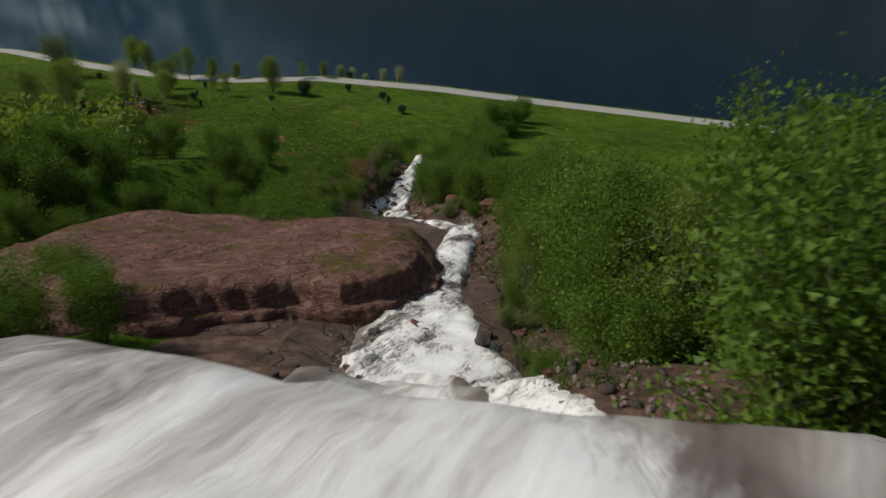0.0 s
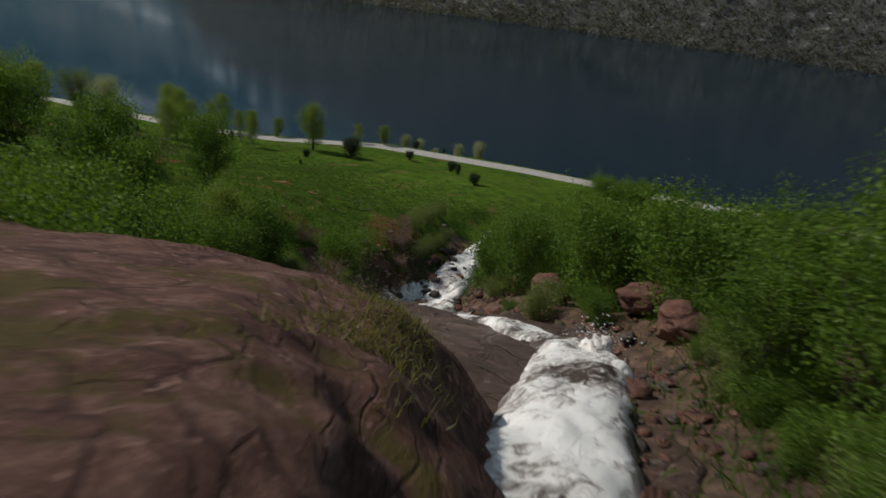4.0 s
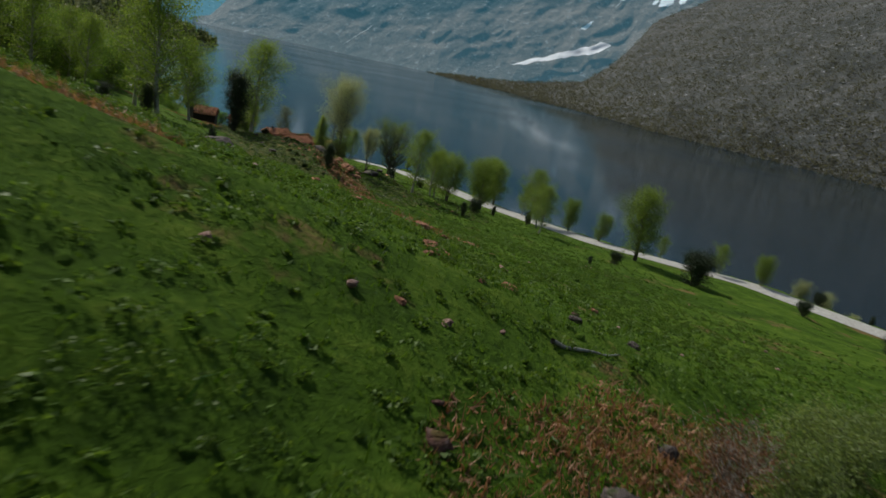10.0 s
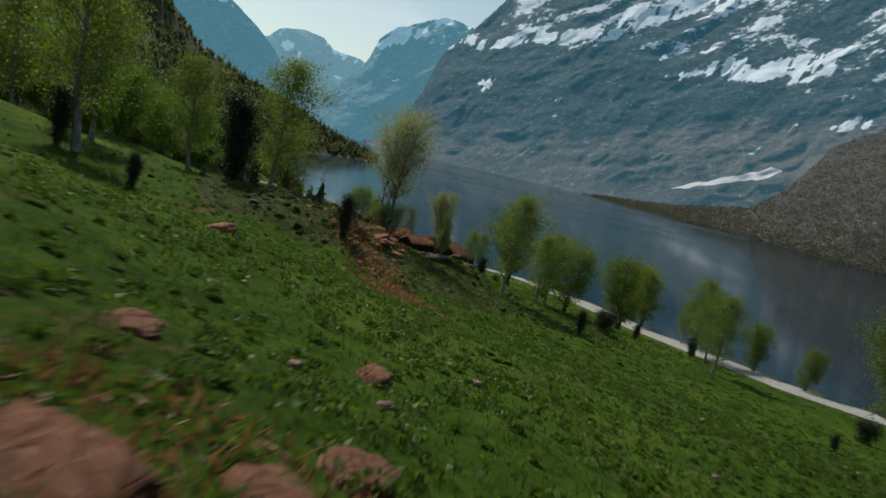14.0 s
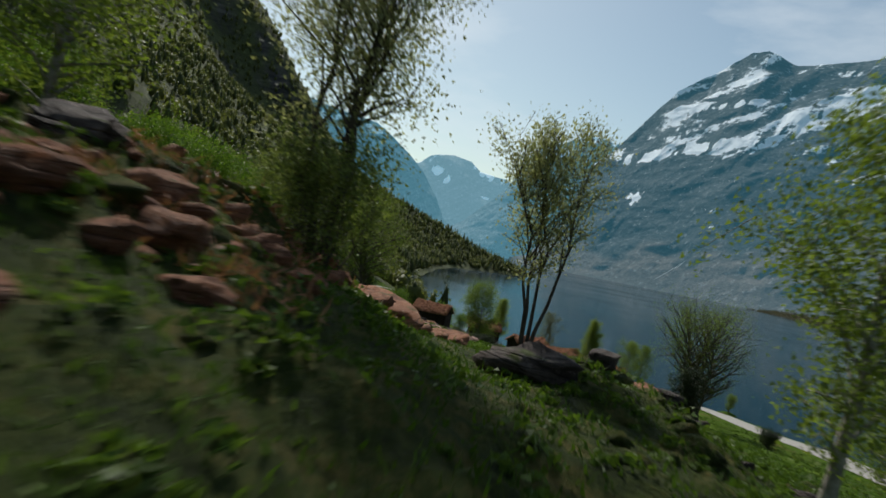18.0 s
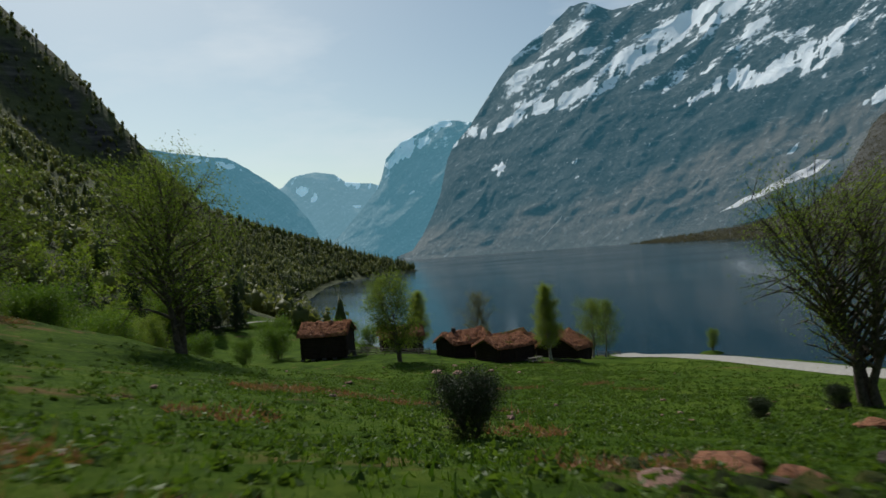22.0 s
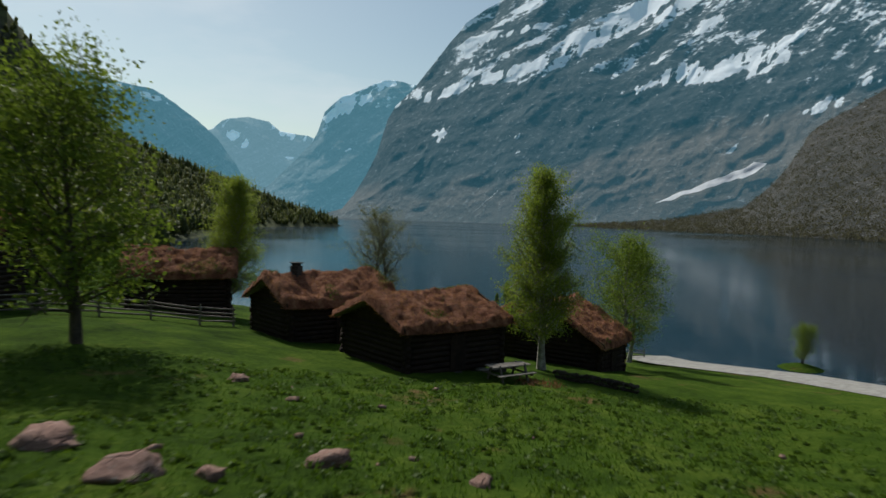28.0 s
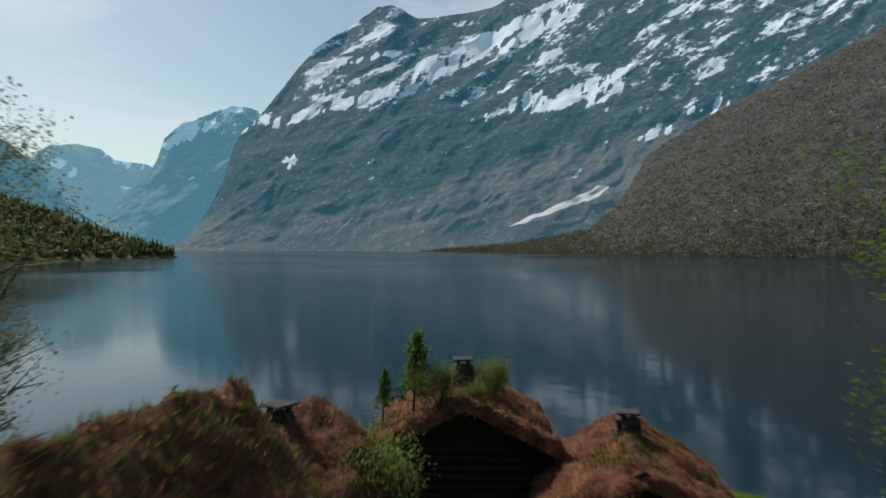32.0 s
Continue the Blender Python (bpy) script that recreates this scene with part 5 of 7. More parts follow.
# ---------------------------------------------------------------- plants
def tree(name, label, category, seed, tall, crown, trunk, stems=1, limbs=30, rise_angle=40, count=9000, leaf=0.10, puff=0.28, bark=None, leaves=None, droop=0.0, spread=0.0, sway=0.018):
    """A tree with tapered trunk, limbs, twigs and leaves; crown rows are share of the height and radius in metres."""
    rng = np.random.default_rng(seed)
    wood, tips, share = [], [], []
    ch, cr = [c[0] for c in crown], [c[1] for c in crown]
    for s in range(stems):
        az = rng.uniform(0, 6.28)
        off = np.array([math.cos(az), math.sin(az), 0]) * (0 if stems == 1 else spread)
        h = tall * (1 if s == 0 else rng.uniform(0.75, 1.0))
        f = np.linspace(0, 1, 9)
        wob = np.cumsum(rng.normal(0, sway * tall, (9, 3)), 0) * [1, 1, 0]
        wob -= wob[0]
        pts = np.stack([off * 0.15 + off * q + (0, 0, q * h) for q in f]) + wob
        pts[0, 2] -= 0.4
        wood.append((pts, trunk / math.sqrt(stems) * (1.25 - f * 1.12) * (1 + 0.5 * np.exp(-f * 25))))
        for i in range(max(3, limbs // stems)):
            q = ch[0] + (0.98 - ch[0]) * (i + rng.random()) / max(3, limbs // stems)
            start = np.array([np.interp(q, f, pts[:, k]) for k in range(3)])
            radius = np.interp(q, ch, cr) * rng.uniform(0.7, 1.15)
            az = i * 2.4 + rng.uniform(-0.5, 0.5)
            up = radians(rise_angle + 25 * q + rng.uniform(-14, 14))
            d = np.array([math.cos(az) * math.cos(up), math.sin(az) * math.cos(up), math.sin(up)])
            length = min(radius / max(0.35, math.cos(up)), (tall * 1.02 - start[2] + 0.02 * tall) / max(0.2, math.sin(up)))
            g = np.linspace(0, 1, 5)
            lp = start + np.outer(g, d) * length + np.outer(g ** 2, (0, 0, -droop * length)) + np.cumsum(rng.normal(0, 0.04 * length, (5, 3)), 0) * g[:, None]
            r0 = max(0.012, trunk * 0.42 * (1.1 - q))
            wood.append((lp, r0 * (1.05 - g)))
            tips += [lp[j] * (1 - a) + lp[j + 1] * a for j in (1, 2, 3) for a in rng.random(3)]
            share += [length + 0.12] * 9
            for k in range(4):
                a = rng.uniform(0.3, 0.95)
                b0 = np.array([np.interp(a, g, lp[:, c]) for c in range(3)])
                dd = d + rng.normal(0, 0.6, 3)
                dd[2] -= droop
                dd /= np.linalg.norm(dd)
                tp = b0 + np.outer(np.linspace(0, 1, 3), dd) * length * rng.uniform(0.25, 0.5)
                wood.append((tp, np.array([r0 * 0.4, r0 * 0.25, 0.006])))
                tips += [tp[1], tp[2], tp[1] * 0.5 + tp[2] * 0.5]
                share += [length + 0.12] * 3
    tips = np.array(tips)
    ob = thing(name, label, category)
    V, F = tubes(wood)
    part("trunk", mesh_of("trunk", V, F, bark or BARK, True), None, ob)
    share = np.array(share) / sum(share)
    pick = tips[rng.choice(len(tips), count, p=share)] + rng.normal(0, puff, (count, 3))
    pick = pick[pick[:, 2] > 0.15 * tall * (ch[0] > 0.1)]
    part("crown", leaf_mesh("crown", rng, pick, leaf, leaves or LEAF_BIRCH), None, ob)
    return ob


def planted(model, spots, group, sink=0.1, seed=0):
    """Copies of a model at (x, y, height), resting on the ground; the model itself takes the first spot."""
    rng = random.Random(seed)
    models = model if isinstance(model, list) else [model]
    for i, (x, y, h) in enumerate(spots):
        m, tall = models[i % len(models)]
        place = pose(x, y, height(x, y) - sink, rng.uniform(-3, 3), rng.uniform(-3, 3), rng.uniform(0, 360))
        if m.get("used"):
            ob = copy_thing(m, place @ Matrix.Scale(h / tall / m["used"], 4))
        else:
            ob, m["used"] = m, h / tall
            m.matrix_world = place @ Matrix.Scale(h / tall, 4)
        tagged(ob, group=group)


OVAL = [(0.18, 0.9), (0.35, 1.7), (0.55, 1.9), (0.75, 1.5), (0.9, 0.8), (1.0, 0.15)]
birch_a = (tree("birch", "young birch with light spring leaves and pale bark", "birch tree", 1, 8.0, OVAL, 0.13, 1, 44, 35, 14000, 0.06, 0.30, BARK_BIRCH, LEAF_BIRCH, 0.15), 8.0)
birch_b = (tree("birch", "several stemmed birch with sparse leaves, pale with painted sun glints", "birch tree", 2, 9.0, [(0.28, 0.9), (0.42, 1.45), (0.62, 1.65), (0.84, 1.15), (1.0, 0.3)], 0.13, 4, 72, 42, 30000, 0.046, 0.36, BARK, LEAF_SPARSE, 0.1, 0.7), 9.0)
birch_c = (tree("birch", "rounded birch with dense fresh green leaves", "birch tree", 3, 7.0, [(0.12, 1.2), (0.3, 1.9), (0.5, 2.1), (0.75, 1.6), (0.9, 0.9), (1.0, 0.2)], 0.14, 2, 48, 32, 15000, 0.07, 0.34, BARK, LEAF_BIRCH, 0.1, 0.5), 7.0)
column = (tree("birch", "tall narrow birch with a pointed crown beside the cabin", "birch tree", 4, 10.0, [(0.13, 1.5), (0.24, 1.8), (0.45, 1.5), (0.65, 1.15), (0.85, 0.6), (1.0, 0.08)], 0.16, 1, 150, 40, 56000, 0.046, 0.17, BARK_BIRCH, LEAF_COLUMN, 0.1, sway=0.005), 10.0)
bare = (tree("ash_tree", "wide forked tree with thin leaves and dark branches", "tree", 5, 9.5, [(0.2, 2.2), (0.35, 3.6), (0.55, 4.2), (0.75, 3.8), (0.92, 2.4), (1.0, 1.0)], 0.30, 3, 130, 34, 15000, 0.055, 0.30, BARK, LEAF_BIRCH, 0.0, 1.5), 9.5)
willow = (tree("willow", "spreading leaning willow with thin yellow green leaves", "willow tree", 6, 11.0, [(0.2, 2.2), (0.4, 3.6), (0.65, 3.8), (0.85, 2.6), (1.0, 0.9)], 0.30, 3, 84, 32, 24000, 0.06, 0.34, BARK, LEAF_BIRCH, 0.25, 2.0), 11.0)
alder_a = (tree("alder_shrub", "dense alder shrub in fresh green leaf", "shrub", 7, 4.5, [(0.05, 1.2), (0.3, 1.8), (0.6, 1.7), (0.85, 1.0), (1.0, 0.3)], 0.08, 5, 50, 40, 11000, 0.07, 0.32, BARK, LEAF_ALDER, 0.1, 1.2), 4.5)
alder_b = (tree("alder_shrub", "tall alder shrub with soft green leaves", "shrub", 8, 6.5, [(0.05, 1.2), (0.3, 1.9), (0.6, 1.6), (0.85, 0.9), (1.0, 0.2)], 0.10, 4, 52, 48, 12000, 0.08, 0.36, BARK, LEAF_ALDER, 0.1, 1.0), 6.5)
tall_alder = (tree("alder", "tall leafy alder in bright spring green", "alder tree", 16, 10.0, [(0.04, 1.8), (0.2, 2.6), (0.45, 2.7), (0.7, 2.0), (0.88, 1.1), (1.0, 0.2)], 0.16, 3, 84, 44, 36000, 0.075, 0.34, BARK, LEAF_ALDER, 0.15, 1.4), 10.0)
sallow = (tree("sallow_shrub", "low grey green willow shrub with thin stems", "shrub", 9, 3.0, [(0.05, 0.9), (0.4, 1.4), (0.8, 1.2), (1.0, 0.5)], 0.05, 7, 49, 50, 7000, 0.055, 0.26, BARK, LEAF_SALLOW, 0.0, 1.2), 3.0)
juniper = (tree("juniper", "dark upright juniper with dense needles", "juniper", 10, 3.5, [(0.0, 0.6), (0.3, 0.75), (0.6, 0.6), (0.85, 0.35), (1.0, 0.05)], 0.07, 3, 90, 62, 14000, 0.04, 0.13, BARK, LEAF_JUNIPER, 0.0, 0.25), 3.5)
juniper_low = (tree("juniper", "low dark juniper bush on the slope", "juniper", 11, 1.8, [(0.0, 0.8), (0.4, 0.9), (0.8, 0.5), (1.0, 0.15)], 0.05, 5, 80, 45, 9000, 0.04, 0.14, BARK, LEAF_JUNIPER, 0.0, 0.6), 1.8)
spruce = (tree("spruce", "dark green spruce with drooping branches", "spruce", 12, 10.0, [(0.06, 1.9), (0.3, 1.6), (0.6, 0.95), (0.85, 0.4), (1.0, 0.03)], 0.16, 1, 120, -8, 16000, 0.08, 0.15, BARK, LEAF_SPRUCE, 0.1), 10.0)
sapling = (tree("spruce_sapling", "small spruce sapling growing in the turf roof", "spruce", 13, 1.3, [(0.05, 0.35), (0.4, 0.25), (1.0, 0.02)], 0.02, 1, 40, 20, 2500, 0.03, 0.05, BARK, LEAF_ALDER), 1.3)

slim_birch = (tree("birch", "small slim birch with bare lower stems and leaves pale with painted sun glints", "birch tree", 18, 4.6, [(0.36, 0.40), (0.5, 0.58), (0.7, 0.60), (0.88, 0.38), (1.0, 0.1)], 0.075, 4, 72, 46, 12000, 0.034, 0.13, BARK, LEAF_SPARSE, 0.1, 0.4), 4.6)
grey_birch = (tree("birch", "open grey birch with thin branches and sparse leaves", "birch tree", 17, 10.0, [(0.10, 1.5), (0.3, 2.1), (0.55, 2.0), (0.8, 1.4), (1.0, 0.4)], 0.16, 2, 90, 36, 16000, 0.05, 0.16, BARK, LEAF_GREY, 0.1, 0.6), 10.0)
dry_bush = (tree("dry_bush", "half bare bush with rust brown leaves", "bush", 14, 2.0, [(0.02, 0.7), (0.4, 1.2), (0.8, 1.0), (1.0, 0.5)], 0.04, 8, 96, 40, 3200, 0.045, 0.16, BARK_BIRCH, LEAF_DRY, 0.0, 1.0), 2.0)
juniper_wide = (tree("juniper", "wide feathery dark juniper bush in the meadow", "juniper", 15, 2.0, [(0.0, 0.9), (0.3, 1.25), (0.6, 1.0), (0.85, 0.6), (1.0, 0.25)], 0.05, 7, 168, 52, 26000, 0.03, 0.12, BARK, LEAF_JUNIPER, 0.0, 0.8), 2.0)

# along the stream's banks
rng_b = random.Random(21)
# the open lane that leads down past the stream
cam_xy = [(-107, -233, 78), (-85, -222, 62), (-65, -212, 50), (-50, -202, 44), (-37.5, -191, 39), (-29, -181, 35), (-22, -170, 32), (-17, -156, 30)]


def clear_of_path(x, y, reach, top):
    for i in range(len(cam_xy) - 1):
        (ax, ay, az), (bx, by, bz) = cam_xy[i], cam_xy[i + 1]
        dx, dy = bx - ax, by - ay
        u = max(0.0, min(1.0, ((x - ax) * dx + (y - ay) * dy) / (dx * dx + dy * dy)))
        if math.hypot(x - ax - u * dx, y - ay - u * dy) < reach and height(x, y) + top > az + (bz - az) * u - 1.2:
            return False
    return True


spots = []
for i in range(600):
    s = rng_b.uniform(1.9, 11.4)
    k = int(s)
    (ax, ay), (bx, by) = STREAM[k], STREAM[k + 1]
    f = s - k
    d = Vector((bx - ax, by - ay)).normalized()
    off = rng_b.uniform(7.0 if s < 5 else (5.0 if s < 6 else 3.6), 30 if s < 9 else 12)
    x, y = ax + (bx - ax) * f + d.y * off, ay + (by - ay) * f - d.x * off
    h = rng_b.uniform(4.0, 7.5) * (1.25 if s < 5 else 0.8)
    if all((x - p) ** 2 + (y - q) ** 2 > 3.6 for p, q, _ in spots) and clear_of_path(x, y, 7.5 if s < 5 else 5.0, h):
        spots.append((x, y, h))
planted([tall_alder, birch_a, tall_alder], [(-77.0, -227.2, 6.5), (-80.0, -231.4, 10.0), (-81.0, -235.0, 11.5), (-73.5, -224.8, 7.5), (-70.0, -221.4, 7.0), (-64.0, -219.2, 7.5), (-77.5, -229.5, 10.0), (-72.0, -226.4, 9.5), (-85.5, -236.4, 9.0),
                                   (-87.5, -240.5, 8.5), (-66.0, -224.0, 9.0), (-58.0, -217.0, 7.0), (-52.0, -213.6, 6.0), (-60.0, -222.0, 8.0)], "tall trees beside the fall", 0.2, 30)
low = []
for i in range(60):
    s = rng_b.uniform(2.6, 7.6)
    k = int(s)
    (ax, ay), (bx, by) = STREAM[k], STREAM[k + 1]
    f, d = s - k, Vector((bx - ax, by - ay)).normalized()
    off = rng_b.uniform(5.0, 8.0) if s < 5.5 else rng_b.uniform(3.4, 6.5)
    low.append((ax + (bx - ax) * f + d.y * off, ay + (by - ay) * f - d.x * off, rng_b.uniform(0.9, 1.9)))
planted([alder_a, sallow], low[:44], "low shrubs on the stream bank", 0.1, 31)
planted([alder_a, sallow], [(-67.6, -219.8, 1.9), (-65.6, -219.2, 2.2), (-69.8, -221.4, 2.0), (-72.0, -222.6, 1.9), (-73.6, -224.2, 2.0), (-63.2, -217.8, 2.2), (-60.5, -216.6, 2.2), (-74.4, -226.0, 2.4), (-71.2, -224.4, 2.6), (-68.0, -222.6, 2.6)], "low shrubs on the stream bank", 0.1, 41)
planted([alder_a, alder_b], spots[:95], "alder thicket by the stream", 0.2, 1)
spots = []
for i in range(700):
    s = rng_b.uniform(3.0, 9.8)
    k = int(s)
    (ax, ay), (bx, by) = STREAM[k], STREAM[k + 1]
    f = s - k
    d = Vector((bx - ax, by - ay)).normalized()
    off = rng_b.uniform(17 if s < 5.6 else (11 if s < 7 else 5), 46 if s < 8 else 18)
    x, y = ax + (bx - ax) * f - d.y * off, ay + (by - ay) * f + d.x * off
    h = rng_b.uniform(2.6, 5.6)
    if (x < -40.5 or y < -190) and x < -22 and all((x - p) ** 2 + (y - q) ** 2 > 4.2 for p, q, _ in spots) and clear_of_path(x, y, 8.0 if s > 5.5 else 4.0, h):
        spots.append((x, y, h))
planted([alder_b, alder_a], spots[:85], "thicket below the rock slab", 0.2, 2)

planted([alder_b, birch_a], [(-48.6, -186.4, 4.4), (-45.6, -183.6, 4.6), (-44.4, -181.4, 4.0), (-54.0, -191.8, 5.0), (-50.4, -188.4, 5.2)], "thicket below the rock slab", 0.2, 51)
# by the road and over the meadow
planted([birch_c, birch_a], [(19.9, -122.8, 8.0), (23.8, -91.0, 8.4), (28.5, -95.2, 5.0), (14.2, -109.0, 5.8), (10.6, -98.8, 6.8), (37.7, -118.0, 4.2), (41.5, -122.3, 4.0), (36.5, -108.0, 3.4), (28.6, -64.8, 8.4),
                             (26.0, -84.0, 5.6), (25.2, -74.5, 7.6), (9.6, -117.4, 5.4), (30.0, -101.5, 4.2), (16.0, -88.0, 5.2)], "trees along the road", 0.1, 3)
planted(birch_b, [(50.0, -121.4, 4.6), (52.0, -124.2, 4.4), (54.5, -127.0, 3.6), (56.0, -131.9, 5.0), (57.0, -136.8, 5.8)], "birches on the shore bank", 0.1, 21)
planted([juniper_low, juniper], [(21.6, -130.8, 3.2), (23.6, -129.4, 2.4), (17.6, -160.6, 1.6), (26.0, -152.0, 1.8), (30.5, -147.5, 1.6), (-2.5, -121.4, 1.5),
                                 (13.0, -128.0, 1.2), (4.0, -136.0, 0.8), (33.0, -136.0, 1.5), (14.5, -106.0, 1.8), (2.0, -115.0, 1.4), (6.0, -112.0, 1.2), (46.0, -127.5, 1.5), (49.0, -133.0, 1.4)], "junipers on the slope", 0.05, 4)
planted(juniper, [(-25.6, -113.6, 5.5), (-18.0, -123.6, 2.2), (-33.6, -121.8, 2.8), (-36.8, -126.0, 2.6), (-28.4, -125.8, 1.6), (-6.0, -107.0, 1.7)], "upright junipers", 0.05, 5)
planted(birch_a, [(-32.5, -121.5, 11.5), (-23.4, -109.6, 9.5), (-29.5, -108.0, 8.0), (-34.8, -113.0, 9.0), (-45.0, -100.5, 10.0), (-49.0, -107.5, 9.0), (-42.5, -93.0, 8.5), (-46.0, -116.0, 9.0), (-40.0, -104.0, 7.5)], "birches", 0.1, 6)
planted(slim_birch, [(-10.9, -112.2, 4.6)], "sparse birches", 0.1, 35)
planted(birch_b, [(-14.9, -113.6, 8.3)], "sparse birches", 0.1, 7)
planted(birch_a, [(-6.1, -115.0, 6.8), (-0.2, -107.3, 6.0), (-1.6, -109.4, 5.4)], "birches", 0.1, 28)
planted(birch_c, [(1.8, -106.5, 5.6), (44.0, 26.6, 3.6), (-11.4, -3.0, 10.4)], "rounded birches", 0.1, 8)
planted(column, [(9.1, 2.2, 10.2), (-8.2, 17.5, 9.5)], "birches", 0.1, 9)
planted(birch_a, [(17.8, 11.3, 8.4), (22.0, 18.5, 8.8)], "birches", 0.1, 33)
planted(grey_birch, [(3.6, 31.3, 10.8)], "sparse birches", 0.1, 34)
planted(bare, [(9.5, -60.0, 10.2)], "single trees", 0.1, 10)
planted(willow, [(-26.2, -43.4, 13.0), (-35.0, -52.0, 9.0)], "willows", 0.15, 11)
planted(juniper_wide, [(-11.3, -74.7, 1.3)], "junipers on the meadow", 0.05, 12)
planted(juniper_low, [(1.1, -65.0, 0.8), (7.4, -60.4, 1.0), (12.0, -70.5, 1.4)], "junipers on the meadow", 0.05, 22)
planted(sallow, [(-14.6, -114.4, 2.0), (-15.6, -114.0, 1.4)], "shrubs on the knoll", 0.1, 48)
planted(dry_bush, [(-37.8, -181.4, 1.2), (-38.5, -180.9, 1.1), (-36.4, -176.2, 0.5), (-26.8, -180.4, 1.2), (-28.6, -182.0, 1.1), (-25.2, -179.8, 1.1), (-23.8, -178.8, 1.0), (-30.0, -183.2, 1.1),
                   (-22.2, -177.4, 1.2), (-47.5, -191.5, 1.6), (-50.2, -194.0, 1.3)], "dry bushes at the cut bank", 0.05, 23)
planted(sallow, [(-20.4, -177.6, 1.7), (-21.8, -180.0, 1.7), (-19.0, -179.2, 1.8), (-23.6, -180.6, 1.3), (-15.5, -177.8, 1.7), (-28.4, -182.3, 0.8), (-18.2, -176.4, 1.9), (-16.0, -175.6, 1.8), (-13.6, -174.6, 1.6), (-10.8, -174.0, 1.8), (-46.8, -188.6, 1.3), (-49.2, -190.2, 1.4), (-45.0, -190.4, 1.0), (-41.5, -187.0, 1.2)], "sallow shrubs by the stream", 0.1, 24)
planted(sallow, [(*slab_spot(u, v), h) for u, v, h in ((12.2, -7.6, 0.9), (14.0, -6.4, 1.1), (15.6, -7.6, 1.0), (17.4, -5.6, 1.2), (19.2, -6.8, 1.0), (21.4, -5.8, 1.2), (24.0, -4.6, 1.2))], "sallow shrubs on the rock shelf", 0.1, 47)
edge = []
for i in range(420):
    y = rng_b.uniform(-95, 60)
    x = -39 - max(0, y + 40) * 0.16 - rng_b.uniform(0, 16)
    if all((x - p) ** 2 + (y - q) ** 2 > 6 for p, q, _ in edge):
        edge.append((x, y, rng_b.uniform(4.0, 8.5)))
planted([alder_b, birch_c, alder_a], edge[:80], "trees at the meadow's edge", 0.2, 13)
planted([alder_a], [(-16.0, 22.0, 4.0), (-19.5, 19.0, 5.0), (-29.0, 14.0, 4.5), (-33.0, 8.0, 3.6), (-37.5, 2.0, 4.6), (-31.0, 22.0, 6.0)], "shrubs behind the cabins", 0.2, 14)
planted(spruce, [(-47, 52, 13), (-50, 49, 12), (-52, 55, 15), (-44, 57, 11), (-58, 40, 13), (-61, 47, 15), (-56, 52, 12)], "spruces", 0.2, 15)


def woods(name, label, count, region, tall, material, seed, conical, clump, step=14, core=True):
    """Distant forest: every tree a lumpy crown with loose tufts round it."""
    rng = np.random.default_rng(seed)
    x, y = region(rng, count)
    z = ground(x, y)
    ok = z > 1.5
    x, y, z = x[ok], y[ok], z[ok]
    n = len(x)
    h = rng.uniform(tall[0], tall[1], n)
    r = h * rng.uniform(0.17, 0.24, n) * (1.0 if conical else 1.5)
    t = rng.random((n, step)) ** (1.3 if conical else 0.8)
    rad = (1.05 - t) * 1.15 if conical else np.sqrt(np.clip(1 - (t * 2 - 0.95) ** 2, 0.05, 1)) * 1.05
    a = rng.uniform(0, 6.28, (n, step))
    rr = rad * r[:, None] * (1.0 if core else np.sqrt(rng.random((n, step))))
    c = np.stack([x[:, None] + rr * np.cos(a), y[:, None] + rr * np.sin(a), z[:, None] + h[:, None] * (0.05 + 0.97 * t)], -1).reshape(-1, 3)
    tufts = new(name, leaf_mesh(name, rng, c, clump, material, 0.3))
    tagged(tufts, label, "forest", kind="stuff")
    if core:
        part("crowns", crown_mesh("crowns", rng, np.stack([x, y, z], 1), h * 0.9, r * 0.8, material, conical, 1, 0.2), None, tufts)


def on_flank(rng, n):
    y = 60 + 760 * rng.random(n) ** 0.8
    u = 2 + 520 * rng.random(n) ** 1.35
    return np.interp(y, SHORE_Y, SHORE_X) - u, y


def on_near_flank(rng, n):
    y = rng.uniform(-170, 100, n)
    return -52 - np.maximum(0, y) * 0.15 - 120 * rng.random(n) ** 1.2, y


FOREST_DARK = leafy("forest_spruce", (0.060, 0.084, 0.030), (0.115, 0.142, 0.052), 0.45)
FOREST_LIGHT = leafy("forest_broadleaf", (0.130, 0.150, 0.046), (0.20, 0.222, 0.070), 0.5)
FOREST_FRESH = leafy("forest_fresh_green", (0.13, 0.20, 0.026), (0.23, 0.31, 0.052), 0.5)


def low_flank(rng, n):
    x, y = on_flank(rng, n)
    sx = np.interp(y, SHORE_Y, SHORE_X)
    return sx - (sx - x) * 0.42, y


woods("forest", "dark spruce forest low on the mountain flank", 2100, low_flank, (6, 12), FOREST_DARK, 31, True, 0.55, 34)
woods("forest", "light green birch forest on the mountain flank", 5200, on_flank, (4, 8), FOREST_LIGHT, 32, False, 0.6, 30)
woods("forest", "light green trees on the slope above the meadow", 700, on_near_flank, (5, 9), FOREST_FRESH, 33, False, 0.40, 110, False)


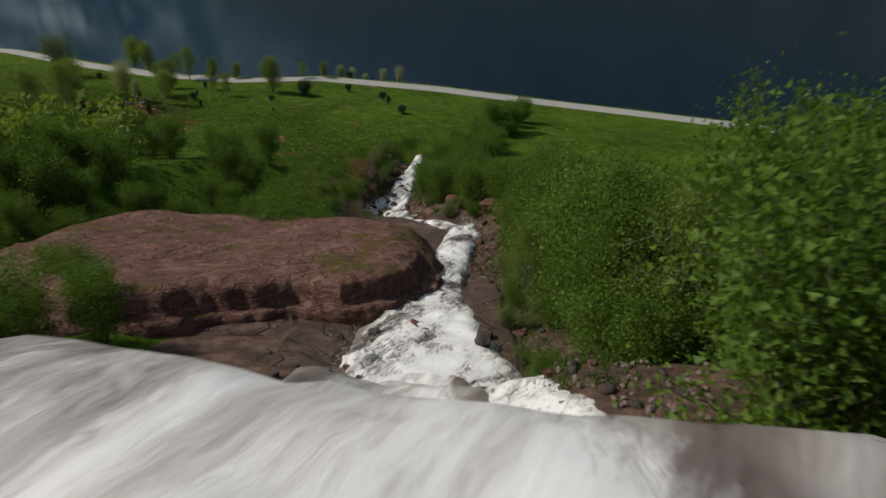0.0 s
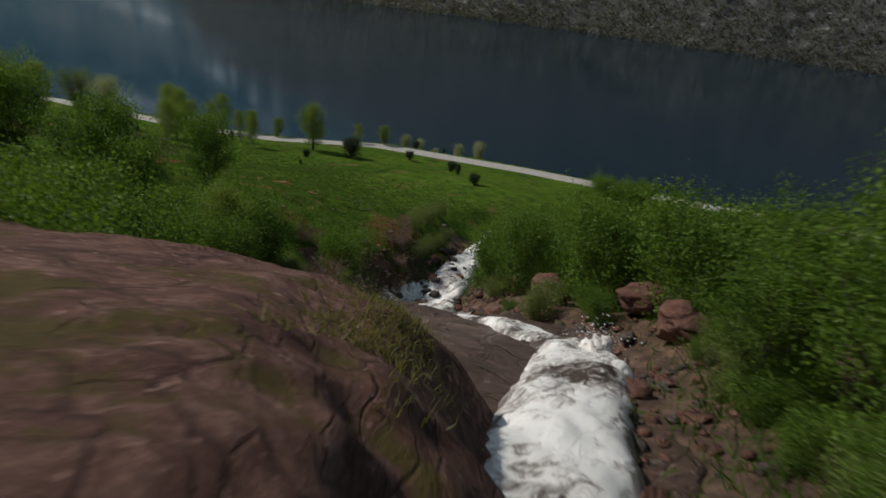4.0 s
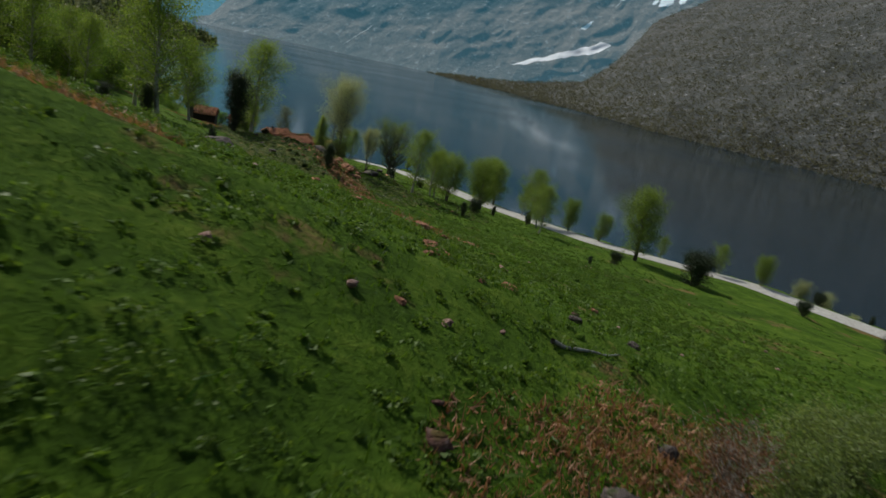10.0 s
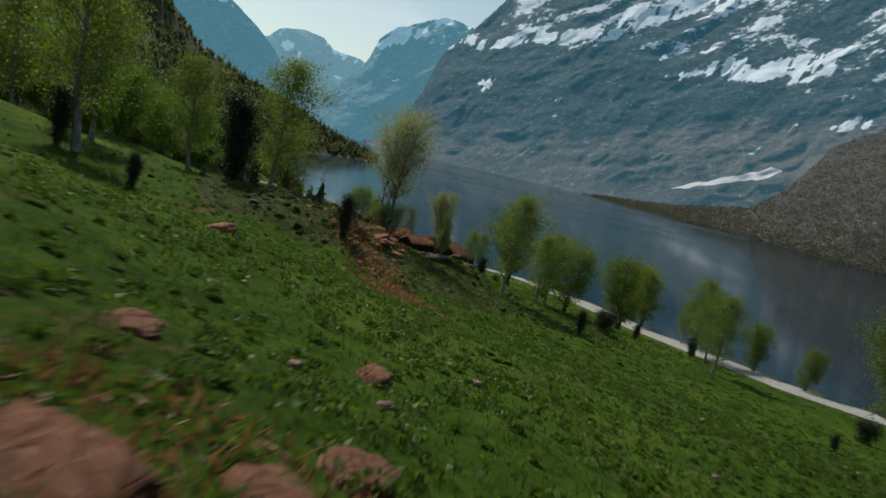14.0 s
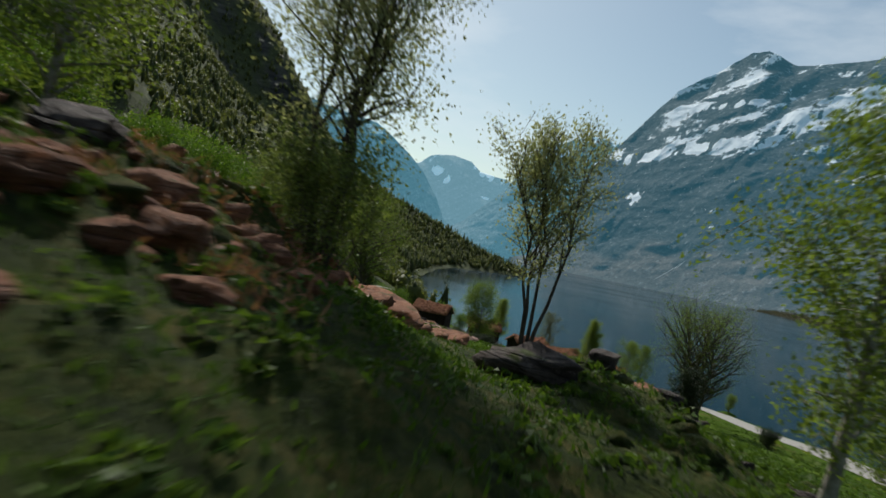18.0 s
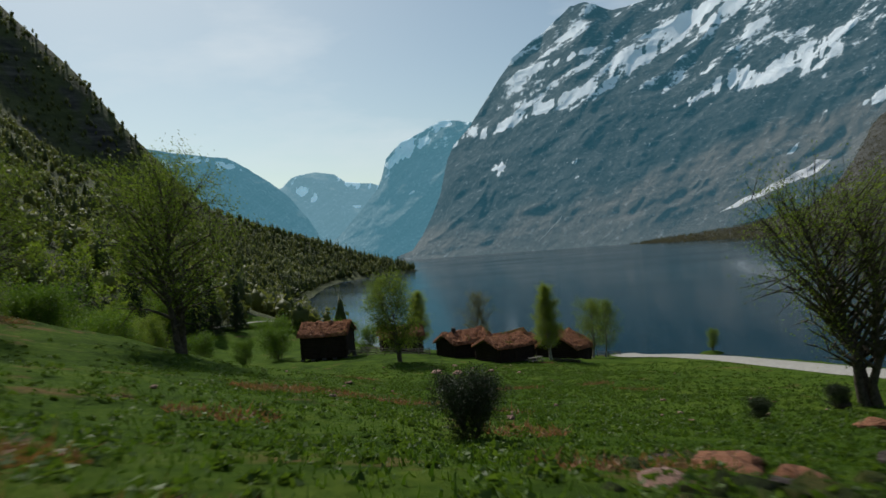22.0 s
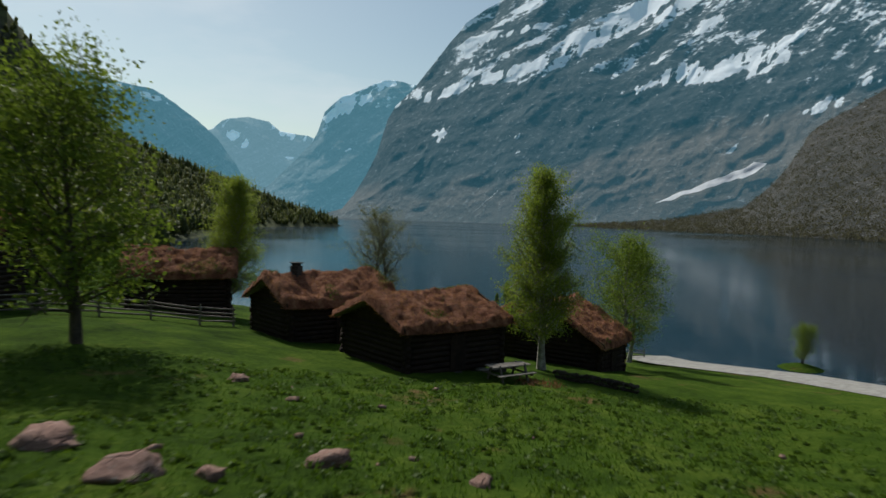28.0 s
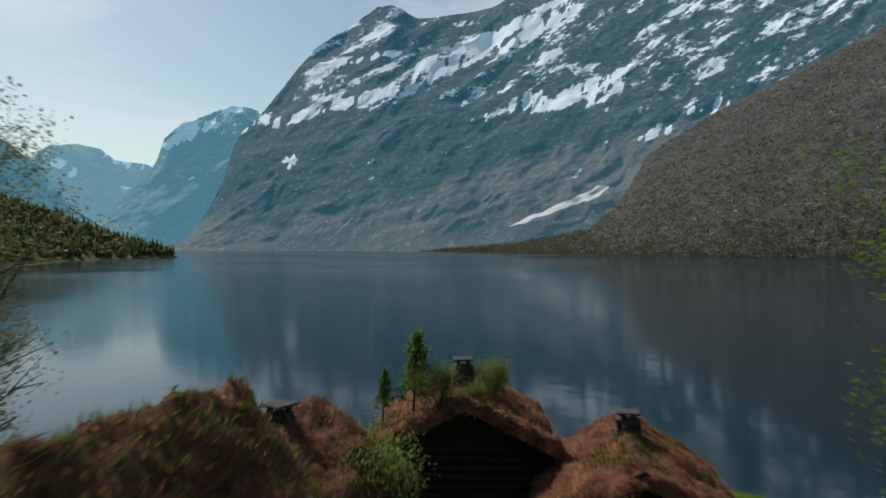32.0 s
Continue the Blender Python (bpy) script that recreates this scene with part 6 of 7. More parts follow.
# ---------------------------------------------------------------- the turf-roofed cabins
def blades(name, rng, base, tall, material, lean=0.5, wide=0.03, normal=None):
    """Bent grass blades, one narrow triangle pair each."""
    n = len(base)
    up = np.tile([0, 0, 1.0], (n, 1)) + rng.normal(0, lean, (n, 3))
    up /= np.linalg.norm(up, axis=1)[:, None]
    side = np.cross(up, rng.normal(size=(n, 3)))
    side /= np.linalg.norm(side, axis=1)[:, None]
    h = (tall * rng.uniform(0.5, 1.4, n))[:, None]
    w = (wide * rng.uniform(0.6, 1.4, n))[:, None]
    bend = rng.normal(0, 0.35, (n, 3)) * h
    P = np.stack([base - side * w, base + side * w, base + up * h * 0.6 + side * w * 0.6, base + up * h + bend, base + up * h * 0.6 - side * w * 0.6], 1).reshape(-1, 3)
    i = np.arange(n) * 5
    F = np.concatenate([np.stack([i, i + 1, i + 2, i + 4], 1)]).tolist() + np.stack([i + 4, i + 2, i + 3], 1).tolist()
    return mesh_of(name, P, F, material)


def log_rows(length, z0, z1, log=0.26):
    """Round logs laid one on another along x, their ends standing out a little: one mesh for each."""
    z, k = z0 + log / 2, 0
    while z < z1 + log * 0.3:
        e = 0.18 + 0.05 * math.sin(k * 2.3)
        along = np.linspace(-length / 2 - e, length / 2 + e, 5)
        V, F = tubes([(np.stack([along, 0.02 * np.sin(along * 1.7 + k), np.full(5, z)], 1), np.full(5, log * 0.53))], 7)
        yield V, F + [[6, 5, 4, 3, 2, 1, 0], [28, 29, 30, 31, 32, 33, 34]]
        z, k = z + log * 0.97, k + 1


def cabin(label, x, y, floor, turn, length, width, eave, ridge, seed, chimney=None, over=0.38, green=0.15, door_side=1):
    """A small tarred log cabin; x along the ridge. eave and ridge are world heights."""
    rng = np.random.default_rng(seed)
    home = thing("cabin", label, "cabin", pose(x, y, floor, 0, 0, turn), "log cabins")
    e, r = eave - floor, ridge - floor
    hl, hw = length / 2 - over, width / 2 - over
    wall_top = e + (r - e) * over / (width / 2) - 0.12
    for s in (-1, 1):
        for V, F in log_rows(2 * hl, 0.1, wall_top):
            part("log", mesh_of("log", V + [0, s * hw, 0], F, LOG, True), None, home)
        for V, F in log_rows(2 * hw, 0.23, wall_top):
            part("log", mesh_of("log", np.stack([-V[:, 1] + s * hl, V[:, 0], V[:, 2]], 1), F, LOG, True), None, home)
        # upright boards in the gable
        n = 14
        for k in range(n):
            y0, y1 = -hw + 2 * hw * k / n, -hw + 2 * hw * (k + 1) / n
            top = wall_top + (r - 0.15 - wall_top) * (1 - max(abs(y0), abs(y1)) / (hw + 0.05))
            if top > wall_top + 0.05:
                bm = bmesh.new()
                box(bm, s * hl - 0.03 + 0.012 * (k % 2), s * hl + 0.03 + 0.012 * (k % 2), y0 + 0.006, y1 - 0.006, wall_top - 0.1, top)
                part("gable_board", bm, LOG, home)
        # foundation stones under the long sides
        for k in range(5):
            px = -hl + 2 * hl * k / 4
            bm = bmesh.new()
            box(bm, px - 0.28, px + 0.28, s * hw - 0.25, s * hw + 0.25, -0.9, 0.12, 0.06)
            part("foundation_stone", bm, STONE, home)
    # roof boards, turf and verge boards
    half = width / 2
    for s in (-1, 1):
        bm = bmesh.new()
        q = [bm.verts.new((a, s * b, c)) for a, b, c in ((-length / 2, half, e), (length / 2, half, e), (length / 2, 0, r), (-length / 2, 0, r))]
        w = [bm.verts.new((v.co.x, v.co.y, v.co.z - 0.10)) for v in q]
        bm.faces.new(q)
        bm.faces.new(w[::-1])
        for k in range(4):
            bm.faces.new((q[k], w[k], w[(k + 1) % 4], q[(k + 1) % 4]))
        bmesh.ops.recalc_face_normals(bm, faces=bm.faces)
        part("roof_board", bm, BOARD, home)
        for gx in (-1, 1):
            bm = bmesh.new()
            p0, p1 = Vector((gx * (length / 2 + 0.03), s * (half + 0.06), e + 0.05)), Vector((gx * (length / 2 + 0.03), 0, r + 0.12))
            v = [bm.verts.new(p + Vector((dx, 0, dz))) for p in (p0, p1) for dx, dz in ((-0.025, -0.08), (0.025, -0.08), (0.025, 0.09), (-0.025, 0.09))]
            for k in range(4):
                bm.faces.new((v[k], v[(k + 1) % 4], v[4 + (k + 1) % 4], v[4 + k]))
            bm.faces.new(v[:4][::-1])
            bm.faces.new(v[4:])
            bmesh.ops.recalc_face_normals(bm, faces=bm.faces)
            part("verge_board", bm, LOG, home)
    n, m = int(length / 0.11), int(width / 0.11)
    X, Y = np.meshgrid(np.linspace(-length / 2 - 0.2, length / 2 + 0.2, n), np.linspace(-half - 0.08, half + 0.08, m))
    thick = 0.32 + 0.17 * fbm(X + seed * 7, Y, 1.1, seed, 4) + 0.24 * fbm(X, Y, 0.5, seed + 1, 3) + 0.07 * fbm(X * 0.6 + Y * 0.3, Y, 0.22, seed + 2, 2)
    rim = np.clip(np.minimum(length / 2 + 0.2 - np.abs(X), half + 0.08 - np.abs(Y)) / 0.16, 0, 1)
    base = r - (r - e) * np.sqrt((np.abs(Y) / half) ** 2 + 0.002) - 0.10 * np.cos(X / length * 3.1)
    Z = base + np.maximum(thick, 0.12) * np.sqrt(rim) - 0.06 * (1 - rim)
    i = (np.arange(m - 1)[:, None] * n + np.arange(n - 1)[None, :]).ravel()
    part("turf", mesh_of("turf", np.stack([X.ravel(), Y.ravel(), Z.ravel()], 1), np.stack([i, i + 1, i + n + 1, i + n], 1), TURF, True), None, home, "thick rust brown dead turf")
    count = int(length * width * 300)
    k = rng.integers(0, X.size, count)
    pts = np.stack([X.ravel()[k], Y.ravel()[k], Z.ravel()[k] - 0.03], 1) + rng.normal(0, 0.04, (count, 3)) * [1, 1, 0]
    tagged(part("dry_grass", blades("dry_grass", rng, pts, 0.11, BLADE_DRY, 1.2, 0.011), None, home), kind="stuff")
    spot = fbm(X + 3 * seed, Y, 1.6, seed + 5, 3).ravel()
    k = rng.choice(np.where(spot > np.quantile(spot, 1 - green))[0], int(count * green))
    pts = np.stack([X.ravel()[k], Y.ravel()[k], Z.ravel()[k] - 0.03], 1)
    tagged(part("green_grass", blades("green_grass", rng, pts, 0.14, BLADE, 0.6, 0.014), None, home), kind="stuff")
    # plank door in dark tarred boards
    for k in range(5):
        bm = bmesh.new()
        box(bm, -0.45 + 0.18 * k + 0.004, -0.27 + 0.18 * k - 0.004, -door_side * (hw + 0.17) - 0.02, -door_side * (hw + 0.17) + 0.02, 0.15, 1.75)
        part("door_board", bm, LOG, home)
    if chimney is not None:
        cxp, tall = chimney
        z0 = r - 0.2
        bm = bmesh.new()
        box(bm, cxp - 0.2, cxp + 0.2, -0.2, 0.2, z0 - 0.1, z0 + tall)
        stack = part("chimney", bm, STONE, home, "dark stone chimney with a slate cap")
        for lay in range(6):
            for k in range(4):
                a, o = math.pi / 2 * k, 0.02 * math.sin(lay * 5 + k * 3)
                px, py = cxp + 0.17 * math.cos(a) + o, 0.17 * math.sin(a) + o
                bm = bmesh.new()
                box(bm, px - 0.15, px + 0.15, py - 0.15, py + 0.15, z0 + tall * lay / 6 + 0.006, z0 + tall * (lay + 1) / 6 - 0.006, 0.02)
                part("stone", bm, STONE, stack)
        bm = bmesh.new()
        for k in range(4):
            a = math.pi / 2 * k + 0.78
            box(bm, cxp + 0.2 * math.cos(a) - 0.05, cxp + 0.2 * math.cos(a) + 0.05, 0.2 * math.sin(a) - 0.05, 0.2 * math.sin(a) + 0.05, z0 + tall, z0 + tall + 0.14)
        box(bm, cxp - 0.3, cxp + 0.3, -0.3, 0.3, z0 + tall + 0.14, z0 + tall + 0.20, 0.02)
        part("cap", bm, STONE, stack)
    return home


cabin("tarred log cabin with rust brown turf roof beside tall birch", 2.7, 1.5, 6.5, 27.4, 6.3, 6.0, 8.7, 9.85, 1, None, green=0.05)
cabin("tarred log cabin with turf roof and stone chimney", -2.0, 8.0, 6.4, 27.4, 6.8, 5.4, 8.9, 10.2, 2, (-1.6, 0.75), green=0.12)
cabin("dark log cabin with turf roof behind the rail fence", -10.8, 15.6, 6.6, 5, 6.6, 5.2, 9.6, 11.1, 3, None, green=0.2)
cabin("dark log cabin with turf roof at the end of the row", -21.3, 9.4, 8.3, -12, 7.0, 5.4, 11.6, 13.2, 4, None, green=0.1)
cabin("dark log cabin with turf roof on a stone footing", 12.5, 8.35, 4.3, 44.5, 4.5, 7.2, 6.6, 8.75, 5, None, green=0.2)
cabin("log cabin with a mottled green and rust turf roof", 6.35, 18.85, 3.4, 36, 7.6, 4.9, 6.0, 8.1, 6, None, green=0.4)
cabin("low log cabin with turf roof and stone chimney near the water", 10.1, 26.1, 2.2, 36, 5.0, 4.4, 5.0, 6.3, 9, (1.0, 0.5), green=0.15)
cabin("small log cabin with saplings in its turf roof", 17.1, 30.6, 1.5, 66, 5.0, 5.4, 4.5, 5.9, 7, (-0.2, 0.95), green=0.3)
cabin("small log cabin with orange turf roof by the shore", 19.6, 25.8, 1.2, 58, 5.2, 5.0, 3.7, 5.1, 8, (0.7, 0.75), green=0.25)
for x, y, z, h in ((15.1, 29.6, 6.0, 1.9), (14.4, 30.2, 5.7, 1.1)):
    if not sapling[0].get("used"):
        sapling[0].matrix_world, sapling[0]["used"] = pose(x, y, z - 0.1) @ Matrix.Scale(h / 1.3, 4), h / 1.3
        tagged(sapling[0], group="roof saplings")
    else:
        copy_thing(sapling[0], pose(x, y, z - 0.1) @ Matrix.Scale(h / 1.3 / sapling[0]["used"], 4))

for x, y, z, h in ((15.5, 29.0, 5.7, 1.1), (17.8, 30.3, 5.5, 1.1), (18.3, 31.0, 5.3, 0.9), (16.6, 29.0, 5.6, 0.7), (12.2, 26.4, 2.9, 2.6), (12.9, 27.0, 2.8, 2.2)):
    tagged(copy_thing(sallow[0], pose(x, y, z - 0.1) @ Matrix.Scale(h / 3.0 / sallow[0]["used"], 4)), "small green shrub growing by and on a turf roof", group="roof shrubs")

# ---------------------------------------------------------------- picnic table, fence, walls, logs
table = thing("picnic_table", "weathered grey wooden picnic table with two benches", "picnic table", pose(6.0, -2.2, height(6.0, -2.2) - 0.03, 0, 0, 20))
for k in range(5):
    bm = bmesh.new()
    box(bm, -1.0, 1.0, -0.38 + 0.155 * k, -0.235 + 0.155 * k, 0.72, 0.76, 0.008)
    part("tabletop_board", bm, BOARD, table)
for s in (-1, 1):
    for k in range(2):
        bm = bmesh.new()
        box(bm, -1.0, 1.0, s * 0.68 - 0.14 + 0.145 * k, s * 0.68 - 0.005 + 0.145 * k, 0.42, 0.46, 0.008)
        part("bench_board", bm, BOARD, table)
    bm = bmesh.new()
    box(bm, s * 0.75 - 0.04, s * 0.75 + 0.04, -0.8, 0.8, 0.34, 0.42, 0.008)
    part("crossbeam", bm, BOARD, table)
    for q in (-1, 1):
        bm = bmesh.new()
        box(bm, -0.04, 0.04, -0.05, 0.05, 0.0, 0.86, 0.008)
        bmesh.ops.transform(bm, matrix=pose(s * 0.67, q * 0.62, 0, q * 22), verts=bm.verts)
        part("leg", bm, BOARD, table)


def rail_fence(points, seed):
    rng = random.Random(seed)
    ob = thing("rail_fence", "grey split rail fence around the yard", "fence", None, "rail fences")
    for i, (x, y) in enumerate(points):
        V, F = tubes([(np.array([[x, y, height(x, y) - 0.3], [x + rng.uniform(-.05, .05), y, height(x, y) + 1.15]]), np.array([0.07, 0.05]))], 6)
        part("post", mesh_of("post", V, F + [[6, 7, 8, 9, 10, 11]], BOARD), None, ob)
        if i:
            px, py = points[i - 1]
            for k in range(4):
                a, b = np.array([px, py, height(px, py) + 0.25 + 0.24 * k + rng.uniform(-.05, .05)]), np.array([x, y, height(x, y) + 0.25 + 0.24 * k + rng.uniform(-.05, .05)])
                d = (b - a) * 0.06
                V, F = tubes([(np.stack([a - d, (a + b) / 2 + (0, 0, rng.uniform(-.03, .03)), b + d]), np.array([0.045, 0.05, 0.04]))], 5)
                part("rail", mesh_of("rail", V, F + [[4, 3, 2, 1, 0], [10, 11, 12, 13, 14]], BOARD, True), None, ob)


rail_fence([(-6.9, 9.2), (-8.6, 8.2), (-11.0, 7.6), (-13.4, 7.0), (-15.8, 6.4), (-18.2, 5.8)], 1)
rail_fence([(-14.6, 11.0), (-16.8, 12.0), (-19.0, 13.0)], 2)
rail_fence([(23.0, 26.0), (24.8, 25.4), (26.6, 24.8)], 3)

wall = thing("stone_wall", "low dry stone wall edging the path below the birch", "stone wall")
wrng = random.Random(8)
for k in range(34):
    f = k / 33
    x, y = 8.9 + 2.6 * f, -0.5 - 3.0 * f
    for lay in range(2):
        ob = new("stone", ROCKS["dark"][k % 3])
        ob.parent = wall
        s = wrng.uniform(0.24, 0.36)
        ob.matrix_world = pose(x + wrng.uniform(-.06, .06), y + wrng.uniform(-.06, .06), height(x, y) + 0.05 + 0.24 * lay, wrng.uniform(0, 40), wrng.uniform(0, 40), wrng.uniform(0, 360)) @ Matrix.Scale(s, 4)


def stick(name, label, a, b, thick, group, material=BOARD, category="branch"):
    rng = np.random.default_rng(int(abs(a[0] * 31 + a[1] * 17 + b[0] * 7)))
    a, b = np.array(a, float), np.array(b, float)
    f = np.linspace(0, 1, 6)
    pts = a + np.outer(f, b - a) + rng.normal(0, 0.014, (6, 3)) * np.linalg.norm(b - a)
    V, F = tubes([(pts, thick * (1.1 - 0.8 * f))], 5)
    return tagged(new(name, mesh_of(name, V, F, material, True)), label, category, group)


stick("log", "bleached fallen branch lying in the grass", (-24.1, -173.6, height(-24.1, -173.6) + 0.06), (-21.5, -172.8, height(-21.5, -172.8) + 0.06), 0.06, "fallen branches", BARK_BIRCH)
srng = random.Random(17)
for k in range(64):
    x, y = srng.gauss(-47, 3.5), srng.gauss(-190.5, 2.2)
    z = height(x, y)
    a = srng.gauss(2.6, 0.5)
    n = srng.uniform(1.4, 3.6)
    stick("dead_branch", "bare grey dead branch leaning out of the thicket", (x, y, z + 0.1), (x + n * math.cos(a), y + n * math.sin(a), z + srng.uniform(0.2, 1.9)), 0.03, "dead branches", BARK_BIRCH)
for k in range(34):
    x, y = srng.gauss(-26, 2.2), srng.gauss(-181.2, 0.9)
    z = height(x, y)
    a, n = srng.uniform(0, 6.28), srng.uniform(0.8, 2.2)
    stick("dead_branch", "bare brown twig of a leafless bush", (x, y, z), (x + 0.6 * n * math.cos(a), y + 0.6 * n * math.sin(a), z + n), 0.025, "dead branches", BARK)

for k in range(60):
    x, y = srng.gauss(-33.8, 1.1), srng.gauss(-183.0, 0.45)
    a, n = srng.gauss(0.5, 0.8), srng.uniform(0.7, 1.8)
    stick("dead_branch", "bare brown twig washed up below the cut bank", (x, y, height(x, y) + 0.03), (x + n * math.cos(a), y + n * math.sin(a), height(x + n * math.cos(a), y + n * math.sin(a)) + srng.uniform(0.05, 0.6)), 0.022, "dead branches", BARK)
for k in range(70):
    x, y = srng.gauss(-26.0, 0.9), srng.gauss(-181.0, 0.5)
    a, n = math.atan2(y + 181.0, x + 26.0) + srng.gauss(0, 0.4), srng.uniform(0.7, 1.6)
    stick("dead_branch", "bare grey brown twig of a leafless bush", (x, y, height(x, y)), (x + 0.7 * n * math.cos(a), y + 0.7 * n * math.sin(a), height(x, y) + n), 0.018, "dead branches", BARK)

# ---------------------------------------------------------------- ground cover
g_rng = np.random.default_rng(77)


def along_walk(n, wide):
    """Places spread along the strip of meadow that leads down to the cabins."""
    y = g_rng.uniform(-182, -4, n)
    mid = np.interp(y, [-182, -160, -120, -90, -60, -30, -4], [-24, -14, -8, -8, -4, -2, 4])
    return mid + g_rng.normal(0, wide, n), y


x, y = along_walk(13000, 13)
keep = (np.abs(x - np.interp(y, ROAD_Y, ROAD_X)) > 3.5) & ~((np.abs(x + 12.3) < 0.8) & (y > -117) & (y < -107))
x, y = x[keep], y[keep]
n = len(x)
k = 26
r = 0.08 + 0.32 * g_rng.random(n) ** 2
a, q = g_rng.uniform(0, 6.28, (n, k)), np.sqrt(g_rng.random((n, k)))
px, py = x[:, None] + r[:, None] * q * np.cos(a), y[:, None] + r[:, None] * q * np.sin(a)
pz = ground(x, y)[:, None] + r[:, None] * 0.45 * (1 - q ** 2) + 0.02
TUFT = leafy("herb_tufts", (0.04, 0.085, 0.011), (0.13, 0.205, 0.03), 0.45)
tagged(new("herbs", leaf_mesh("herbs", g_rng, np.stack([px, py, pz], -1).reshape(-1, 3), 0.06, TUFT, 0.2)), "low dark green herb tufts on the meadow", "herbs", kind="stuff")

x, y = along_walk(120000, 10)
keep = (np.abs(x - np.interp(y, ROAD_Y, ROAD_X)) > 3.5) & ~((np.abs(x + 12.3) < 0.6) & (y > -115) & (y < -109))
x, y = x[keep], y[keep]
tagged(new("grass", blades("grass", g_rng, np.stack([x, y, ground(x, y) - 0.01], -1), 0.14, BLADE, 0.5, 0.018)), "short green grass on the meadow", "grass", kind="stuff")

x, y = g_rng.normal(-14.5, 2.6, 9000), g_rng.uniform(-124, -100, 9000)
tagged(new("grass", blades("grass", g_rng, np.stack([x, y, ground(x, y) - 0.01], -1), 0.09, BLADE, 0.6, 0.016)), "short grass between the stones of the knoll", "grass", kind="stuff")
# bracken and lady fern growing in low mounds over the upper meadow
n, k = 1500, 90
x, y = g_rng.uniform(-46, 2, n), g_rng.uniform(-184, -138, n)
keep = (fbm(x, y, 9, 27, 3) > -0.15) & (along_stream(x, y)[0] > 2.5) & (np.hypot(x + 20, (y + 160) * 0.6) > 2.0)
x, y = x[keep], y[keep]
n = len(x)
r = 0.12 + 0.36 * g_rng.random(n) ** 2
a, q = g_rng.uniform(0, 6.28, (n, k)), np.sqrt(g_rng.random((n, k)))
px, py = x[:, None] + r[:, None] * q * np.cos(a), y[:, None] + r[:, None] * q * np.sin(a)
pz = ground(x, y)[:, None] + r[:, None] * 0.75 * np.sqrt(np.clip(1 - q ** 2, 0, 1)) + 0.02
FERN = leafy("fern_mounds", (0.055, 0.105, 0.014), (0.15, 0.215, 0.035), 0.5)
tagged(new("ferns", leaf_mesh("ferns", g_rng, np.stack([px, py, pz], -1).reshape(-1, 3), 0.036, FERN, 0.3)), "low mounds of green fern on the meadow", "ferns", kind="stuff")
u, v = g_rng.uniform(4, 17, 3600), g_rng.normal(-10.2, 0.55, 3600)
x, y = slab_spot(u, v)
z = np.maximum(np.maximum(slab_height(u, v), shelf_height(u, v)), ground(x, y)) - 0.02
keep = fbm(u, v, 2.4, 29, 3) > -0.12
REED = leafy("pale_grass", (0.085, 0.095, 0.026), (0.25, 0.22, 0.085), 0.45)
tagged(new("slab_grass", blades("slab_grass", g_rng, np.stack([x, y, z], -1)[keep], 0.24, REED, 0.7, 0.014)), "tufts of pale grass on the slab's lower side", "grass", kind="stuff")
# rank grass round the rocks and along the stream
x = np.concatenate([g_rng.uniform(-88, -40, 6000), g_rng.normal(-51, 5.0, 9000), g_rng.normal(-61, 3.0, 2500), g_rng.normal(-24, 5.0, 2500), g_rng.normal(-31, 3.5, 900)])
y = np.concatenate([np.interp(x[:6000], [-98, -70, -58, -46, -37], [-229, -213.5, -210, -205.8, -196.5]) - 6.0 + g_rng.normal(0, 1.6, 6000), g_rng.normal(-193, 3.0, 9000), g_rng.normal(-200, 1.8, 2500), g_rng.normal(-184, 2.6, 2500), g_rng.normal(-183, 1.1, 900)])
tagged(new("rank_grass", blades("rank_grass", g_rng, np.stack([x, y, ground(x, y) - 0.02], -1), 0.5, BLADE, 0.6, 0.03)), "tall rank grass among the rocks", "grass", kind="stuff")
BRACKEN = leafy("dead_bracken", (0.17, 0.075, 0.04), (0.44, 0.23, 0.13), 0.3)
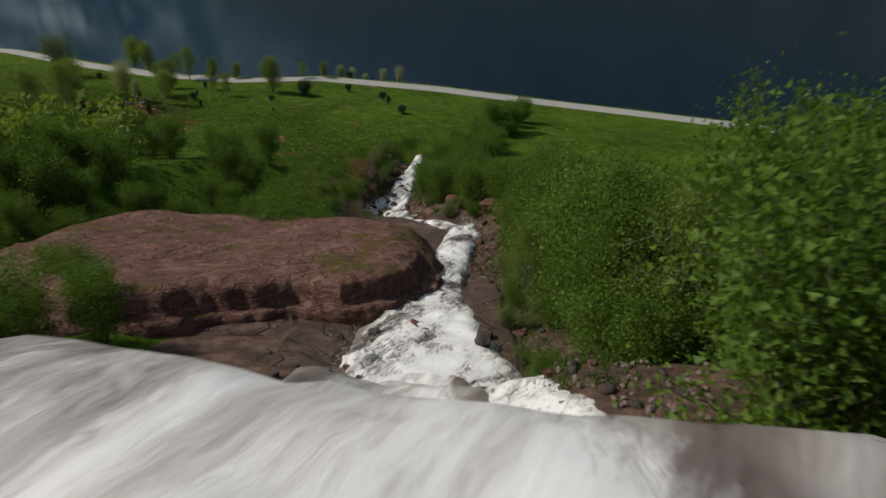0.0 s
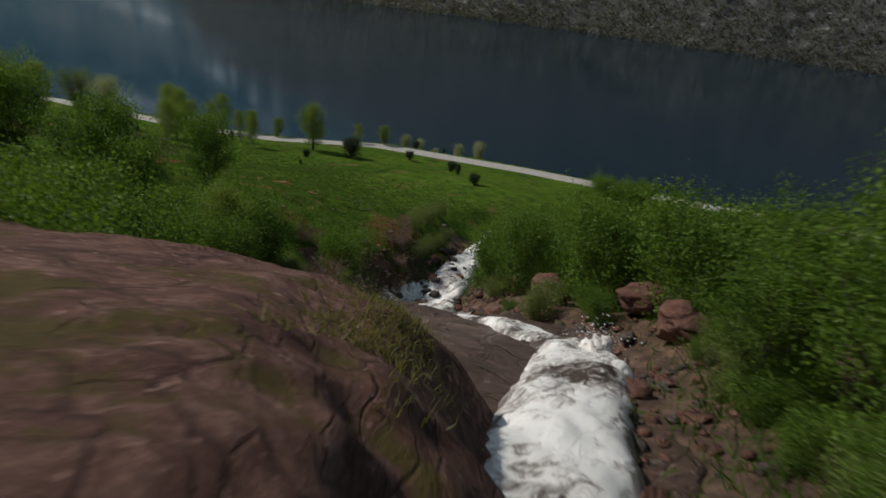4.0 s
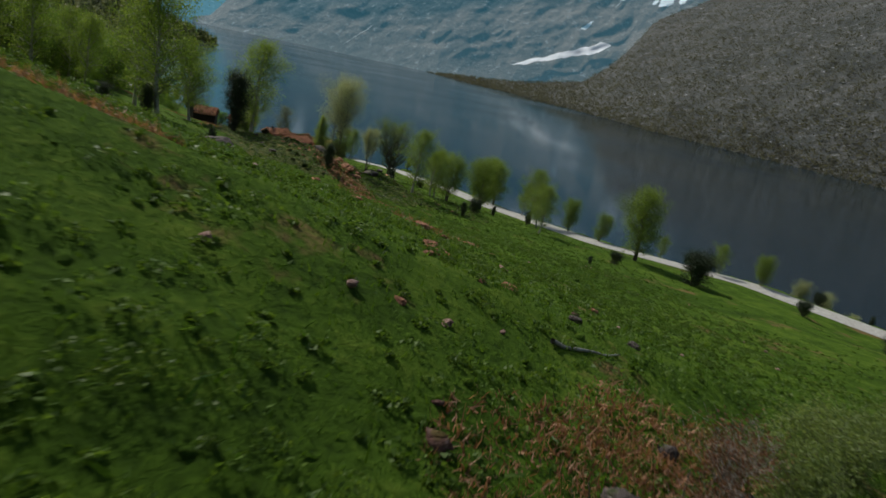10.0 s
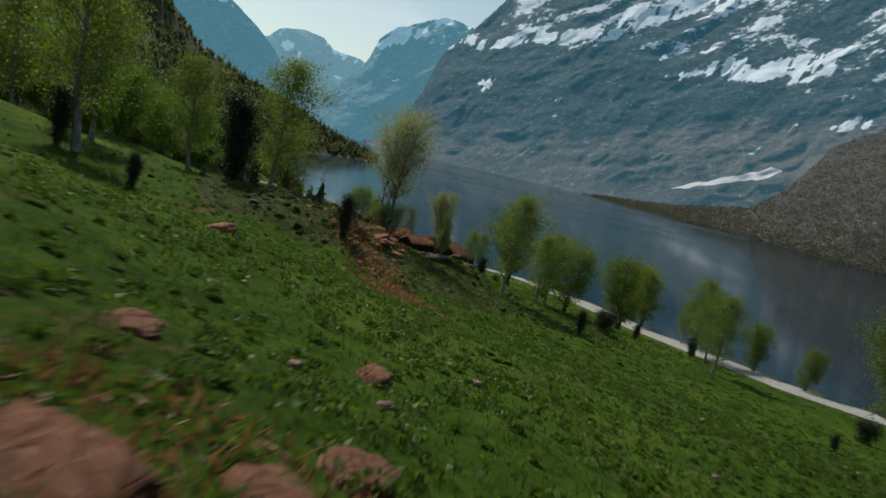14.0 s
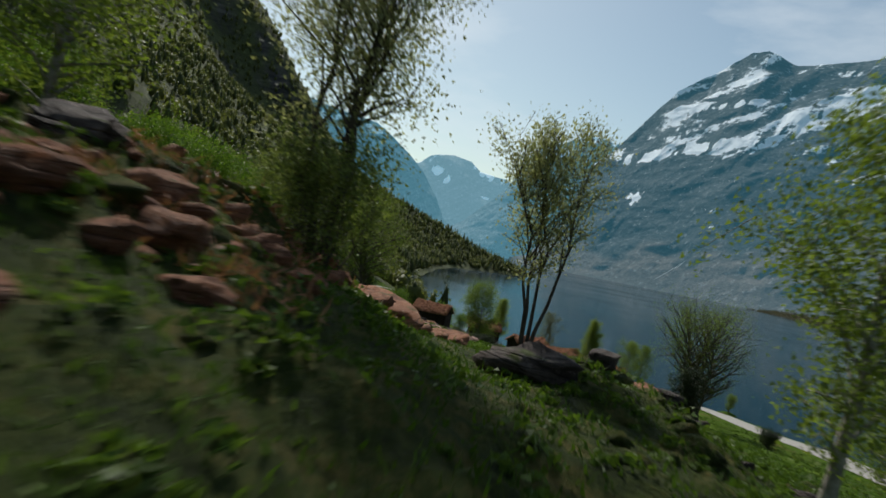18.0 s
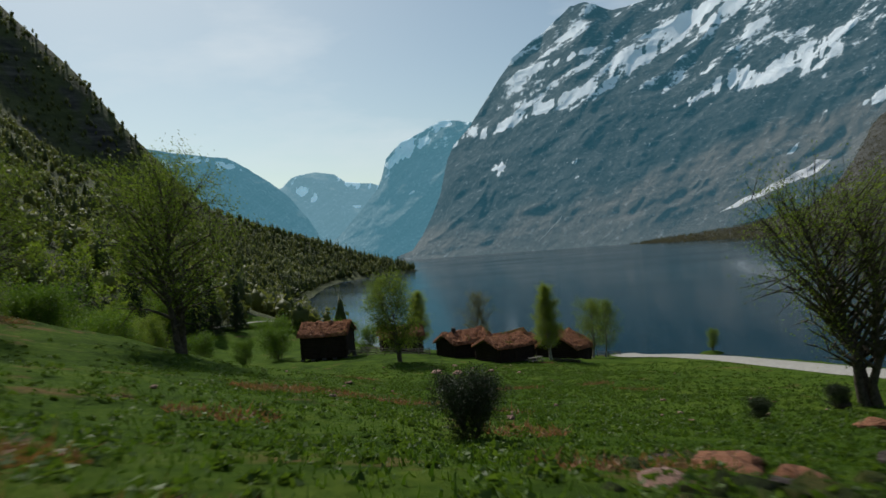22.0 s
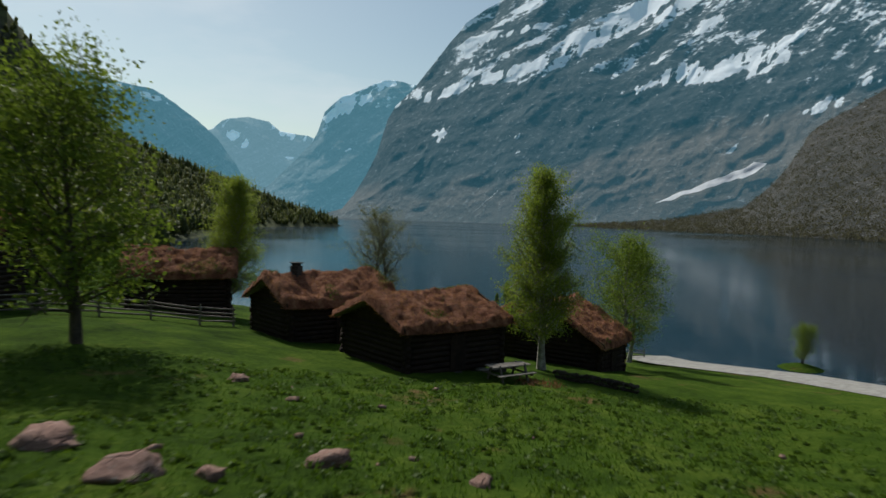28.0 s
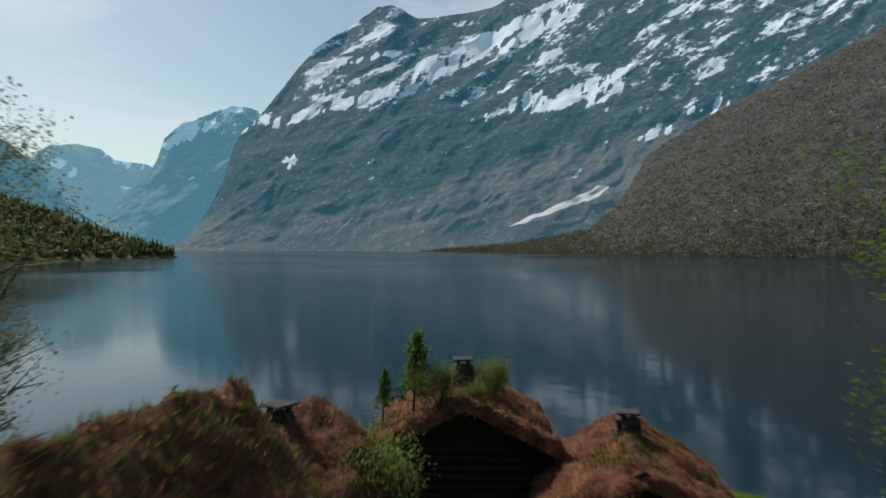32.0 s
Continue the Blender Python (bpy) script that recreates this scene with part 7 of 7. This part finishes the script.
# dry bracken patches
for cx_, cy_, r in [(-5.3, -45.0, 0.9), (-3.9, -45.4, 0.8), (2.8, -38.0, 1.2), (2.9, -45.7, 0.9), (3.8, -46.5, 0.8), (-17.2, -25.0, 2.2), (-20.3, -23.6, 2.0), (-12.2, -50.0, 0.6), (-13.2, -96.9, 1.0), (-14.8, -111.4, 0.9),
                    (-19.8, -157.4, 1.3), (-22.6, -160.8, 1.0), (-28.0, -181.0, 2.0), (-36.4, -177.0, 1.2), (-22.0, -176.5, 2.2), (-17.0, -122.6, 1.4), (-16.4, -125.0, 1.4), (-15.8, -127.4, 1.4), (-15.2, -129.6, 1.5), (-14.6, -131.6, 1.4), (-25.7, -178.8, 2.6), (-23.5, -177.8, 2.4), (-36.8, -181.3, 1.0), (-35.0, -180.6, 0.9), (-37.2, -183.2, 1.4), (-34.0, -170.5, 1.5), (7.4, -2.6, 0.9), (-9.2, -66.5, 0.8), (-14.5, -86.5, 0.8), (-9.8, -73.6, 0.9), (-9.9, -81.0, 1.1), (-17.0, -74.0, 1.0), (-12.3, -59.8, 1.5), (-14.4, -102.9, 1.4), (-18.5, -97.0, 1.8), (-20.5, -92.0, 2.2), (-24.0, -88.0, 2.4), (-22.5, -100.0, 2.2), (-27.0, -93.0, 2.4), (-30.0, -84.0, 2.2), (-25.0, -80.0, 1.8), (-17.5, -84.0, 1.2), (-15.5, -59.5, 1.4), (-18.0, -61.0, 1.4), (-16.8, -108.5, 1.4), (-19.0, -105.0, 1.6), (-15.6, -116.6, 1.2), (-14.8, -119.4, 1.1), (-16.8, -121.2, 1.2), (-15.4, -114.8, 1.0), (-14.6, -108.6, 0.8), (-9.4, -104.6, 0.9), (-16.9, -92.1, 1.5), (-16.8, -91.1, 1.5), (-16.6, -90.0, 1.5), (-40.8, -45.5, 1.5), (-37.1, -44.7, 1.5), (-18.8, -87.5, 1.5), (-26.0, -75.9, 1.5), (-8.6, -87.6, 1.5), (-22.2, -92.2, 1.5), (-18.9, -95.9, 1.5), (-17.7, -95.3, 1.5), (-16.1, -97.7, 1.5), (-54.5, -197.0, 1.6), (-57.5, -199.0, 1.6), (-51.5, -195.0, 1.3), (-60.0, -201.5, 1.3), (-14.9, -129.5, 1.6)]:
    n = int(380 * r * r)
    a, q = g_rng.uniform(0, 6.28, n), np.sqrt(g_rng.random(n)) * r
    x, y = cx_ + q * np.cos(a) * 1.3, cy_ + q * np.sin(a)
    tagged(new("bracken", blades("bracken", g_rng, np.stack([x, y, ground(x, y) - 0.02], -1), 0.2, BRACKEN, 1.0, 0.022)), "patch of rust brown dead bracken", "bracken", "bracken patches", "stuff")
